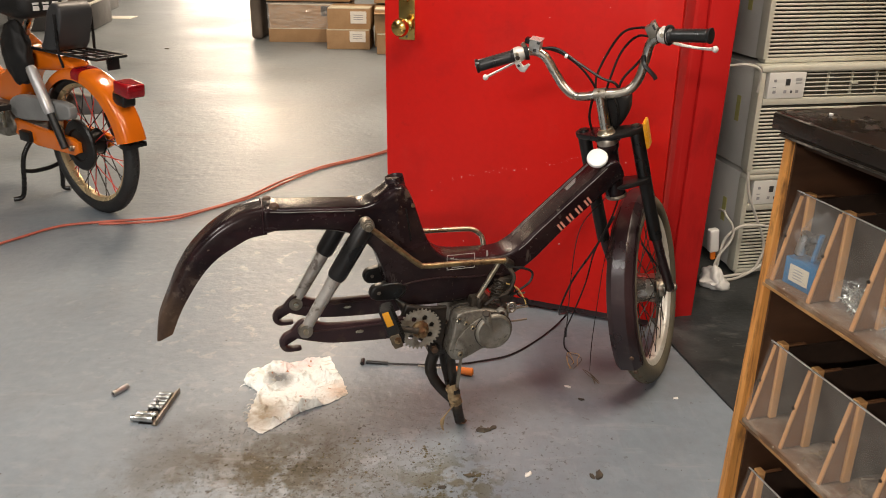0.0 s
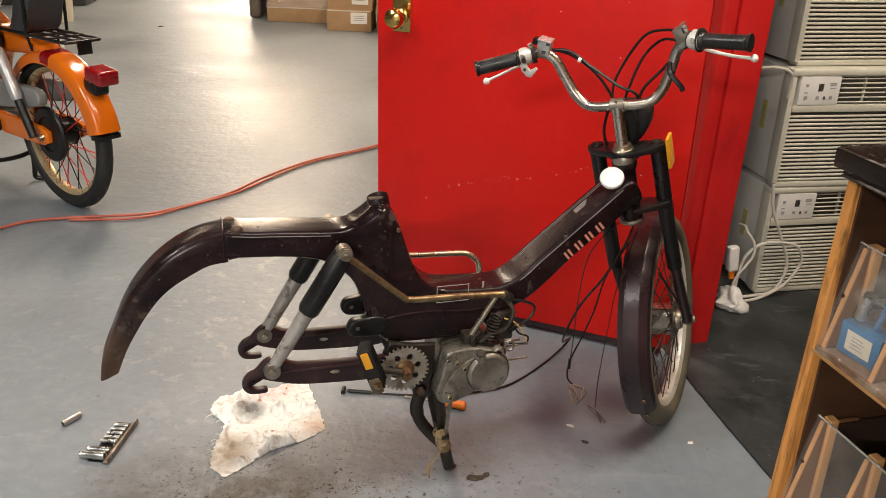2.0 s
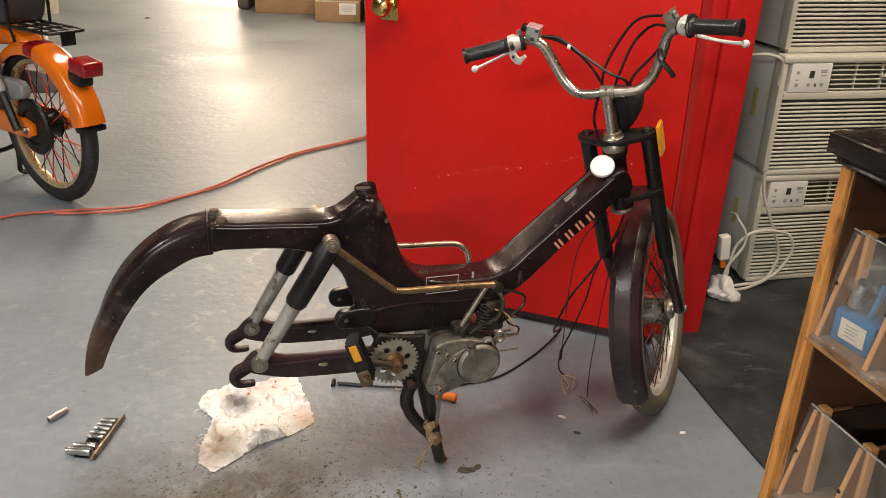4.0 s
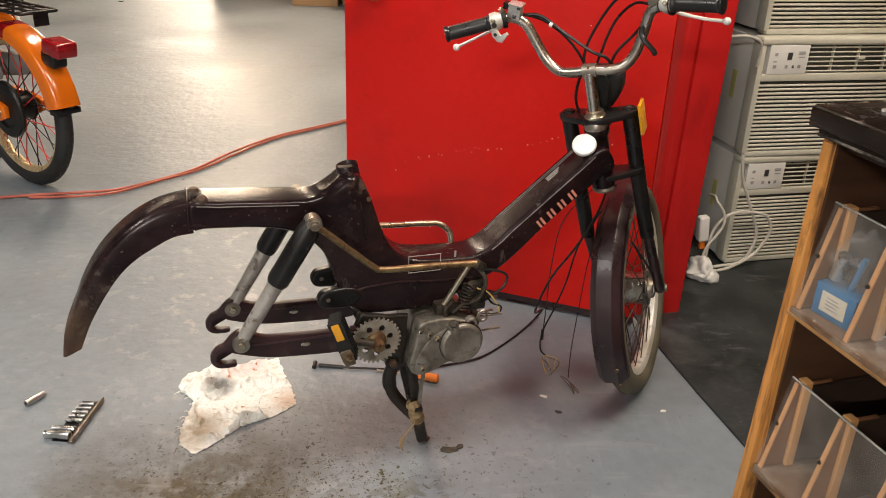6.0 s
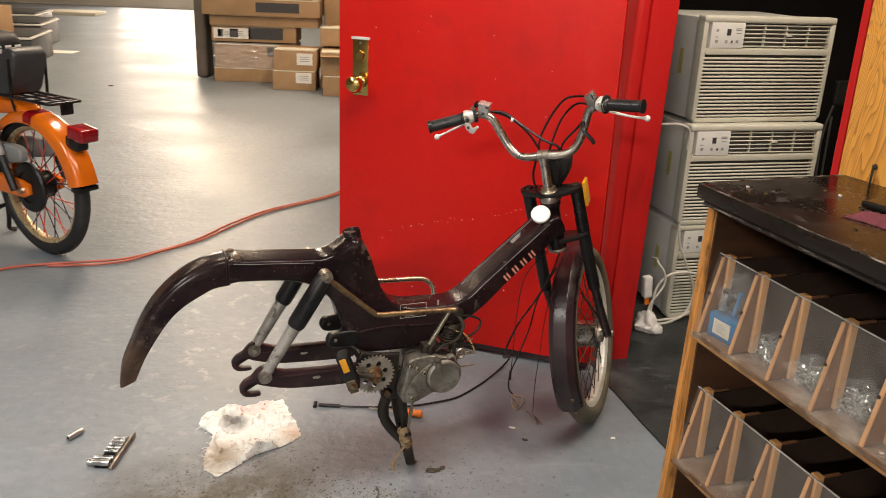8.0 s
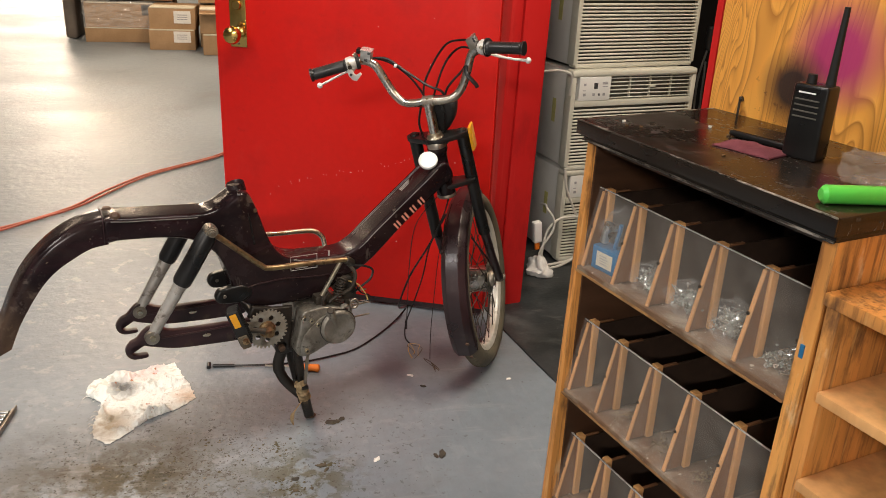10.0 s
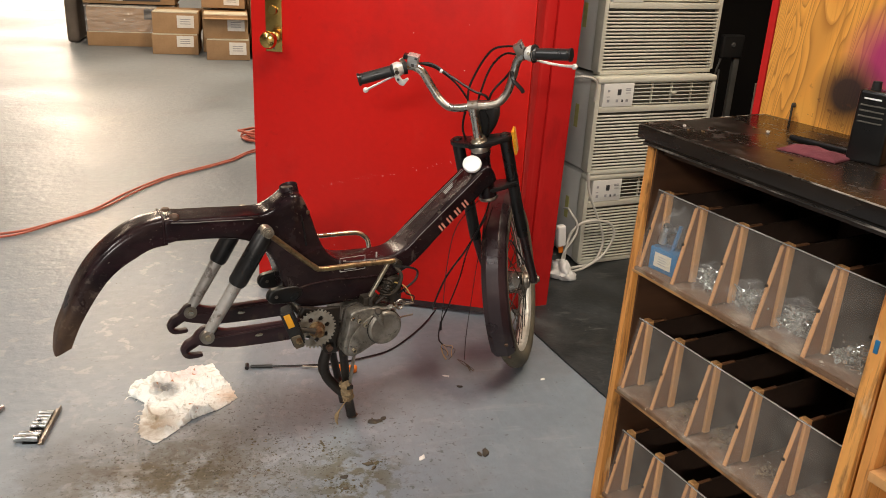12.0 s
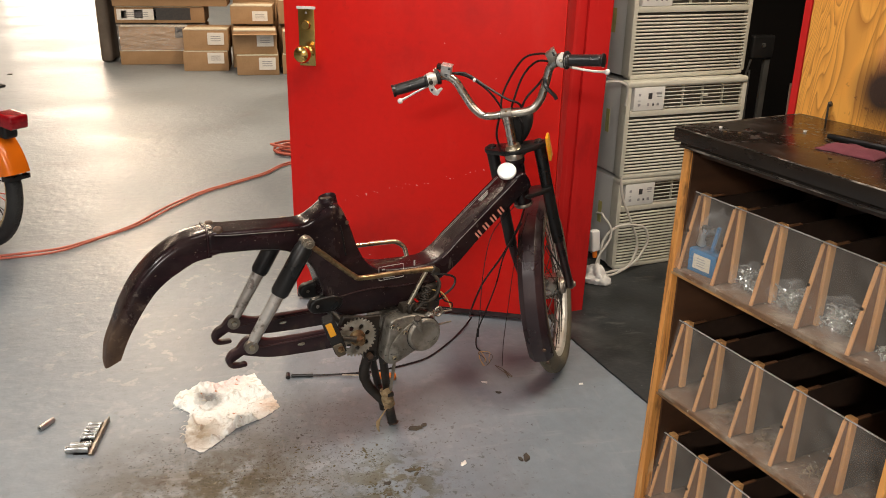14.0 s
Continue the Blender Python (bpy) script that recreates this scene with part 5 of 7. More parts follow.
for s in (1, -1):
    a, b = Vector((-0.003, s * 0.188, 0.222)), Vector((-0.032, s * 0.278, 0.2155))
    if s < 0:
        a, b = Vector((0.002, s * 0.172, 0.222)), Vector((-0.023, s * 0.264, 0.2165))
    d = (b - a)
    ribs = []
    rr = []
    for k in range(25):
        ribs.append(a + d * k / 24)
        rr.append(0.0168 if k in (0, 1, 23, 24) else (0.0150 if k % 2 else 0.0140))
    grip = part("grip", steered(sweep(ribs, rr, 16)), M["grip"], bars, "ribbed black rubber grip")
    inner = a - d.normalized() * 0.012
    hold = part("lever_holder", steered(sweep([inner - d.normalized() * 0.012, inner, a], [0.014, 0.019, 0.018], 14)), M["ivory"], bars, "pale alloy lever holder")
    if s > 0:
        lv = [inner + Vector((0.018, 0, -0.010)), inner + Vector((0.034, 0, -0.022)) + d * 0.25, inner + Vector((0.044, 0, -0.034)) + d * 0.75, inner + Vector((0.036, 0, -0.040)) + d * 1.12]
    else:
        lv = [inner + Vector((0.014, 0, -0.014)), inner + Vector((0.020, 0, -0.026)) + d * 0.3, inner + Vector((0.022, 0, -0.034)) + d * 0.75, inner + Vector((0.016, 0, -0.034)) + d * 1.15]
    line = curve(lv, 5)
    lever = part("lever", steered(sweep(line, [0.007, 0.0068, 0.0065, 0.006, 0.006, 0.0055, 0.0055, 0.005, 0.005, 0.005, 0.005, 0.005, 0.0052, 0.0056, 0.0058, 0.006], 10, flat=0.6)), M["white"], hold, "pale brake lever")
    part("ball_end", steered(lathe([(0.0075 * math.sin(q), 0.0075 * math.cos(q)) for q in (math.pi * n / 8 for n in range(9))], Matrix.Translation(line[-1]), 12)), M["white"], hold)
    part("clamp_screw", steered(lathe([(0, 0.010), (0.004, 0.010), (0.005, 0)], aim(inner + Vector((-0.016, 0, 0.004)), (-1, 0, 0.4)), 10)), M["zinc"], hold)
# switch blocks
ACROSS = Matrix(((0, 1, 0, 0), (1, 0, 0, 0), (0, 0, 1, 0), (0, 0, 0, 1)))  # plates that stand across the bike
SWL, SWR = TURNED @ pose(0.018, 0.139, 0.236, 20, 0, 0), TURNED @ pose(0.018, -0.134, 0.236, -18, 0, 0)
bm = block((-0.013, -0.0135, -0.015), (0.014, 0.0135, 0.012), 0.003)
block((-0.0145, -0.0145, 0.0118), (0.015, 0.0145, 0.0148), 0.001, bm)
sw = part("switch_block", steered(bm, SWL), M["alloy"], bars, "scratched alloy switch block")
part("slot", steered(block((-0.0146, -0.0065, -0.0125), (-0.0132, 0.0015, -0.0095), 0.0004), SWL), M["print"], sw)
part("slot", steered(block((-0.0146, -0.0065, -0.0085), (-0.0132, 0.0015, -0.0060), 0.0004), SWL), M["print"], sw)
part("slot", steered(block((-0.0160, -0.0125, 0.0070), (-0.0134, -0.0055, 0.0116), 0.0004), SWL), M["print"], sw)
part("button", steered(block((-0.010, 0.0150, 0.000), (0.008, 0.0255, 0.013), 0.002), SWL), M["black"], sw, "black push button")
part("clamp_tab", steered(block((-0.006, -0.004, -0.024), (0.004, 0.005, -0.0152), 0.001), SWL), M["greasy"], sw)
part("collar", steered(sweep([(0.010, 0.158, 0.2225), (0.006, 0.167, 0.2225)], [0.0175, 0.0175], 14)), M["rubber"], bars, "dark rubber collar")
part("adjuster", steered(rod((0.006, 0.163, 0.238), (0.004, 0.166, 0.247), 0.0055, 10)), M["steel"], bars)
hook = [(0.186, 0.212), (0.172, 0.211), (0.170, 0.203), (0.166, 0.198), (0.153, 0.203), (0.150, 0.198), (0.166, 0.183), (0.176, 0.186), (0.184, 0.198)]
hk = part("lever_bracket", steered(pillow(hook, -0.020, -0.012, 0.0018, 2, ACROSS)), M["ivory"], bars, "pale hooked lever bracket")
part("screw", steered(lathe([(0, 0.002), (0.0032, 0.0016), (0.0036, 0)], aim((-0.0202, 0.1765, 0.2015), (-1, 0, 0)), 10)), M["print"], hk)
part("screw", steered(lathe([(0, 0.003), (0.0052, 0.0026), (0.0058, 0)], aim((-0.0182, 0.1760, 0.2200), (-1, 0, 0)), 12)), M["greasy"], hk)
bm = block((-0.012, -0.012, -0.016), (0.013, 0.012, 0.012), 0.003)
block((-0.013, -0.0125, 0.0118), (0.0135, -0.002, 0.0150), 0.001, bm)
sw = part("switch_block", steered(bm, SWR), M["steel"], bars, "dull alloy throttle block")
part("slot", steered(block((-0.0135, -0.0105, -0.002), (-0.0122, -0.0065, 0.010), 0.0004), SWR), M["print"], sw)
for k in range(3):
    part("bright_tooth", steered(block((-0.0150, -0.0150, -0.008 + 0.008 * k), (-0.006, -0.0118, -0.003 + 0.008 * k), 0.0005), SWR), M["alloy"], sw)
part("collar", steered(sweep([(0.010, -0.150, 0.2235), (0.007, -0.158, 0.2232)], [0.0165, 0.0165], 14)), M["greasy"], bars)
part("flange", steered(sweep([(0.0040, -0.1690, 0.2222), (0.0030, -0.1735, 0.2220), (0.0018, -0.1755, 0.2218)], [0.0225, 0.0225, 0.0185], 18)), M["rubber"], bars, "black rubber flange of the twist grip")
part("decompression_lever", steered(sweep(curve([(0.012, -0.108, 0.180), (-0.008, -0.113, 0.166), (-0.012, -0.124, 0.151), (-0.012, -0.132, 0.139), (-0.011, -0.134, 0.131)], 5), 0.005, 8, flat=0.6)), M["black"], bars, "small black lever")
part("throttle_sleeve", steered(rod((0.0068, -0.1585, 0.2231), (0.0042, -0.1688, 0.2225), 0.0195, 16)), M["ivory"], bars)

# cables from the bars to the head
for pts, r in (([(0.03, 0.150, 0.220), (0.04, 0.10, 0.215), (0.035, 0.05, 0.175), (0.03, 0.0, 0.135), (0.035, -0.03, 0.115), (0.045, -0.035, 0.08)], 0.0032),
               ([(0.03, 0.135, 0.225), (0.045, 0.09, 0.20), (0.04, 0.04, 0.15), (0.035, 0.01, 0.08), (0.045, 0.005, 0.0)], 0.0028),
               ([(0.03, -0.135, 0.232), (0.05, -0.10, 0.235), (0.06, -0.055, 0.225), (0.06, -0.005, 0.17), (0.045, 0.02, 0.12), (0.04, 0.02, 0.05)], 0.0028),
               ([(0.03, -0.130, 0.215), (0.055, -0.09, 0.215), (0.06, -0.05, 0.185), (0.05, -0.02, 0.135), (0.045, 0.0, 0.08), (0.04, -0.01, -0.02)], 0.0028),
               ([(0.03, -0.170, 0.212), (0.05, -0.12, 0.190), (0.06, -0.085, 0.155), (0.05, -0.04, 0.115), (0.045, -0.02, 0.06)], 0.003),
               ([(0.03, 0.02, 0.10), (0.028, 0.035, 0.07), (0.03, 0.045, 0.03), (0.028, 0.035, -0.02)], 0.003)):
    part("cable", steered(sweep(curve(pts, 7), r, 8)), M["black"], moped)
part("cable_clip", steered(lathe([(0, 0.004), (0.005, 0.003), (0.005, -0.003), (0, -0.004)], aim((0.03, 0.075, 0.196), (0, 1, 0.5)), 10)), M["white"], moped)
# headlamp bucket on the front of the stem
shade = [(v.x, v.z) for v in curve([(0.024, 0, 0.086), (-0.014, 0, 0.090), (-0.050, 0, 0.082), (-0.052, 0, 0.060), (-0.043, 0, 0.032), (-0.018, 0, 0.004), (0.008, 0, 0.004), (0.020, 0, 0.030)], 3, True)]
lampb = part("headlamp_shell", steered(pillow(shade, 0.036, 0.092, 0.012, 4, ACROSS)), M["rubber"], moped, "empty black headlamp shell")
part("mount_strap", steered(sweep([(0.03, 0.012, 0.095), (0.036, -0.002, 0.06), (0.03, -0.006, 0.012)], 0.006, 8, flat=0.4)), M["black"], lampb)
part("speedo_wire", steered(sweep(curve([(0.03, -0.018, 0.095), (0.024, -0.030, 0.06), (0.028, -0.022, 0.020), (0.034, -0.012, -0.02)], 6), 0.0032, 8)), M["black"], lampb)
part("bracket", steered(block((0.0, -0.030, -0.014), (0.050, 0.030, -0.008), 0.002)), M["black"], lampb)

# fork
crown = [(0.045, 0.0), (0.05, 0.05), (0.046, 0.078), (0.026, 0.084), (0.010, 0.070), (-0.012, 0.030), (-0.022, 0.0)]
crown_loop = [(v.x, v.z) for v in curve([(x, 0, y) for x, y in crown + [(x, -y) for x, y in crown[-2:0:-1]]], 3, True)]
FLAT = pose(0, 0, 0, 90, 0, 0)
fork = part("fork_crown", steered(pillow(crown_loop, -0.006, 0.008, 0.003, 2, FLAT)), M["black"], moped, "black pressed fork crown")
part("fork_crown", steered(pillow([(x * 0.95, y * 0.95) for x, y in crown_loop], -0.137, -0.124, 0.003, 2, FLAT)), M["black"], moped)
for s in (1, -1):
    leg = part("fork_leg", steered(sweep([(0.030, s * 0.064, 0.012), (0.030, s * 0.064, 0.0), (0.040, s * 0.066, -0.18), (0.054, s * 0.068, -0.305)], [0.012, 0.0165, 0.0165, 0.0165], 16)), M["black"], moped, "black fork leg")
    part("slider", steered(sweep([(0.052, s * 0.068, -0.29), (0.088, s * 0.068, -0.40), (0.122, s * 0.066, -0.475), (0.150, s * 0.062, -0.512)], [0.0125, 0.0120, 0.0125, 0.014], 14)), M["plum_dull"], leg, "grimy lower fork slider")
    part("axle_lug", steered(lathe([(0, 0.016), (0.008, 0.016), (0.010, 0.010), (0.015, 0.008), (0.015, -0.008), (0, -0.008)], aim((0.153, s * 0.064, -0.5135), (0, s, 0)), 14)), M["steel"], leg)
    part("crown_bolt", steered(lathe([(0, 0.006), (0.007, 0.006), (0.008, 0.004), (0.008, 0)], Matrix.Translation((0.030, s * 0.064, 0.008)), 6)), M["greasy"], leg)
refl = part("reflector", steered(block((-0.020, -0.004, -0.034), (0.018, 0.004, 0.034), 0.004), TURNED @ pose(0.030, -0.089, -0.010, 0, -4, 0)), M["amber"], moped, "amber side reflector")
part("reflector_bracket", steered(block((0.022, -0.086, -0.005), (0.04, -0.068, 0.003), 0.001)), M["black"], refl)

# fuel cap on the down beam
CAP = aim((1.026, -0.016, 0.690), (-0.42, -0.58, 0.70)) @ Matrix.Scale(0.80, 4)
cap = part("fuel_cap", lathe([(0, 0.0085), (0.020, 0.0090), (0.027, 0.0100), (0.030, 0.0085), (0.031, 0.004), (0.030, -0.002), (0.022, -0.012), (0.0, -0.012)], CAP, 32), M["white"], moped, "round white plastic fuel cap")
part("cap_rim", lathe([(0.0255, 0.0097), (0.0275, 0.0108), (0.0300, 0.0095), (0.0315, 0.005)], CAP, 32), M["white"], cap)


def spoked_wheel(parent, m, R, tube, rim_mat, tyre_mat, hub_mat, spoke_mats, spokes, hub_r=0.042, name="wheel", label="", spoke_r=0.0015):
    """A wire wheel with its axle along y: the rim carries tyre, hub and spokes."""
    rim_r = R - tube * 0.84
    prof = [(rim_r + 0.004, -0.016), (rim_r + 0.006, -0.018), (rim_r - 0.001, -0.018), (rim_r - 0.011, -0.012), (rim_r - 0.015, 0), (rim_r - 0.011, 0.012), (rim_r - 0.001, 0.018), (rim_r + 0.006, 0.018), (rim_r + 0.004, 0.016),
            (rim_r - 0.007, 0.010), (rim_r - 0.010, 0), (rim_r - 0.007, -0.010), (rim_r + 0.004, -0.016)]
    up = m @ pose(0, 0, 0, -90, 0, 0)
    rim = part(name, lathe(prof, up, 56), rim_mat, parent, label)
    tp = [(R + tube * math.cos(a) * (1.0 if abs(a) < 1.4 else 0.92), tube * 0.98 * math.sin(a)) for a in (math.radians(-150 + 300 * k / 16) for k in range(17))]
    part("tyre", lathe(tp, up, 64), tyre_mat, rim)
    bm = bmesh.new()
    for k in range(72):
        for s in (-1, 1):
            a = 2 * math.pi * (k + (0.5 if s > 0 else 0)) / 72
            block((-0.0006, -0.001, -0.0040), (0.0010, 0.008, 0.0040), 0, bm, up @ pose(0, 0, 0, 0, 0, math.degrees(a)) @ Matrix.Translation((R + tube * 0.955, 0, s * tube * 0.30)) @ pose(0, 0, 0, 0, s * -18, 0))
    tagged(part("tread", bm, tyre_mat, rim), kind="stuff")
    hub = part("hub", lathe([(0.006, -0.052), (0.016, -0.050), (0.018, -0.036), (hub_r, -0.034), (hub_r + 0.004, -0.030), (hub_r - 0.002, -0.026), (hub_r - 0.006, 0.0), (hub_r - 0.002, 0.026), (hub_r + 0.004, 0.030), (hub_r, 0.034), (0.018, 0.036), (0.014, 0.05), (0.006, 0.052)], up, 28), hub_mat, rim)
    for k in range(spokes):
        a = 2 * math.pi * k / spokes
        s = 1 if k % 2 else -1
        lead = 0.42 if (k // 2) % 2 else -0.42
        p = (math.cos(a + lead) * hub_r, math.sin(a + lead) * hub_r, s * 0.030)
        q = (math.cos(a) * (rim_r - 0.012), math.sin(a) * (rim_r - 0.012), s * 0.004)
        bm = rod(up @ Vector(p), up @ Vector(q), spoke_r, 5)
        part("spoke", bm, spoke_mats[(k // 2) % len(spoke_mats)], rim)
    return rim


WHEEL = TURNED @ Matrix.Translation((0.153, 0, -0.5165))
wheel = spoked_wheel(moped, WHEEL, 0.2350, 0.0290, M["rimwhite"], M["tyre"], M["chrome"], [M["greasy"]], 36, 0.044, "front_wheel", "spoked wheel with dirty grey-white rim")
part("speedometer_drive", lathe([(0, 0.014), (0.022, 0.012), (0.026, 0.004), (0.026, 0)], WHEEL @ aim((0, -0.036, 0), (0, -1, 0)), 20), M["steel"], wheel)
# front mudguard
st, ws = [], []
for k in range(31):
    a = math.radians(66 + (198 - 66) * k / 30)
    c, s = math.cos(a), math.sin(a)
    ro = 0.281 if k else 0.279
    st.append(((ro * c, ro * s), (0.245 * c, 0.245 * s)))
    ws.append(0.035)
bm = arch(st, ws, 0.003, 1, 0, ((-1, 0), (-1.0, 0.46), (-0.95, 0.60), (-0.57, 0.95), (-0.48, 1.0), (0.48, 1.0), (0.57, 0.95), (0.95, 0.60), (1.0, 0.46), (1, 0)))
bmesh.ops.transform(bm, matrix=WHEEL @ Matrix.Translation((0, 0.007, 0)), verts=bm.verts)
fg = part("front_fender", bm, M["plum_dust_sheen"], moped, "plum front fender, paint worn", angle=22)
for a in (188, 199):
    c, s = math.cos(math.radians(a)), math.sin(math.radians(a))
    part("rivet", lathe([(0, 0.004), (0.005, 0.003), (0.006, 0)], WHEEL @ aim((0.281 * c, -0.012, 0.281 * s), (c, 0, s)), 12), M["rust"], fg)
for s in (-1, 1):
    part("stay", sweep([WHEEL @ Vector(p) for p in ((0.0, s * 0.056, 0.0), (-0.06, s * 0.054, 0.10), (-0.135, s * 0.040, 0.215))], 0.0028, 6), M["black"], fg)

# loose wires and cables hanging from the head to the floor
for pts, r, mt in (([(1.11, 0.01, 0.60), (1.10, 0.02, 0.53), (1.09, 0.08, 0.41), (1.098, 0.13, 0.30), (1.092, 0.17, 0.20), (1.084, 0.205, 0.113), (1.098, 0.235, 0.045), (1.120, 0.245, 0.014)], 0.0023, "black"),
                   ([(1.07, 0.01, 0.58), (1.035, 0.06, 0.49), (1.058, 0.14, 0.34), (1.080, 0.19, 0.17), (1.082, 0.20, 0.115)], 0.0013, "black"),
                   ([(1.11, 0.0, 0.56), (1.09, 0.02, 0.42), (1.10, 0.06, 0.26), (1.115, 0.10, 0.12), (1.128, 0.122, 0.02)], 0.0012, "black")):
    part("hanging_wire", sweep(curve(pts, 7), r, 6), M[mt], moped, "loose black wire")
part("connector", rod((1.082, 0.20, 0.125), (1.083, 0.202, 0.095), 0.004, 8), M["black"], moped)
rng = random.Random(8)
for k in range(6):
    e = Vector((1.120, 0.245, 0.014))
    pts = [e, e + Vector((rng.uniform(-0.02, 0.02), rng.uniform(-0.03, -0.01), 0.004)), e + Vector((rng.uniform(-0.03, 0.03), rng.uniform(-0.05, -0.03), -0.004)), e + Vector((rng.uniform(-0.03, 0.03), rng.uniform(-0.08, -0.05), -0.010))]
    part("wire_end", sweep(curve(pts, 5), 0.0009, 5), M["copper"] if k < 4 else M["leafy"], moped, "bare yellow wire end")
for k in range(6):
    e = Vector((1.120, 0.150, 0.010))
    pts = [e, e + Vector((0.005 + rng.uniform(-0.006, 0.006), -0.03, 0.0)), e + Vector((0.012 + rng.uniform(-0.012, 0.012), -0.06 - rng.uniform(0, 0.02), -0.007))]
    part("wire_end", sweep(curve(pts, 4), 0.0009, 5), M["leafy"], moped, "frayed wire end")


# ---- black brake cable on the floor, orange-handled tool ----
pts = [(-0.180, 2.263, 0.006), (-0.066, 2.253, 0.006), (0.070, 2.255, 0.006), (0.172, 2.284, 0.006), (0.250, 2.322, 0.006), (0.333, 2.412, 0.006), (0.400, 2.505, 0.008), (0.440, 2.550, 0.03)]
pts += [tuple(BIKE @ Vector(p)) for p in ((1.09, 0.27, 0.14), (1.09, 0.20, 0.27), (1.095, 0.10, 0.40), (1.11, 0.03, 0.52))]
brake = solo("brake_cable", sweep(curve(pts, 7), 0.0030, 8), M["black"], "black brake cable trailing over the floor", "cable")
part("ferrule", rod((-0.178, 2.2628, 0.006), (-0.115, 2.257, 0.006), 0.0052, 10), M["black"], brake)
part("nipple", rod((-0.190, 2.252, 0.006), (-0.190, 2.276, 0.006), 0.006, 10), M["black"], brake)
tool = thing("screwdriver", pose(0.090, 2.212, 0.013, 0, 0, -14), "screwdriver with orange plastic handle on the floor", "screwdriver")
part("handle", sweep([(-0.016, 0, 0), (-0.013, 0, 0), (-0.002, 0, 0), (0.02, 0, 0), (0.040, 0, 0), (0.044, 0, 0)], [0.006, 0.009, 0.0105, 0.0105, 0.012, 0.008], 12), M["grip_orange"], tool)
part("blade", rod((-0.12, 0, -0.004), (-0.014, 0, 0), 0.003, 8), M["steel"], tool)

# ---- rag ----
CX, CY = -0.36, 2.10
SIDES = {"low": [(-0.407, 1.900), (-0.373, 1.938), (-0.339, 1.987), (-0.299, 2.022), (-0.256, 2.046), (-0.213, 2.096)],
         "high": [(-0.508, 2.192), (-0.444, 2.235), (-0.376, 2.263), (-0.329, 2.284), (-0.290, 2.294)],
         "left": [(-0.407, 1.900), (-0.452, 1.932), (-0.463, 2.010), (-0.462, 2.095), (-0.506, 2.140), (-0.508, 2.192)],
         "right": [(-0.213, 2.096), (-0.226, 2.140), (-0.250, 2.195), (-0.272, 2.250), (-0.290, 2.294)]}
SIDES = {k: curve([(x - CX, y - CY, 0) for x, y in v], 12) for k, v in SIDES.items()}


def along(side, u):
    """The point at share u of one side of the rag."""
    line = SIDES[side]
    k = min(int(u * (len(line) - 1)), len(line) - 2)
    return line[k].lerp(line[k + 1], u * (len(line) - 1) - k)


def ridge(x, y, sharp):
    """A sharp-crested fold in cloth."""
    return (1 - abs(noise.noise(Vector((x, y, 0.5))))) ** sharp


bm = bmesh.new()
N = 96
c00, c10, c01, c11 = along("low", 0), along("low", 1), along("high", 0), along("high", 1)
grid = []
for i in range(N + 1):
    row = []
    for j in range(N + 1):
        s, t = i / N, j / N
        p = along("low", s) * (1 - t) + along("high", s) * t + along("left", t) * (1 - s) + along("right", t) * s
        p = p - (c00 * (1 - s) * (1 - t) + c10 * s * (1 - t) + c01 * (1 - s) * t + c11 * s * t)
        edge = min(s, t, 1 - s, 1 - t)
        fray = max(0, 1 - edge * 14)
        q = Vector((p.x * 110, p.y * 110, 2.0))
        p = p + Vector((noise.noise(q), noise.noise(q + Vector((9, 4, 0))), 0)) * 0.0065 * fray
        u, v = p.x * 0.73 + p.y * 0.68, p.y * 0.73 - p.x * 0.68
        w = noise.noise(Vector((p.x * 7, p.y * 7, 8.0)))
        z = 0.006 + 0.030 * (ridge(u * 8 + 1.3 + w, v * 15, 3) - 0.5) + 0.024 * (ridge(u * 19 + w, v * 10 + 4, 3) - 0.5)
        z += 0.016 * (ridge(u * 36 + 7, v * 30, 3) - 0.5) + 0.007 * (ridge(u * 74, v * 62 + 3, 3) - 0.5)
        # the hem rolled under along the low side
        z += 0.006 * math.exp(-((t - 0.07) / 0.05) ** 2) * min(1, s * 4)
        row.append(bm.verts.new((p.x, p.y, max(0.0022, 0.003 + 0.72 * z * min(1, edge * 11 + 0.25)))))
    grid.append(row)
for i in range(N):
    for j in range(N):
        bm.faces.new((grid[i][j], grid[i + 1][j], grid[i + 1][j + 1], grid[i][j + 1]))
out = bmesh.ops.extrude_face_region(bm, geom=bm.faces[:])
for v in out["geom"]:
    if isinstance(v, bmesh.types.BMVert):
        v.co.z = 0.001
rag = solo("rag", bm, M["cloth"], "crumpled white rag with grease and rust stains on the floor", "rag", pose(CX, CY, 0), angle=34)
rng = random.Random(6)
for k in range(16):
    e = along("left", rng.uniform(0.0, 0.95)) + Vector((0, 0, 0.004))
    d = Vector((-rng.uniform(0.006, 0.016), rng.uniform(-0.012, 0.010), 0))
    part("loose_thread", sweep(curve([e, e + d * 0.6 + Vector((0, 0.003, 0)), e + d + Vector((0, 0, -0.002))], 4), 0.0007, 5), M["cloth"], rag)

# ---- socket set ----
TRAY = pose(-0.707, 2.008, 0, 0, 0, 86)
tray = thing("socket_tray", TRAY, "small tray of chrome sockets lying on the floor", "socket set")
part("rail", block((-0.080, -0.026, 0.001), (0.084, -0.015, 0.006), 0.001), M["steel"], tray, "grey steel rail")
# thin black sheet added for the dark gaps between the sockets
part("base", block((-0.074, -0.0148, 0.0006), (0.080, 0.024, 0.0012)), M["black"], tray, "thin black backing")
part("rail_lip", block((-0.080, -0.0285, 0.001), (0.084, -0.0262, 0.016), 0.0008), M["steel"], tray)
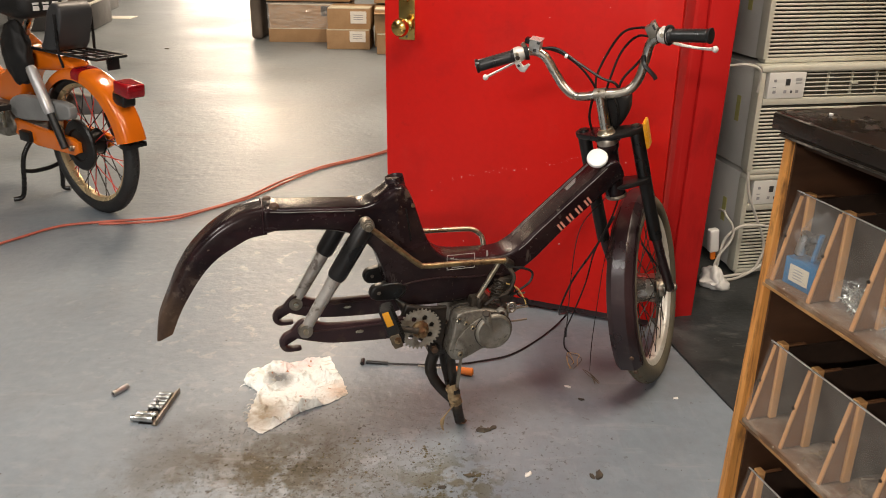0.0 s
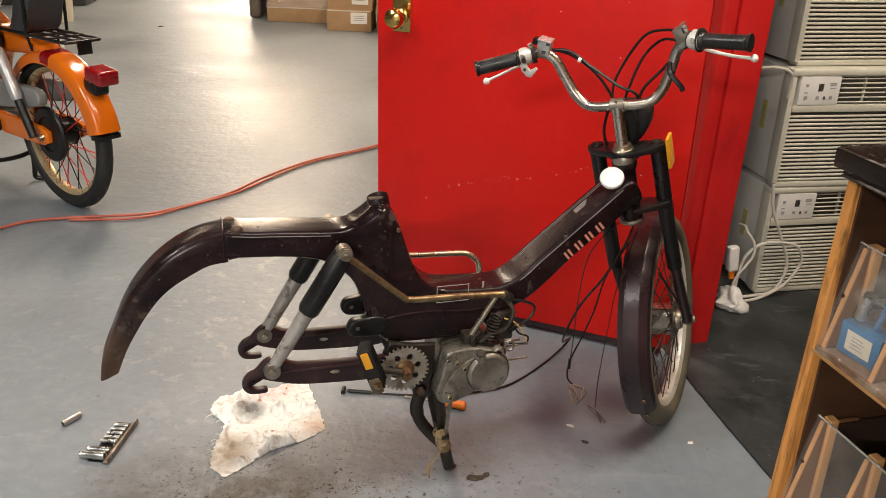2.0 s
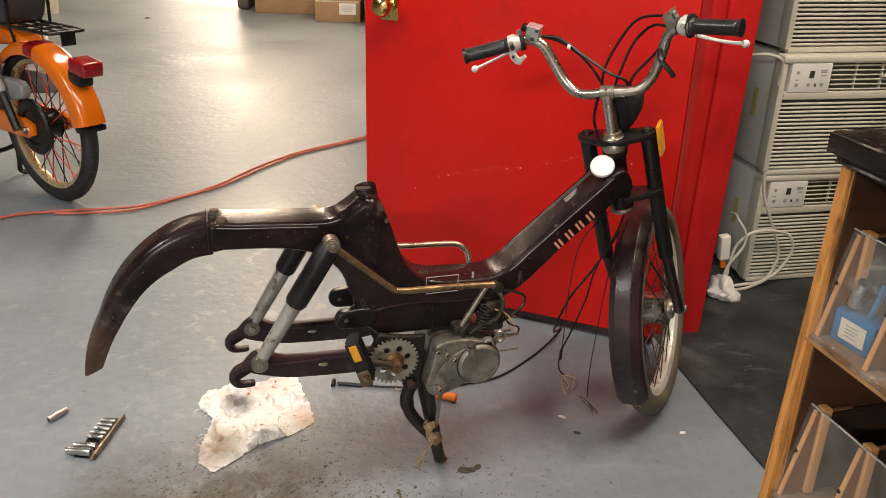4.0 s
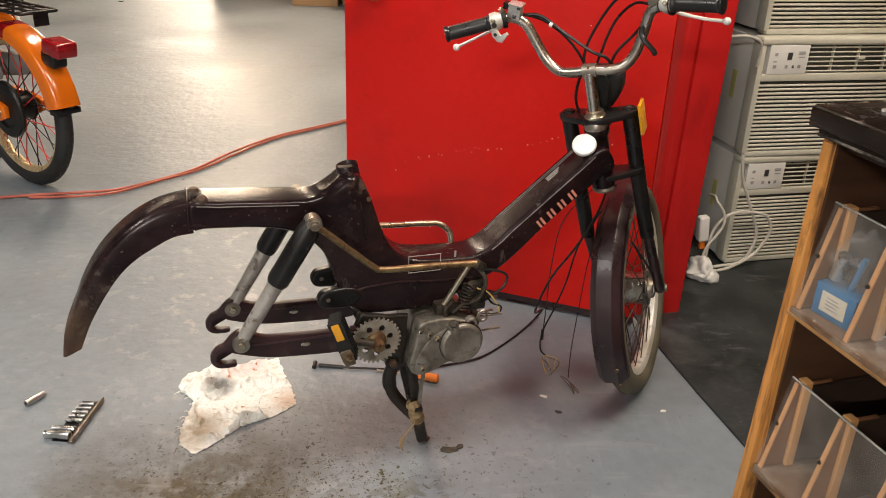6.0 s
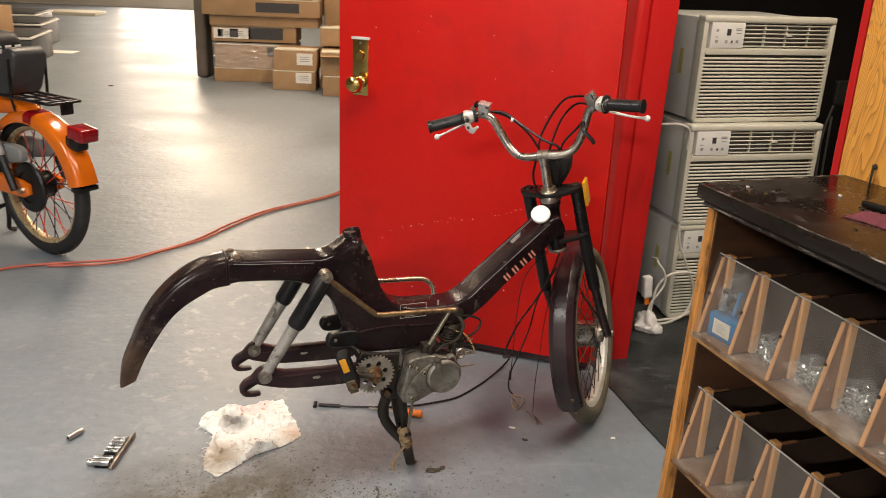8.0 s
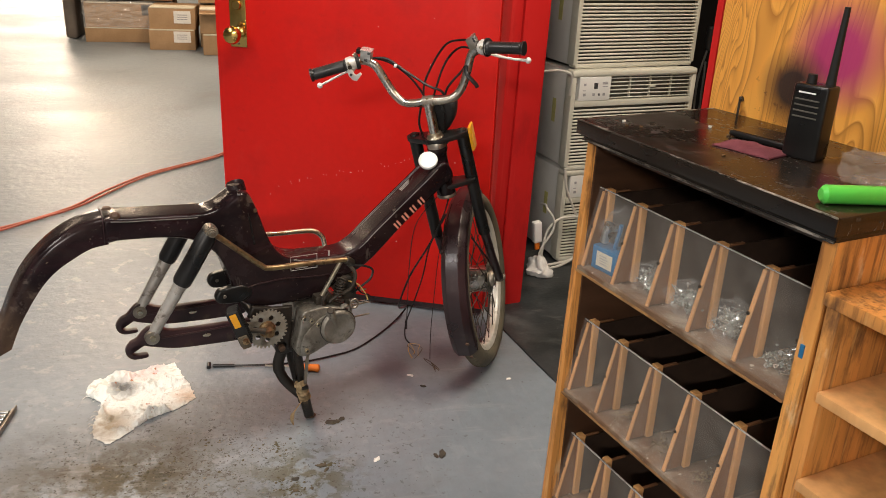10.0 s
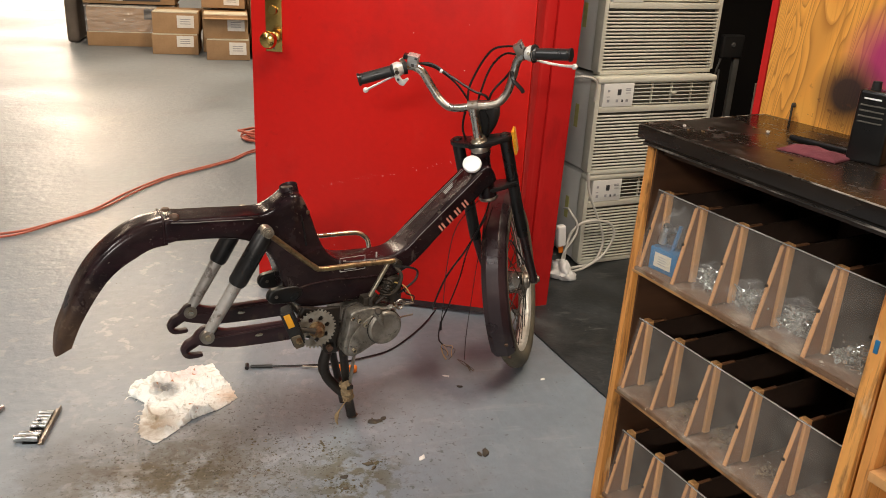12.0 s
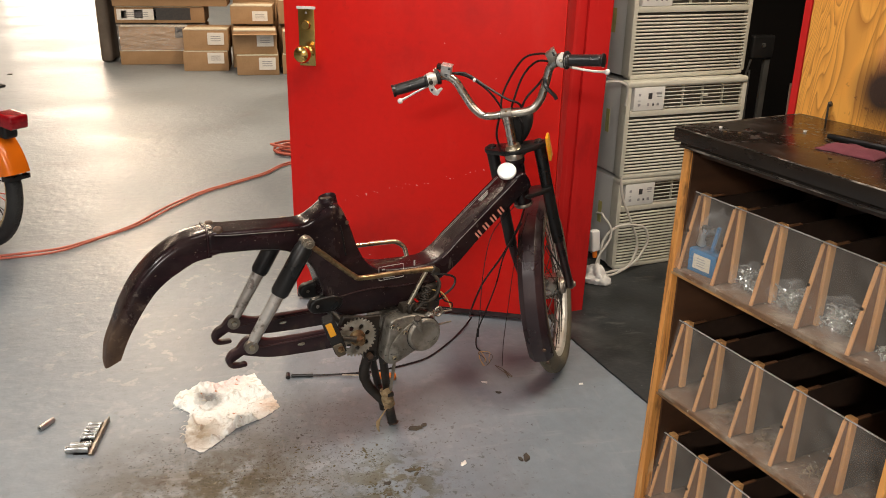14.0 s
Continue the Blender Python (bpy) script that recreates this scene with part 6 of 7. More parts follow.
for k in range(8):
    r = 0.0056 + (0.0042 if k < 1 else 0.0022 if k < 2 else 0.0)
    x = (-0.064, -0.040)[k] if k < 2 else -0.019 + 0.0160 * (k - 2)
    l = (0.058, 0.052)[k] if k < 2 else 0.042 - 0.001 * k
    if k != 2:
        part("socket", lathe([(r * 0.6, 0.0), (r, 0.0), (r, l * 0.45), (r * 0.86, l * 0.5), (r * 0.86, l), (r * 0.55, l), (r * 0.5, l - 0.010), (0, l - 0.010)], aim((x, -0.014, 0.0012 + r), (0, 1, 0)), 14), M["socket"], tray)
    part("clip", block((x - r * 0.5, -0.0150, 0.006), (x + r * 0.5, -0.0140, 0.010)), M["steel"], tray)
sock = thing("socket", pose(-0.848, 2.063, 0.0085, 0, 0, 60), "single chrome socket lying on the floor", "socket")
part("barrel", lathe([(0.005, 0.0), (0.008, 0.0), (0.0085, 0.022), (0.0075, 0.026), (0.0075, 0.050), (0.005, 0.050), (0.0045, 0.042), (0, 0.042)], aim((0, 0, 0), (1, 0, 0)), 16), M["socket"], sock)
part("drive_square", block((0.001, -0.003, -0.003), (0.004, 0.003, 0.003)), M["print"], sock)

# ---- chips and scraps on the floor ----
def scrap(x, y, size, material, label, category, seed, turn=0):
    r = random.Random(seed)
    bm = bmesh.new()
    pts = [(math.cos(a) * size * r.uniform(0.6, 1.2), math.sin(a) * size * r.uniform(0.3, 0.7)) for a in (2 * math.pi * k / 9 for k in range(9))]
    lo = [bm.verts.new((px, py, 0.0006)) for px, py in pts]
    hi = [bm.verts.new((px * 0.9, py * 0.9, 0.0015 + r.uniform(0, 0.22) * size)) for px, py in pts]
    bm.faces.new(lo)
    c = bm.verts.new((0, 0, 0.004 + 0.1 * size))
    for k in range(9):
        bm.faces.new((lo[k], lo[(k + 1) % 9], hi[(k + 1) % 9], hi[k]))
        bm.faces.new((hi[k], hi[(k + 1) % 9], c))
    return solo(category, bm, material, label, category.replace("_", " "), pose(x, y, 0, 0, 0, turn))


scrap(0.686, 2.099, 0.010, M["chip"], "white paint chip on the grey floor", "paint_chip", 1, 20)
scrap(0.253, 1.753, 0.013, M["chip"], "white paint chip on the grey floor", "paint_chip", 2, 60)
scrap(0.398, 2.150, 0.011, M["chip"], "pale paint chip on the grey floor", "paint_chip", 3, -30)
for k, (x, y, s) in enumerate(((0.152, 1.930, 0.020), (0.180, 1.942, 0.014), (0.420, 1.755, 0.017), (0.405, 1.748, 0.012), (0.425, 2.085, 0.010), (0.052, 1.70, 0.012))):
    scrap(x, y, s, M["flake"], "dark flake of dried grease on the floor", "grease_flake", 20 + k, 37 * k)
for k, (x, y, s) in enumerate(((0.115, 1.745, 0.015), (0.128, 1.728, 0.010), (0.09, 1.66, 0.008), (0.05, 1.655, 0.009))):
    scrap(x, y, s, M["leafy"], "brown dried scrap on the floor", "floor_scrap", 40 + k, 51 * k)
bm = bmesh.new()
rng = random.Random(5)
for k in range(1100):
    a, d = rng.uniform(0, 6.283), abs(rng.gauss(0, 1))
    x, y = -0.25 + math.cos(a) * d * 0.24, 1.765 + math.sin(a) * d * 0.10
    if k % 10 == 0:
        x, y = rng.uniform(-1.0, 0.7), rng.uniform(1.65, 2.5)
    r = 0.0005 + 0.0022 * rng.random() ** 2.2
    lathe([(0, r * 0.7), (r, 0.0004)], Matrix.Translation((x, y, 0.0)) @ pose(0, 0, 0, 0, 0, rng.uniform(0, 90)) @ Matrix.Diagonal((1, rng.uniform(0.4, 1), 1, 1)), 5, bm)
# clods of olive-brown dirt trodden flat
dirt = bmesh.new()
for cx, cy, spread, count in ((0.047, 1.660, 0.022, 60), (0.020, 1.700, 0.014, 24), (0.000, 1.842, 0.024, 34), (0.040, 1.800, 0.014, 18), (0.136, 1.747, 0.012, 44), (-0.334, 1.755, 0.055, 90), (-0.130, 1.830, 0.060, 50), (0.165, 1.935, 0.014, 18)):
    for k in range(count):
        x, y = cx + rng.gauss(0, 1) * spread, cy + rng.gauss(0, 1) * spread * 0.55
        r = 0.0010 + 0.0042 * rng.random() ** 2
        turn = pose(x, y, 0.0, 0, 0, rng.uniform(0, 360)) @ Matrix.Diagonal((1, rng.uniform(0.45, 0.9), 1, 1))
        lathe([(0, r * 0.42), (r * 0.55, r * 0.36), (r, 0.0003)], turn, 6, dirt)
tagged(part("dirt_clods", dirt, M["dirt"]), "trodden olive-brown clods of greasy dirt on the floor", "dirt", kind="stuff")
tagged(part("grit", bm, M["flake"]), "scattered dark grit and grease crumbs on the floor", "grit", kind="stuff")

# ---- orange extension lead with its coil ----
pts = [(-2.05, 2.75), (-1.80, 3.00), (-1.66, 3.20), (-1.56, 3.335), (-1.42, 3.392), (-1.25, 3.435), (-1.12, 3.478), (-1.00, 3.587), (-0.88, 3.74), (-0.785, 3.955), (-0.69, 4.13), (-0.60, 4.26), (-0.46, 4.40), (-0.323, 4.545), (-0.235, 4.70), (-0.16, 4.78), (-0.02, 4.86)]
lead = solo("extension_lead", sweep(curve([(x, y, 0.009) for x, y in pts], 8), 0.0054, 8), M["cable"], "orange-red extension lead running over the floor", "extension lead")
part("strand", sweep(curve([(x + 0.015 + 0.010 * math.sin(k * 1.7), y - 0.018 - 0.016 * math.sin(k * 1.3), 0.0085) for k, (x, y) in enumerate(pts[4:])], 8), 0.0050, 8), M["cable"], lead)
rng = random.Random(12)
for k in range(5):
    cx, cy = -0.150 + rng.uniform(-0.02, 0.04), 5.03 + rng.uniform(-0.05, 0.06)
    ra, rb, ph = rng.uniform(0.085, 0.135), rng.uniform(0.075, 0.135), rng.uniform(0, 6)
    ring = [(cx + ra * (1 + 0.12 * math.sin(2 * a + ph)) * math.cos(a), cy + rb * (1 + 0.15 * math.cos(3 * a + ph)) * math.sin(a), 0.009 + 0.011 * k + 0.010 * max(0, math.sin(2 * a + ph))) for a in (j * math.pi / 16 for j in range(32))]
    part("loop", sweep(ring, 0.0078, 8, closed=True), M["cable"], lead)

# ---- stacked air conditioners ----
def air_conditioner(m, label):
    """Local x along its front, y to the back, z up; 0.55 wide, 0.375 high."""
    W, H, D = 0.552, 0.378, 0.46
    t = thing("air_conditioner", m, label, "air conditioner", "stacked air conditioners")
    part("casing", block((0.012, 0.05, 0.006), (W - 0.012, D, H - 0.010), 0.008), M["acside"], t, "grey sheet-steel casing")
    # dark sheet added as the shade behind the slats
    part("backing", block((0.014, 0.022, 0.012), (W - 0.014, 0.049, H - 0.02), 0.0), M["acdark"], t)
    # front bezel: tall frame round the grilles
    bez = part("bezel", block((0, 0.0, H - 0.026), (W, 0.052, H), 0.010, segments=3), M["acbody"], t, "ivory plastic front")
    part("bezel_side", block((0, 0.004, 0.012), (0.020, 0.052, H - 0.020), 0.005), M["acbody"], bez)
    part("bezel_side", block((W - 0.020, 0.004, 0.012), (W, 0.052, H - 0.020), 0.005), M["acbody"], bez)
    part("bezel_rail", block((0.018, 0.001, H - 0.135), (W - 0.018, 0.04, H - 0.112), 0.004), M["acbody"], bez)
    part("bezel_rail", block((0.010, 0.004, 0.0), (W - 0.010, 0.052, 0.018), 0.005), M["acbody"], bez)
    panel = part("control_panel", block((0.030, 0.000, H - 0.112), (0.165, 0.03, H - 0.024), 0.003), M["acpanel"], t, "white control panel")
    part("display", block((0.092, -0.0012, H - 0.068), (0.108, 0.001, H - 0.046)), M["print"], panel)
    for x, z, w, h in ((0.048, H - 0.056, 0.010, 0.009), (0.128, H - 0.052, 0.022, 0.004), (0.128, H - 0.046, 0.022, 0.003), (0.130, H - 0.062, 0.020, 0.003), (0.048, H - 0.094, 0.011, 0.010), (0.088, H - 0.094, 0.010, 0.010),
                       (0.112, H - 0.092, 0.007, 0.008), (0.132, H - 0.094, 0.010, 0.010), (0.046, H - 0.075, 0.012, 0.003)):
        part("button", block((x, -0.001, z), (x + w, 0.001, z + h)), M["print_soft"], panel)
    part("button", block((0.113, -0.0016, H - 0.094), (0.119, 0.001, H - 0.087)), M["print"], panel)
    bm = block((0, 0, 0), (W - 0.195, 0.012, 0.0042), 0.0012, segments=1)
    me = None
    for k in range(6):
        if me is None:
            o = part("louvre", bm, M["acbody"], t)
            me = o.data
        else:
            o = new("louvre", me)
            o.parent = t
        o.matrix_basis = pose(0.172, 0.006, H - 0.106 + 0.0145 * k, -18, 0, 0)
    for x in (0.255, 0.345, 0.44):
        part("vane", block((x, 0.010, H - 0.108), (x + 0.004, 0.02, H - 0.028)), M["acbody"], t)
    part("knob", block((0.342, 0.002, H - 0.070), (0.366, 0.008, H - 0.062), 0.002), M["acbody"], t)
    bm = block((0, 0, 0), (W - 0.030, 0.014, 0.0072), 0.0018, segments=1)
    me = None
    for k in range(17):
        if me is None:
            o = part("slat", bm, M["acbody"], t)
            me = o.data
        else:
            o = new("slat", me)
            o.parent = t
        o.matrix_basis = pose(0.015, 0.003, 0.022 + 0.0128 * k, -14, 0, 0)
    part("side_label", block((0.0105, 0.13, 0.16), (0.0122, 0.155, 0.25)), M["label_yellow"], t, "faded yellow label")
    return t


AC = Matrix.Translation((1.098, 2.940, 0.010)) @ pose(0, 0, 0, 0, 0, 12)
air_conditioner(AC, "bottom ivory window air conditioner, yellowed, on the floor mat")
air_conditioner(AC @ pose(-0.006, -0.004, 0.379, 0, 0, -1.0), "middle ivory window air conditioner stacked on another")
air_conditioner(AC @ pose(0.010, 0.026, 0.758, 0, 0, 1.2), "top ivory window air conditioner of a stack")


# ---- cords, plug and rag beside the air conditioners ----
ACF = Matrix.Translation((1.098, 2.940, 0.0)) @ pose(0, 0, 0, 0, 0, 12)
cord = solo("power_cord", sweep(curve([(-0.012, -0.020, 0.405), (-0.001, -0.025, 0.329), (0.036, -0.03, 0.246), (0.083, -0.03, 0.146), (0.084, -0.03, 0.086), (0.052, -0.03, 0.030), (-0.015, -0.03, 0.020), (-0.07, -0.035, 0.020), (-0.10, -0.05, 0.035)], 7), 0.0052, 8),
            M["whiteflex"], "cream power cord hanging in front of the air conditioners", "power cord", ACF)
part("loop", sweep(curve([(-0.10, -0.05, 0.035), (-0.087, -0.035, 0.093), (-0.070, -0.03, 0.162), (-0.024, -0.03, 0.204), (0.041, -0.032, 0.210), (0.109, -0.032, 0.192), (0.135, -0.034, 0.141), (0.111, -0.034, 0.083), (0.075, -0.034, 0.045), (0.0, -0.04, 0.014), (-0.06, -0.05, 0.012)], 7), 0.0052, 8), M["whiteflex"], cord)
part("loop", sweep(curve([(-0.06, 0.05, 0.245), (-0.07, 0.0, 0.258), (-0.085, -0.04, 0.257), (-0.062, -0.055, 0.219), (-0.064, -0.06, 0.172), (-0.107, -0.06, 0.107), (-0.118, -0.06, 0.05)], 7), 0.0046, 8), M["whiteflex"], cord)
part("loop", sweep(curve([(-0.16, 0.06, 0.752), (-0.10, 0.0, 0.770), (-0.07, -0.02, 0.774), (-0.034, -0.026, 0.762), (-0.02, -0.02, 0.735), (-0.016, -0.008, 0.68)], 7), 0.0048, 8), M["whiteflex"], cord)
plug = solo("plug", block((-0.017, -0.014, -0.042), (0.017, 0.014, 0.042), 0.007, segments=3), M["white"], "white power plug hanging on its cord", "plug", ACF @ pose(-0.142, -0.075, 0.182, 0, -6, 0))
part("orange_tag", block((-0.009, -0.006, -0.072), (0.009, 0.006, -0.042), 0.004), M["grip_orange"], plug, "orange plug insert")
bm = bmesh.new()
bmesh.ops.create_icosphere(bm, subdivisions=4, radius=0.05)
for v in bm.verts:
    q = v.co * 26
    v.co *= 1 + 0.45 * noise.noise(q) + 0.2 * noise.noise(q * 2.6)
    v.co.z = max(0.0, v.co.z * (1.05 + 0.5 * noise.noise(v.co * 12)) + 0.024)
    if v.co.z > 0.03:
        v.co.x *= 0.55
solo("tissue", bm, M["paper"], "crumpled white tissue on the rubber mat", "tissue", pose(1.000, 2.838, 0.007, 0, 0, 20), angle=70)

# hand truck standing in the dark nook
truck = thing("hand_truck", pose(2.06, 3.72, 0, 0, 0, 10), "grey steel hand truck in the dark nook", "hand truck")
part("upright", block((0.030, -0.010, 0.02), (0.062, 0.010, 0.795), 0.004), M["truckgrey"], truck)
part("upright", rod((-0.02, 0.01, 0.02), (-0.035, 0.01, 0.68), 0.005, 8), M["truckgrey"], truck)
part("bracket", block((-0.060, -0.022, 0.735), (0.066, 0.012, 0.845), 0.012, segments=3), M["rubber"], truck, "dark rubber-faced bracket")
part("bracket_bolt", lathe([(0, 0.006), (0.010, 0.006), (0.012, 0)], aim((0.0, -0.022, 0.80), (0, -1, 0)), 6), M["truckgrey"], truck)
part("strap", sweep(curve([(-0.05, -0.01, 0.74), (-0.072, 0.0, 0.60), (-0.066, 0.0, 0.42), (-0.05, 0.0, 0.20)], 6), 0.006, 8, flat=0.5), M["truckgrey"], truck)
part("toe_plate", block((-0.06, -0.10, 0.010), (0.15, 0.02, 0.02), 0.002), M["acside"], truck)

# ---- parts shelf with clear fronts ----
SH = pose(0.612, 1.438, 0, 0, 0, -74)
shelf = thing("parts_shelf", SH, "pine and dark brown parts shelf with clear acrylic bin fronts", "shelf")
YZ = Matrix(((0, 1, 0, 0), (1, 0, 0, 0), (0, 0, 1, 0), (0, 0, 0, 1)))  # swaps x and y: plates that stand across the shelf


def across(loop, x0, x1, bevel=0.0015):
    """A plate of shape (depth, height) between two places along the shelf."""
    return plate(loop, x0, x1, bevel, YZ)


SIDE = [(-0.026, 0.002), (-0.002, 0.901), (0.315, 0.901), (0.315, 0.002)]
part("end_panel", across(SIDE, -0.018, 0.0), M["pine"], shelf, "orange pine end panel")
part("end_panel", across([(y - 0.004 if y < 0.1 else y, z) for y, z in SIDE], 0.520, 0.545), M["pine"], shelf, "orange pine end panel")
part("tape", block((0.527, -0.0125, 0.724), (0.534, -0.0095, 0.745), 0.001), M["blue"], shelf, "scrap of blue tape")
part("back_panel", block((0.0, 0.300, 0.002), (0.520, 0.312, 0.901)), M["darkwood"], shelf, "dark brown back")
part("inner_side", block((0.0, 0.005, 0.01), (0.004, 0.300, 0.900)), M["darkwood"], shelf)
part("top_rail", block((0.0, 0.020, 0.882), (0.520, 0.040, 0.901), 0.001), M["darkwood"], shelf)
DIV = (0.0045, 0.098, 0.198, 0.300, 0.405)
LEVELS = (0.648, 0.370, 0.098)
wedge_me = dark_me = screw_me = None
for z in LEVELS:
    board = part("shelf_board", block((0.004, -0.012, z - 0.004), (0.520, 0.300, z + 0.008), 0.001), M["dustboard"], shelf, "dusty dark-stained shelf board")
    part("lipping", block((0.001, -0.0145, z - 0.004), (0.519, -0.0125, z + 0.001), 0.0006), M["goldedge"], board, "worn golden lipping")
    for k, x in enumerate(DIV):
        if wedge_me is None:
            o = part("divider", plate([(-0.006, 0.0), (0.0255, 0.148), (0.0275, 0.148), (-0.003, 0.0)], 0.003, 0.0105, 0.0005, YZ), M["slopewood"], shelf, "brown sloping divider edge")
            wedge_me = o.data
            o4 = part("divider_post", block((-0.001, 0.0345, 0.0), (0.0155, 0.0485, 0.151), 0.001), M["pinefront"], shelf, "pale upright divider batten")
            post_me = o4.data
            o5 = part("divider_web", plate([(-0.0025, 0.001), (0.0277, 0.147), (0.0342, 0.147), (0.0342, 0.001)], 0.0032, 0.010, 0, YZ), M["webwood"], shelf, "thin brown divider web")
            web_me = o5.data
            # partition coloured dark as if in shade
            o2 = part("partition", block((0.005, 0.049, 0.0), (0.0105, 0.298, 0.143), 0.0008), M["partition"], shelf, "thin partition, coloured dark for the shade in the bin")
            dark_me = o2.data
            # lighter strip put on for the light along the partition's top
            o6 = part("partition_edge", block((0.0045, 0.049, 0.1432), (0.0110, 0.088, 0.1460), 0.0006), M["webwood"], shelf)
            edge_me = o6.data
            o3 = part("screw", lathe([(0, 0.0022), (0.0025, 0.0018), (0.0032, 0)], aim((0.008, 0.0065, 0.080), (0, -0.978, 0.208)), 10), M["greasy"], shelf)
            screw_me = o3.data
        else:
            o6 = new("partition_edge", edge_me)
            o, o2, o3, o4, o5 = new("divider", wedge_me), new("partition", dark_me), new("screw", screw_me), new("divider_post", post_me), new("divider_web", web_me)
            for q in (o, o2, o3, o4, o5, o6):
                q.parent = shelf
        for q in (o, o2, o3, o4, o5, o6):
            q.location = (x, 0, z + 0.0082)
        if k == 0:
            o2.scale.z = 0.98
    o = new("screw", screw_me)
    o.parent, o.location = shelf, (0.500, 0, z + 0.0082)
    fr = part("clear_front", plate([(-0.0105, 0.0), (0.0215, 0.152), (0.0245, 0.152), (-0.0075, 0.0)], 0.0015, 0.5185, 0.0004, YZ), M["acrylic"], shelf, "scuffed clear acrylic front, reflected haze put into its opacity")
    fr.location = (0, 0, z + 0.0105)
    fr.visible_shadow = False
    # pale strip added as the glint on the sheet's top edge
    part("edge_glint", block((0.0016, 0.0214, 0.1522), (0.5184, 0.0246, 0.1534)), M["acrylic_edge"], fr, "cut edge, coloured pale for its glint")

# worn dark counter on the shelf
counter = solo("counter_top", block((-0.022, -0.024, 0.912), (0.552, 0.322, 0.940), 0.004), M["counter"], "worn black laminate counter top on the parts shelf", "counter", SH)
part("under_board", block((-0.016, -0.016, 0.9015), (0.548, 0.318, 0.9115), 0.004), M["counter_edge"], counter, "dark wooden board under the laminate")
part("edge_strip", block((-0.0225, -0.0275, 0.9135), (0.552, -0.0243, 0.9375), 0.001), M["counter_edge"], counter)
part("edge_strip", block((-0.0256, -0.0240, 0.9135), (-0.0222, 0.320, 0.9375), 0.001), M["counter_edge"], counter)
part("arris", sweep([(-0.020 + 0.0114 * k, -0.0250, 0.9385) for k in range(51)], 0.0016, 6), M["arris"], counter, "rubbed pale edge of the laminate, highlight painted in")
part("arris", sweep([(-0.0235, -0.020 + 0.0113 * k, 0.9385) for k in range(31)], 0.0016, 6), M["arris"], counter)
part("bead", sweep([(-0.014 + 0.0112 * k, -0.0165, 0.9030) for k in range(51)], 0.0022, 6), M["arris"], counter, "rubbed bead under the edge, highlight painted in")

# small hardware in the bins
def bag(m, size, seed, label):
    bm = bmesh.new()
    bmesh.ops.create_icosphere(bm, subdivisions=4, radius=1)
    for v in bm.verts:
        q = v.co * 2.1 + Vector((seed, seed * 0.3, 0))
        v.co *= 1 + 0.35 * noise.noise(q) + 0.22 * abs(noise.noise(q * 2.7)) + 0.1 * noise.noise(q * 6)
        v.co = Vector((v.co.x * size[0], v.co.y * size[1], max(0, (v.co.z + 0.6) * size[2])))
    ob = solo("hardware_bag", bm, M["film"], label, "bag", m, "bags of small hardware", angle=8)
    ob.visible_shadow = False
    return ob


def hardware(m, count, spread, seed, look):
    """A loose heap of short bolts and washers."""
    r = random.Random(seed)
    bm = bmesh.new()
    for k in range(count):
        p = Vector((r.gauss(0, 0.4) * spread[0], r.gauss(0, 0.35) * spread[1], r.uniform(0.003, spread[2])))
        d = Vector((r.uniform(-1, 1), r.uniform(-1, 1), r.uniform(-0.4, 0.4))).normalized()
        if k % 3:
            rod(p, p + d * r.uniform(0.009, 0.020), 0.0010, 5, bm)
            rod(p, p + d * 0.002, 0.0024, 6, bm)
        else:
            lathe([(0.0016, 0), (0.0036, 0), (0.0036, 0.0008), (0.0016, 0.0008)], aim(p, d), 8, bm)
    return tagged(solo("small_hardware", bm, M[look], "loose bolts and washers in a shelf bin", "hardware", m), kind="stuff")


for k, (x, z, sz) in enumerate(((0.150, 0, 1.0), (0.250, 0, 1.1), (0.352, 0, 1.25), (0.150, 1, 0.55), (0.255, 1, 0.6), (0.355, 1, 0.7), (0.462, 1, 0.6), (0.46, 0, 0.7), (0.15, 2, 0.6), (0.26, 2, 0.6))):
    base = SH @ pose(x, 0.055, LEVELS[z] + 0.0085, 0, 0, 15 * k)
    hardware(base, int(230 * sz) if z == 0 else 26, (0.036, 0.034, 0.034 * sz if z == 0 else 0.006), 60 + k, "hardware" if z == 0 else "dullbits")
    if z == 0 and k < 3:
        bag(SH @ pose(x, 0.046, LEVELS[z] + 0.0085, 0, 0, 20 * k), (0.036, 0.032, 0.032 * sz), 3.1 * k + 1, "clear plastic bag of small hardware in a bin")
BB = SH @ pose(0.052, 0.030, LEVELS[0] + 0.0085, 0, 0, 6)
box = solo("small_box", block((-0.034, -0.018, 0), (0.034, 0.018, 0.047), 0.002), M["blue"], "small blue cardboard box with a cream label", "box", BB)
part("label", block((-0.021, -0.0188, 0.009), (0.021, -0.0181, 0.038)), M["cream"], box, "cream paper label")
for k in range(4):
    part("print_line", block((-0.012, -0.0193, 0.015 + 0.005 * k), (0.010 - 0.003 * (k % 2), -0.0189, 0.0168 + 0.005 * k)), M["print_soft"], box)
bag(SH @ pose(0.055, 0.040, LEVELS[0] + 0.056, 0, 0, 30), (0.032, 0.026, 0.048), 9.2, "clear bag with blue parts on a small box")
part("clip", rod((0.006, 0.0, 0.047), (0.020, -0.004, 0.100), 0.0042, 8), M["blue"], box)
part("fuse", rod((-0.026, -0.002, 0.053), (-0.002, -0.006, 0.078), 0.0065, 12), M["greasy"], box)
part("fuse", rod((-0.010, 0.002, 0.080), (0.012, -0.002, 0.092), 0.0060, 12), M["socket"], box)
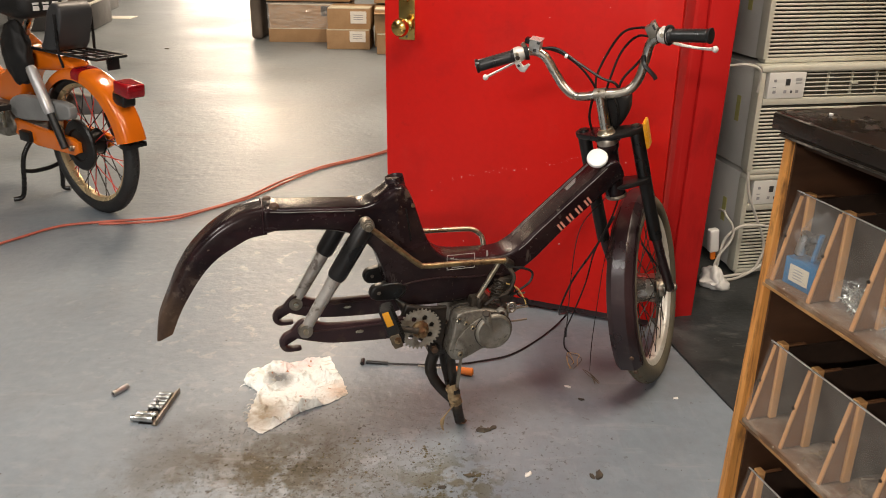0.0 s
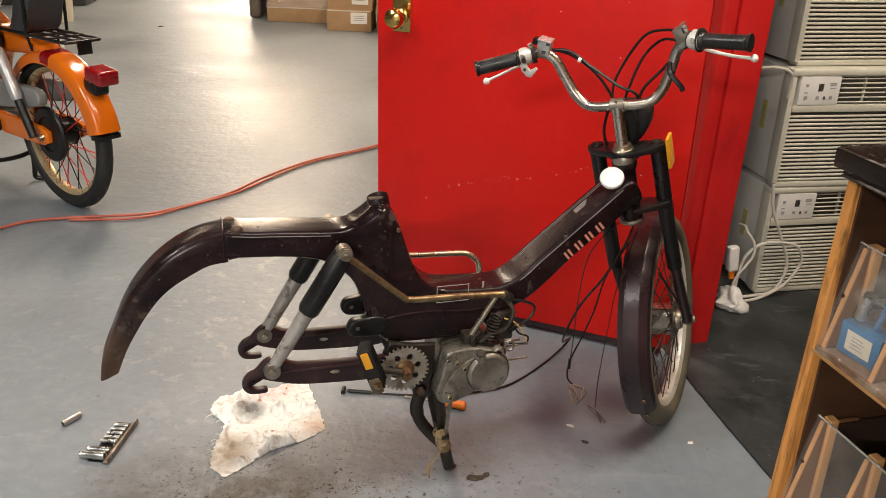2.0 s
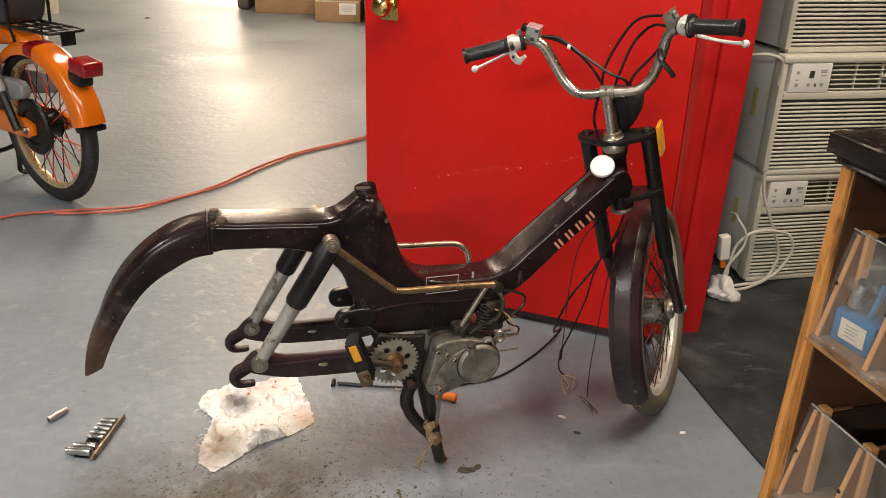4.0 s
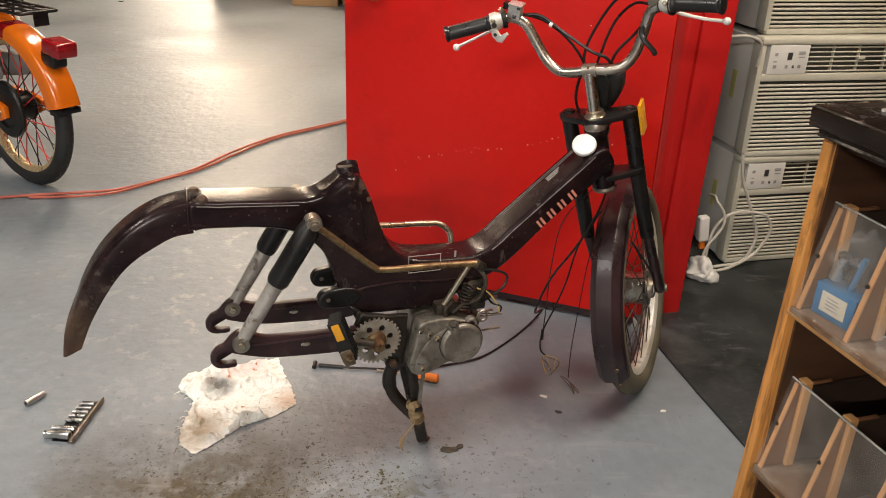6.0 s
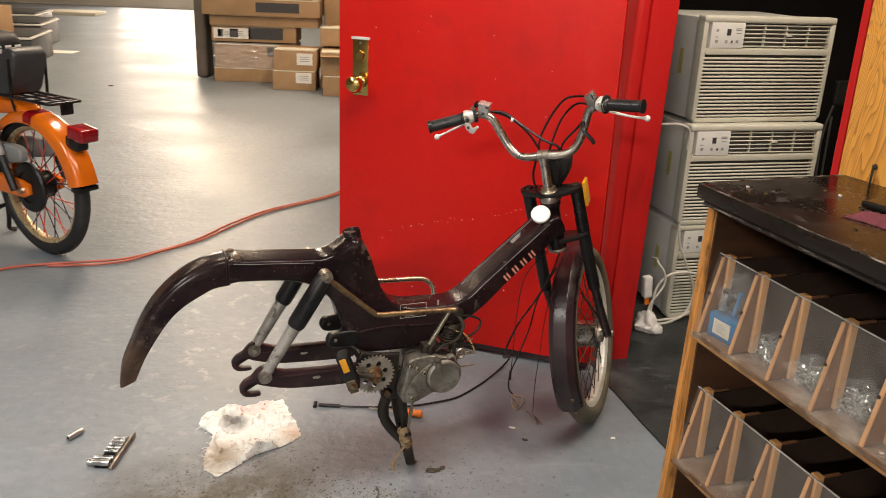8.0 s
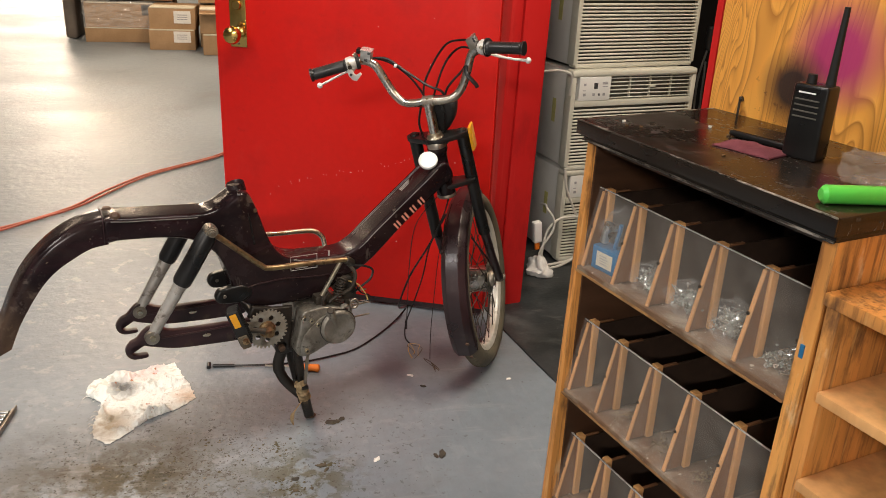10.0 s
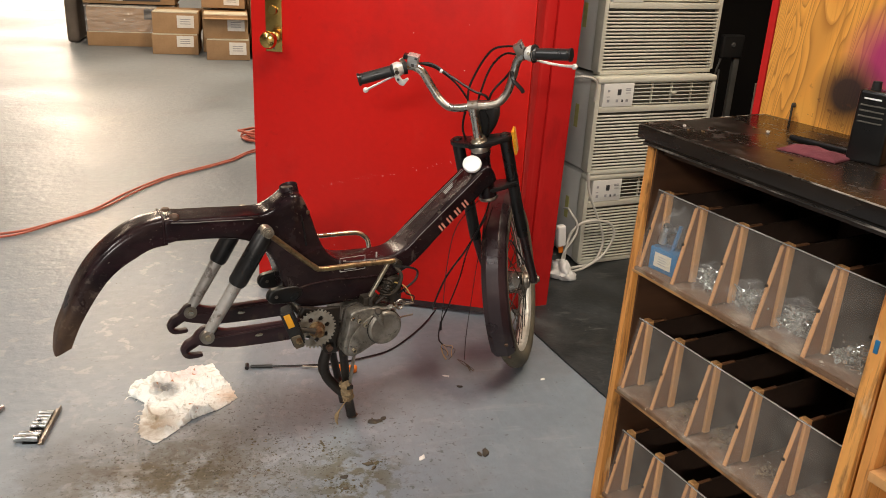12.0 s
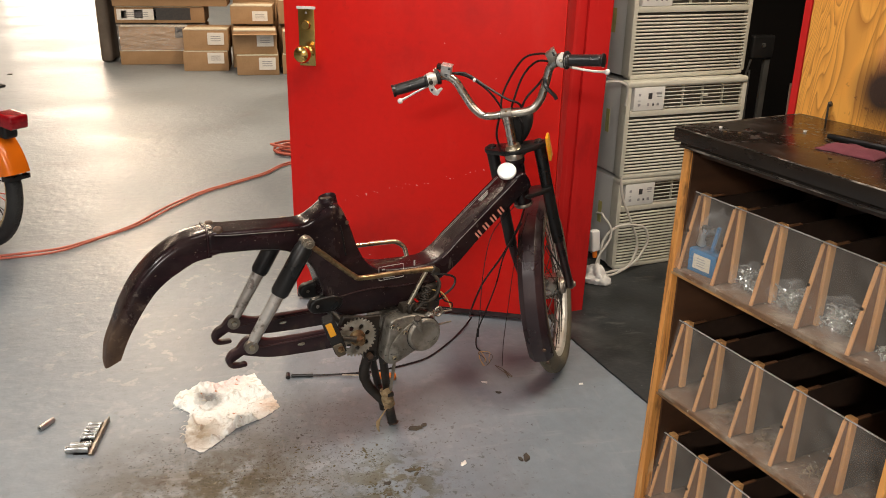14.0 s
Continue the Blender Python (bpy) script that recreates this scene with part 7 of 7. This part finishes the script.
part("fuse", rod((-0.018, -0.006, 0.056), (-0.006, -0.010, 0.095), 0.009, 12), M["socket"], box)

# ---- things on the counter ----
radio = thing("two_way_radio", SH @ pose(0.318, 0.172, 0.940, 0, 0, 12), "black two-way radio standing on the counter", "radio")
part("body", block((-0.029, -0.019, 0.0), (0.029, 0.019, 0.118), 0.006, segments=3), M["black"], radio)
part("antenna", sweep([(0.018, 0.004, 0.115), (0.018, 0.004, 0.135), (0.019, 0.005, 0.235)], [0.008, 0.0068, 0.0045], 12), M["rubber"], radio)
part("knob", lathe([(0, 0.014), (0.007, 0.014), (0.008, 0)], Matrix.Translation((-0.012, 0.002, 0.117)), 14), M["rubber"], radio)
for k in range(4):
    part("speaker_slot", block((-0.022, -0.0205, 0.066 + 0.009 * k), (0.018, -0.0188, 0.0685 + 0.009 * k), 0.0005), M["acdark"], radio)
part("badge", block((-0.018, -0.0198, 0.104), (0.010, -0.0189, 0.1065)), M["white"], radio)
cloth_bm = bmesh.new()
rows = []
for i in range(25):
    row = []
    for j in range(15):
        x, y = (i / 24 - 0.5) * 0.105, (j / 14 - 0.5) * 0.062
        q = Vector((x * 34, y * 34, 1))
        e = min(i, 24 - i, j * 1.6, (14 - j) * 1.6) / 6
        row.append(cloth_bm.verts.new((x * (1 + 0.12 * noise.noise(q)), y * (1 + 0.15 * noise.noise(q * 1.3)), 0.003 + min(1, e) * (0.008 + 0.006 * noise.noise(q)))))
    rows.append(row)
for i in range(24):
    for j in range(14):
        cloth_bm.faces.new((rows[i][j], rows[i + 1][j], rows[i + 1][j + 1], rows[i][j + 1]))
out = bmesh.ops.extrude_face_region(cloth_bm, geom=cloth_bm.faces[:])
for v in out["geom"]:
    if isinstance(v, bmesh.types.BMVert):
        v.co.z = 0.0005
solo("cleaning_cloth", cloth_bm, M["maroon"], "folded maroon cloth on the counter", "cloth", SH @ pose(0.256, 0.124, 0.940, 0, 0, 12), angle=80)
phone = thing("phone", SH @ pose(0.232, 0.205, 0.940, 0, 0, 100), "black phone lying on the counter", "phone")
part("case", block((-0.036, -0.072, 0.001), (0.036, 0.072, 0.011), 0.004, segments=3), M["black"], phone)
part("screen", block((-0.032, -0.067, 0.0112), (0.032, 0.067, 0.0118)), M["counter"], phone)
marker = thing("marker_pen", SH @ pose(0.520, 0.050, 0.953, 0, 0, 66), "bright green plastic marker pen on the counter", "marker pen")
part("barrel", sweep([(-0.055, 0, 0), (-0.05, 0, 0), (0.05, 0, 0), (0.055, 0, 0)], [0.008, 0.013, 0.013, 0.009], 14), M["green"], marker)
part("cap", sweep([(0.056, 0, 0), (0.075, 0, 0)], [0.0105, 0.009], 14), M["green"], marker)
bag(SH @ pose(0.455, 0.155, 0.9405, 0, 0, 10), (0.045, 0.035, 0.028), 5.5, "crumpled clear plastic bag on the counter")
nail = solo("nail", rod((0.045, 0.300, 0.940), (0.043, 0.302, 0.972), 0.0022, 8), M["greasy"], "bent nail standing in the counter", "nail", SH)
part("head", rod((0.043, 0.302, 0.971), (0.048, 0.304, 0.973), 0.005, 8), M["greasy"], nail)
solo("metal_rod", rod((0.922, 1.62, 0.60), (0.915, 1.62, 0.988), 0.0035, 8), M["zinc"], "thin bright metal rod leaning behind the counter", "rod")
rng = random.Random(31)
for k in range(9):
    x, y = rng.uniform(0.02, 0.40), rng.uniform(0.02, 0.22)
    solo("loose_nut", lathe([(0.0015, 0), (0.0032, 0), (0.0036, 0.0015), (0.0032, 0.003), (0.0015, 0.003)], None, 6), M["brassy"] if k % 3 else M["chip"], "tiny nut on the counter top", "nut", SH @ pose(x, y, 0.9402, 0, 0, 40 * k), "loose nuts")
# ---- pine drawer rack beside the shelf ----
rack = thing("cubby_rack", SH @ pose(0.552, -0.010, 0), "pale pine cubby rack standing beside the parts shelf", "rack")
part("side", block((0.0, 0.0, 0.002), (0.022, 0.30, 0.815), 0.0015), M["pine"], rack)
part("side", block((0.60, 0.0, 0.002), (0.622, 0.30, 0.815), 0.0015), M["pine"], rack)
part("back", block((0.022, 0.29, 0.002), (0.60, 0.299, 0.815)), M["darkwood"], rack)
part("top", block((-0.002, -0.006, 0.8155), (0.624, 0.302, 0.834), 0.0015), M["pine"], rack)
for z in (0.10, 0.245, 0.39, 0.535, 0.68):
    part("shelf_board", block((0.0225, -0.010, z), (0.5995, 0.289, z + 0.016), 0.0015), M["pinefront"], rack)
for x in (0.21, 0.40):
    part("upright", block((x, 0.004, 0.012), (x + 0.014, 0.288, 0.814)), M["pine"], rack)

# ---- cartons by the far wall ----
def carton(x0, x1, y, d, z0, h, label, labels=(), turn=0.0, flap=False, tape=True):
    w = x1 - x0
    t = thing("carton", pose(x0, y - 0.12, z0, 0, 0, turn), label, "carton", "cartons on the floor")
    part("box", block((0, 0, 0.001), (w, d, h), 0.006), M["carton"], t)
    if tape:
        part("tape", block((w * 0.02, -0.0025, h * 0.96), (w * 0.98, d * 0.5, h + 0.0015), 0.0), M["cream"], t)
    for lx, lz, lw, lh, mt in labels:
        part("label", block((lx, -0.004, lz), (lx + lw, 0.0005, lz + lh)), M[mt], t)
        if mt == "paper":
            for k in range(3):
                part("print_line", block((lx + lw * 0.2, -0.006, lz + lh * (0.3 + 0.18 * k)), (lx + lw * 0.8, -0.0045, lz + lh * (0.36 + 0.18 * k))), M["print_soft"], t)
    if flap:
        part("flap", block((0.0, -0.09, h - 0.035), (w, 0.0, h - 0.030), 0.0, m=pose(0, 0, 0, 0, 0, 0)), M["carton"], t)
    return t


P = "paper"
carton(-1.14, -0.73, 8.33, 0.42, 0, 0.185, "brown carton with white label", ((0.22, 0.07, 0.15, 0.10, P),))
carton(-1.13, -0.72, 8.35, 0.40, 0.186, 0.195, "brown carton with white label stacked on another", ((0.22, 0.055, 0.15, 0.11, P),), -1.5)
carton(-0.64, -0.26, 8.05, 0.42, 0, 0.185, "brown carton with white label", ((0.20, 0.05, 0.15, 0.11, P),), 1.0)
carton(-0.66, -0.27, 8.08, 0.40, 0.186, 0.215, "brown carton with open flap and white label", ((0.21, 0.07, 0.15, 0.11, P),), 2.0, True)
carton(-0.23, 0.20, 8.10, 0.42, 0, 0.185, "plain brown carton on the floor", (), 0)
carton(-0.22, 0.20, 8.12, 0.42, 0.186, 0.20, "brown carton stacked on another", (), 1)
carton(-0.70, -0.30, 8.52, 0.42, 0.0, 0.42, "tall brown carton behind others", ())
carton(-0.69, -0.30, 8.40, 0.42, 0.421, 0.17, "brown carton on top of a stack", ((0.20, 0.03, 0.14, 0.09, P),), -2)
carton(-0.26, 0.18, 8.55, 0.42, 0.0, 0.42, "tall brown carton behind others", ())
carton(-0.25, 0.18, 8.42, 0.42, 0.421, 0.22, "brown carton on top of a stack", (), 3)
carton(-1.78, -0.95, 8.76, 0.50, 0, 0.135, "long brown carton at the bottom of a wrapped stack", ())
wrapped = carton(-1.77, -0.97, 8.77, 0.48, 0.136, 0.235, "long carton wrapped in clear stretch film", ((0.52, 0.12, 0.18, 0.10, "print"),))
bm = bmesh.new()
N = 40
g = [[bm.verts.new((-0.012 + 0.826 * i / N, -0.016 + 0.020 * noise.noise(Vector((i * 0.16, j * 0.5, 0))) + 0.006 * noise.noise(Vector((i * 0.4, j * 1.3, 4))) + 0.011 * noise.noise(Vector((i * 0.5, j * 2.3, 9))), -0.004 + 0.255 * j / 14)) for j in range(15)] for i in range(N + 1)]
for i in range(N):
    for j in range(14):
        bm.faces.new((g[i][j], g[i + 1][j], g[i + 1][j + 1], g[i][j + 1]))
part("stretch_film", bm, M["wrap"], wrapped, "crinkled clear film, glare put in as milky white", angle=6).visible_shadow = False
carton(-1.79, -0.96, 8.76, 0.50, 0.395, 0.155, "long carton with black and white printed band", ((0.02, 0.03, 0.36, 0.10, P), (0.36, 0.03, 0.34, 0.11, "print"), (0.06, 0.045, 0.05, 0.07, "print_soft"), (0.18, 0.045, 0.08, 0.08, "print_soft")))
carton(-1.80, -0.74, 8.74, 0.52, 0.551, 0.10, "flat brown carton on a stack", ())
carton(-1.86, -0.72, 8.70, 0.55, 0.652, 0.16, "long brown carton with a black label", ((0.52, 0.04, 0.42, 0.09, "print"),))
carton(-1.80, -0.80, 8.74, 0.50, 0.813, 0.3, "large brown carton on top of a stack", ())
carton(-0.70, 0.18, 9.02, 0.45, 0.0, 1.05, "tall brown carton standing behind the stacks", ())
solo("standing_board", block((-1.99, 8.78, 0.005), (-1.875, 10.4, 0.86), 0.045, segments=4), M["greyboard"], "grey-brown padded board standing beside the cartons", "board")

# ---- dark bins and scraps further off ----
def dark_bin(x, y, label):
    t = thing("storage_bin", pose(x, y, 0, 0, 0, 8), label, "storage bin", "dark storage bins")
    part("tub", block((-0.85, 0, 0.003), (0, 0.9, 0.27), 0.02), M["darkbin"], t)
    part("rim", block((-0.86, -0.012, 0.271), (0.010, 0.91, 0.292), 0.008), M["acside"], t, "paler grey rim")
    part("lid", block((-0.84, 0.01, 0.2925), (-0.01, 0.89, 0.31), 0.006), M["darkbin"], t)


dark_bin(-3.80, 9.25, "dark grey plastic storage bin on the floor")
dark_bin(-4.28, 10.75, "dark grey plastic storage bin on the floor")
dark_bin(-4.85, 12.05, "dark grey plastic storage bin on the floor")
bucket = solo("bucket", lathe([(0, 0.002), (0.09, 0.002), (0.11, 0.27), (0.118, 0.275), (0.118, 0.285), (0.106, 0.285), (0.086, 0.02), (0, 0.02)], None, 28), M["cream"], "cream plastic bucket on the floor", "bucket", pose(-3.58, 8.22, 0))
part("label", block((-0.05, -0.1125, 0.17), (0.04, -0.100, 0.235), 0.002), M["maroon"], bucket, "dark red label")
carton(-4.75, -4.2, 9.35, 0.5, 0.312, 0.28, "open brown carton resting on a dark bin", (), -12, True)
solo("paper_sheet", block((-4.12, 10.35, 0.001), (-3.80, 10.62, 0.006), 0.001), M["paper"], "white sheet of paper on the floor", "paper")
solo("wood_panel", block((-6.2, 15.7, 0.001), (-5.3, 16.3, 0.05), 0.004), M["cream"], "pale wooden panel lying on the floor", "panel")
solo("paint_chip", block((-2.66, 8.1, 0.0005), (-2.62, 8.13, 0.006), 0.001), M["flake"], "small dark scrap on the bright floor", "scrap")

# ---- orange moped ----
OB = pose(-1.449, 3.55, 0, 0, 0, 144) @ Matrix.Scale(1.065, 4)
orange = thing("moped", OB, "bright orange moped with gold rims and black rack, on its stand", "moped")
RW = Matrix.Translation((0.018, 0, 0.288))
rear = spoked_wheel(orange, RW, 0.2585, 0.0295, M["gold"], M["tyre_black"], M["black"], [M["redspoke"], M["black"]], 36, 0.050, "rear_wheel", "gold rim with red and black spokes", 0.0021)
part("drive_drum", lathe([(0, 0.060), (0.03, 0.060), (0.060, 0.056), (0.066, 0.062), (0.096, 0.060), (0.102, 0.054), (0.102, 0.044), (0.05, 0.044)], RW @ aim((0, 0, 0), (0, 1, 0)), 32), M["black"], rear, "dark chain sprocket")
st = []
for k in range(33):
    a = math.radians(40 + (169 - 40) * k / 32)
    c, s = math.cos(a), math.sin(a)
    ro = 0.306 + 0.016 * max(0, -c)
    st.append(((0.018 + ro * c, 0.283 + ro * s), (0.018 + 0.262 * c, 0.283 + 0.262 * s)))
of = part("rear_fender", arch(st, 0.052, 0.004, 0.5, 14), M["orange"], orange, "glossy orange rear fender")
a = math.radians(170)
part("fender_flap", block((-0.006, -0.047, -0.010), (0.034, 0.047, 0.010), 0.004, m=Matrix.Translation((0.018 + 0.300 * math.cos(a), 0, 0.283 + 0.300 * math.sin(a) - 0.010))), M["black"], of, "black rubber flap")
part("red_band", arch([(((0.018 + 0.309 * math.cos(b)), 0.283 + 0.309 * math.sin(b)), (0.018 + 0.268 * math.cos(b), 0.283 + 0.268 * math.sin(b))) for b in (math.radians(92 + 2 * k) for k in range(6))], 0.0545, 0.003, 0.5, 14), M["taillens"], of, "dark red band")
LB = Matrix.Translation((-0.262, 0, 0.540)) @ pose(0, 0, 0, 0, -8, 0) @ Matrix.Scale(0.80, 4)
tail = part("tail_lamp", block((-0.085, -0.048, -0.026), (0.028, 0.048, 0.036), 0.012, m=LB, segments=3), M["taillens"], orange, "red plastic tail lamp")
part("lamp_base", block((-0.030, -0.036, -0.085), (0.060, 0.036, -0.020), 0.016, m=LB, segments=3), M["black"], tail)
part("lens_rib", block((-0.087, -0.044, 0.006), (-0.02, 0.0485, 0.010), 0.001, m=LB), M["taillens"], tail)
# rack
rk = part("rack", sweep(curve([(0.24, 0.062, 0.645), (0.04, 0.066, 0.644), (-0.17, 0.066, 0.644), (-0.198, 0.045, 0.644), (-0.198, -0.045, 0.644), (-0.17, -0.066, 0.644), (0.04, -0.066, 0.644), (0.24, -0.062, 0.645)], 5), 0.006, 8), M["black"], orange, "black wire luggage rack")
for x in (-0.15, -0.07, 0.01, 0.10):
    part("cross_wire", rod((x, -0.065, 0.642), (x, 0.065, 0.642), 0.004, 8), M["black"], rk)
for y in (-0.02, 0.02):
    part("long_wire", rod((-0.196, y, 0.646), (0.18, y, 0.646), 0.004, 8), M["black"], rk)
part("end_plate", block((-0.207, -0.026, 0.600), (-0.200, 0.026, 0.648), 0.003), M["black"], rk)
for y in (-0.06, 0.06):
    part("rack_leg", rod((0.06, y, 0.644), (0.06, y * 0.8, 0.585), 0.005, 8), M["black"], rk)
# dark padded back rest leaning over the rack
back = part("back_rest", pillow([(v.x, v.z) for v in curve([(0.06, 0, 0.652), (0.02, 0, 0.72), (-0.01, 0, 0.80), (0.03, 0, 0.83), (0.08, 0, 0.80), (0.13, 0, 0.70), (0.16, 0, 0.652)], 3, True)], -0.07, 0.07, 0.012, 3), M["darkbin"], orange, "dark grey back rest over the rack")
part("back_stay", rod((0.03, 0.075, 0.646), (0.02, 0.075, 0.79), 0.006, 8), M["black"], back)
part("back_stay", rod((0.03, -0.075, 0.646), (0.02, -0.075, 0.79), 0.006, 8), M["black"], back)
# struts
for y in (-0.112, 0.112):
    low, top = Vector((0.024, y, 0.288)), Vector((0.185, y, 0.585))
    sh = part("shock_absorber", sweep([low.lerp(top, 0.42), low.lerp(top, 0.46), low.lerp(top, 0.96), top], [0.016, 0.021, 0.021, 0.016], 14), M["silver"], orange, "silver shock sleeve")
    part("rod", rod(low, low.lerp(top, 0.45), 0.015, 12), M["black"], sh)
# frame, seat tower, tank beam
TOPO = [(0.02, 0.585), (0.06, 0.612), (0.14, 0.626), (0.24, 0.634), (0.33, 0.645), (0.40, 0.675), (0.45, 0.690), (0.475, 0.655), (0.51, 0.56), (0.56, 0.515), (0.68, 0.50), (0.76, 0.53), (0.88, 0.63), (0.98, 0.70), (1.02, 0.67), (0.93, 0.56), (0.80, 0.45), (0.70, 0.40), (0.55, 0.385), (0.43, 0.42),
        (0.38, 0.50), (0.32, 0.545), (0.24, 0.552), (0.12, 0.565)]
loop = [(v.x, v.z) for v in curve([(x, 0, z) for x, z in TOPO], 3, True)]
part("frame", pillow(loop, -0.046, 0.046, 0.022, 4), M["orange"], orange, "glossy orange pressed frame", angle=60)
for y in (-0.07, 0.07):
    arm = part("swing_arm", pillow([(-0.01, 0.265), (0.02, 0.25), (0.30, 0.245), (0.46, 0.27), (0.46, 0.335), (0.30, 0.325), (0.04, 0.318), (-0.01, 0.305)], y - 0.011, y + 0.011, 0.005, 3), M["orange"], orange, "orange swing arm")
    part("axle_nut", lathe([(0, 0.016), (0.011, 0.016), (0.012, 0)], aim((0.018, math.copysign(0.082, y), 0.283), (0, math.copysign(1, y), 0)), 6), M["zinc"], arm)
for y, mt in ((0.070, "midgrey"), (-0.070, "midgrey")):
    part("side_cover", pillow([(v.x, v.z) for v in curve([(0.0, 0, 0.408), (0.02, 0, 0.455), (0.20, 0, 0.452), (0.38, 0, 0.445), (0.46, 0, 0.40), (0.42, 0, 0.345), (0.22, 0, 0.36), (0.04, 0, 0.39)], 3, True)], y - 0.018, y + 0.018, 0.008, 3), M[mt], orange, "grey plastic side cover")
part("engine_case", pillow([(v.x, v.z) for v in curve([(0.44, 0, 0.30), (0.50, 0, 0.38), (0.62, 0, 0.39), (0.68, 0, 0.33), (0.64, 0, 0.26), (0.52, 0, 0.25)], 4, True)], -0.09, 0.09, 0.012, 4), M["alu"], orange)
part("pedal_crank", sweep([(0.50, 0.10, 0.30), (0.46, 0.12, 0.36), (0.43, 0.13, 0.40)], 0.009, 10), M["zinc"], orange)
part("pedal", block((0.39, 0.11, 0.385), (0.46, 0.20, 0.41), 0.008), M["rubber"], orange)
# saddle with plain bars where its word stands
seat_o = part("saddle", pillow([(v.x + 0.09, v.z) for v in curve([(0.10, 0, 0.78), (0.105, 0, 0.84), (0.16, 0, 0.868), (0.30, 0, 0.862), (0.44, 0, 0.845), (0.50, 0, 0.815), (0.44, 0, 0.785), (0.28, 0, 0.755), (0.15, 0, 0.755)], 4, True)], -0.105, 0.105, 0.045, 5), M["rubber"], orange, "black padded saddle")
for k in range(4):
    part("mark", block((0.186, 0.062 - 0.040 * k - 0.026, 0.788), (0.191, 0.062 - 0.040 * k, 0.818), 0.001), M["white"], seat_o, "pale mark on the saddle")
part("seat_post", rod((0.33, 0, 0.76), (0.43, 0, 0.64), 0.018, 12), M["chrome"], orange)
# side bag of black cloth ahead of the strut
bm = bmesh.new()
bmesh.ops.create_icosphere(bm, subdivisions=4, radius=1)
for v in bm.verts:
    v.co *= 1 + 0.14 * noise.noise(v.co * 2.5)
    v.co = Vector((0.315 + v.co.x * 0.085, 0.085 + v.co.y * 0.045, 0.62 + v.co.z * 0.125))
part("side_bag", bm, M["rubber"], orange, "black cloth side bag", angle=80)
# centre stand
so = part("centre_stand", sweep(curve([(0.35, 0.055, 0.28), (0.355, 0.115, 0.20), (0.372, 0.128, 0.07), (0.384, 0.138, 0.020), (0.405, 0.165, 0.012)], 6), 0.010, 10), M["black"], orange, "black tubular stand")
part("leg", sweep(curve([(0.35, -0.045, 0.28), (0.355, -0.040, 0.20), (0.372, -0.044, 0.07), (0.382, -0.046, 0.020), (0.362, -0.066, 0.012)], 6), 0.010, 10), M["black"], so)
part("cross_tube", sweep(curve([(0.362, 0.120, 0.135), (0.360, 0.08, 0.125), (0.360, 0.01, 0.125), (0.364, -0.042, 0.135)], 5), 0.009, 10), M["black"], so)
part("hanger", block((0.32, -0.06, 0.255), (0.40, 0.10, 0.30), 0.010), M["black"], so)
# front end
FW = Matrix.Translation((1.155, 0, 0.283))
spoked_wheel(orange, FW, 0.2535, 0.0295, M["gold"], M["tyre_black"], M["alu"], [M["redspoke"], M["steel"]], 36, 0.045, "front_wheel", "gold rim with red and steel spokes")
st = []
for k in range(25):
    a = math.radians(60 + (190 - 60) * k / 24)
    c, s = math.cos(a), math.sin(a)
    st.append(((1.155 + 0.312 * c, 0.283 + 0.312 * s), (1.155 + 0.272 * c, 0.283 + 0.272 * s)))
part("front_fender", arch(st, 0.042, 0.003, 0.5, 12), M["orange"], orange, "glossy orange front fender")
for y in (-0.068, 0.068):
    part("fork_leg", sweep([(0.985, y, 0.74), (1.07, y, 0.50), (1.155, y, 0.285)], [0.016, 0.016, 0.013], 12), M["black"], orange)
part("head_tube", rod((0.955, 0, 0.80), (1.03, 0, 0.60), 0.024, 16), M["orange"], orange)
part("handlebar_stem", rod((0.955, 0, 0.80), (0.93, 0, 0.90), 0.0125, 12), M["chrome"], orange)
half = [(0.93, 0.0, 0.90), (0.93, 0.06, 0.90), (0.92, 0.11, 0.95), (0.90, 0.15, 1.02), (0.86, 0.20, 1.03), (0.80, 0.29, 1.02)]
part("handlebar", sweep(curve([(x, -y, z) for x, y, z in half[::-1]] + half[1:], 5), 0.011, 12), M["chrome"], orange)
for s in (-1, 1):
    part("grip", rod((0.855, s * 0.205, 1.03), (0.795, s * 0.298, 1.02), 0.016, 12), M["rubber"], orange)
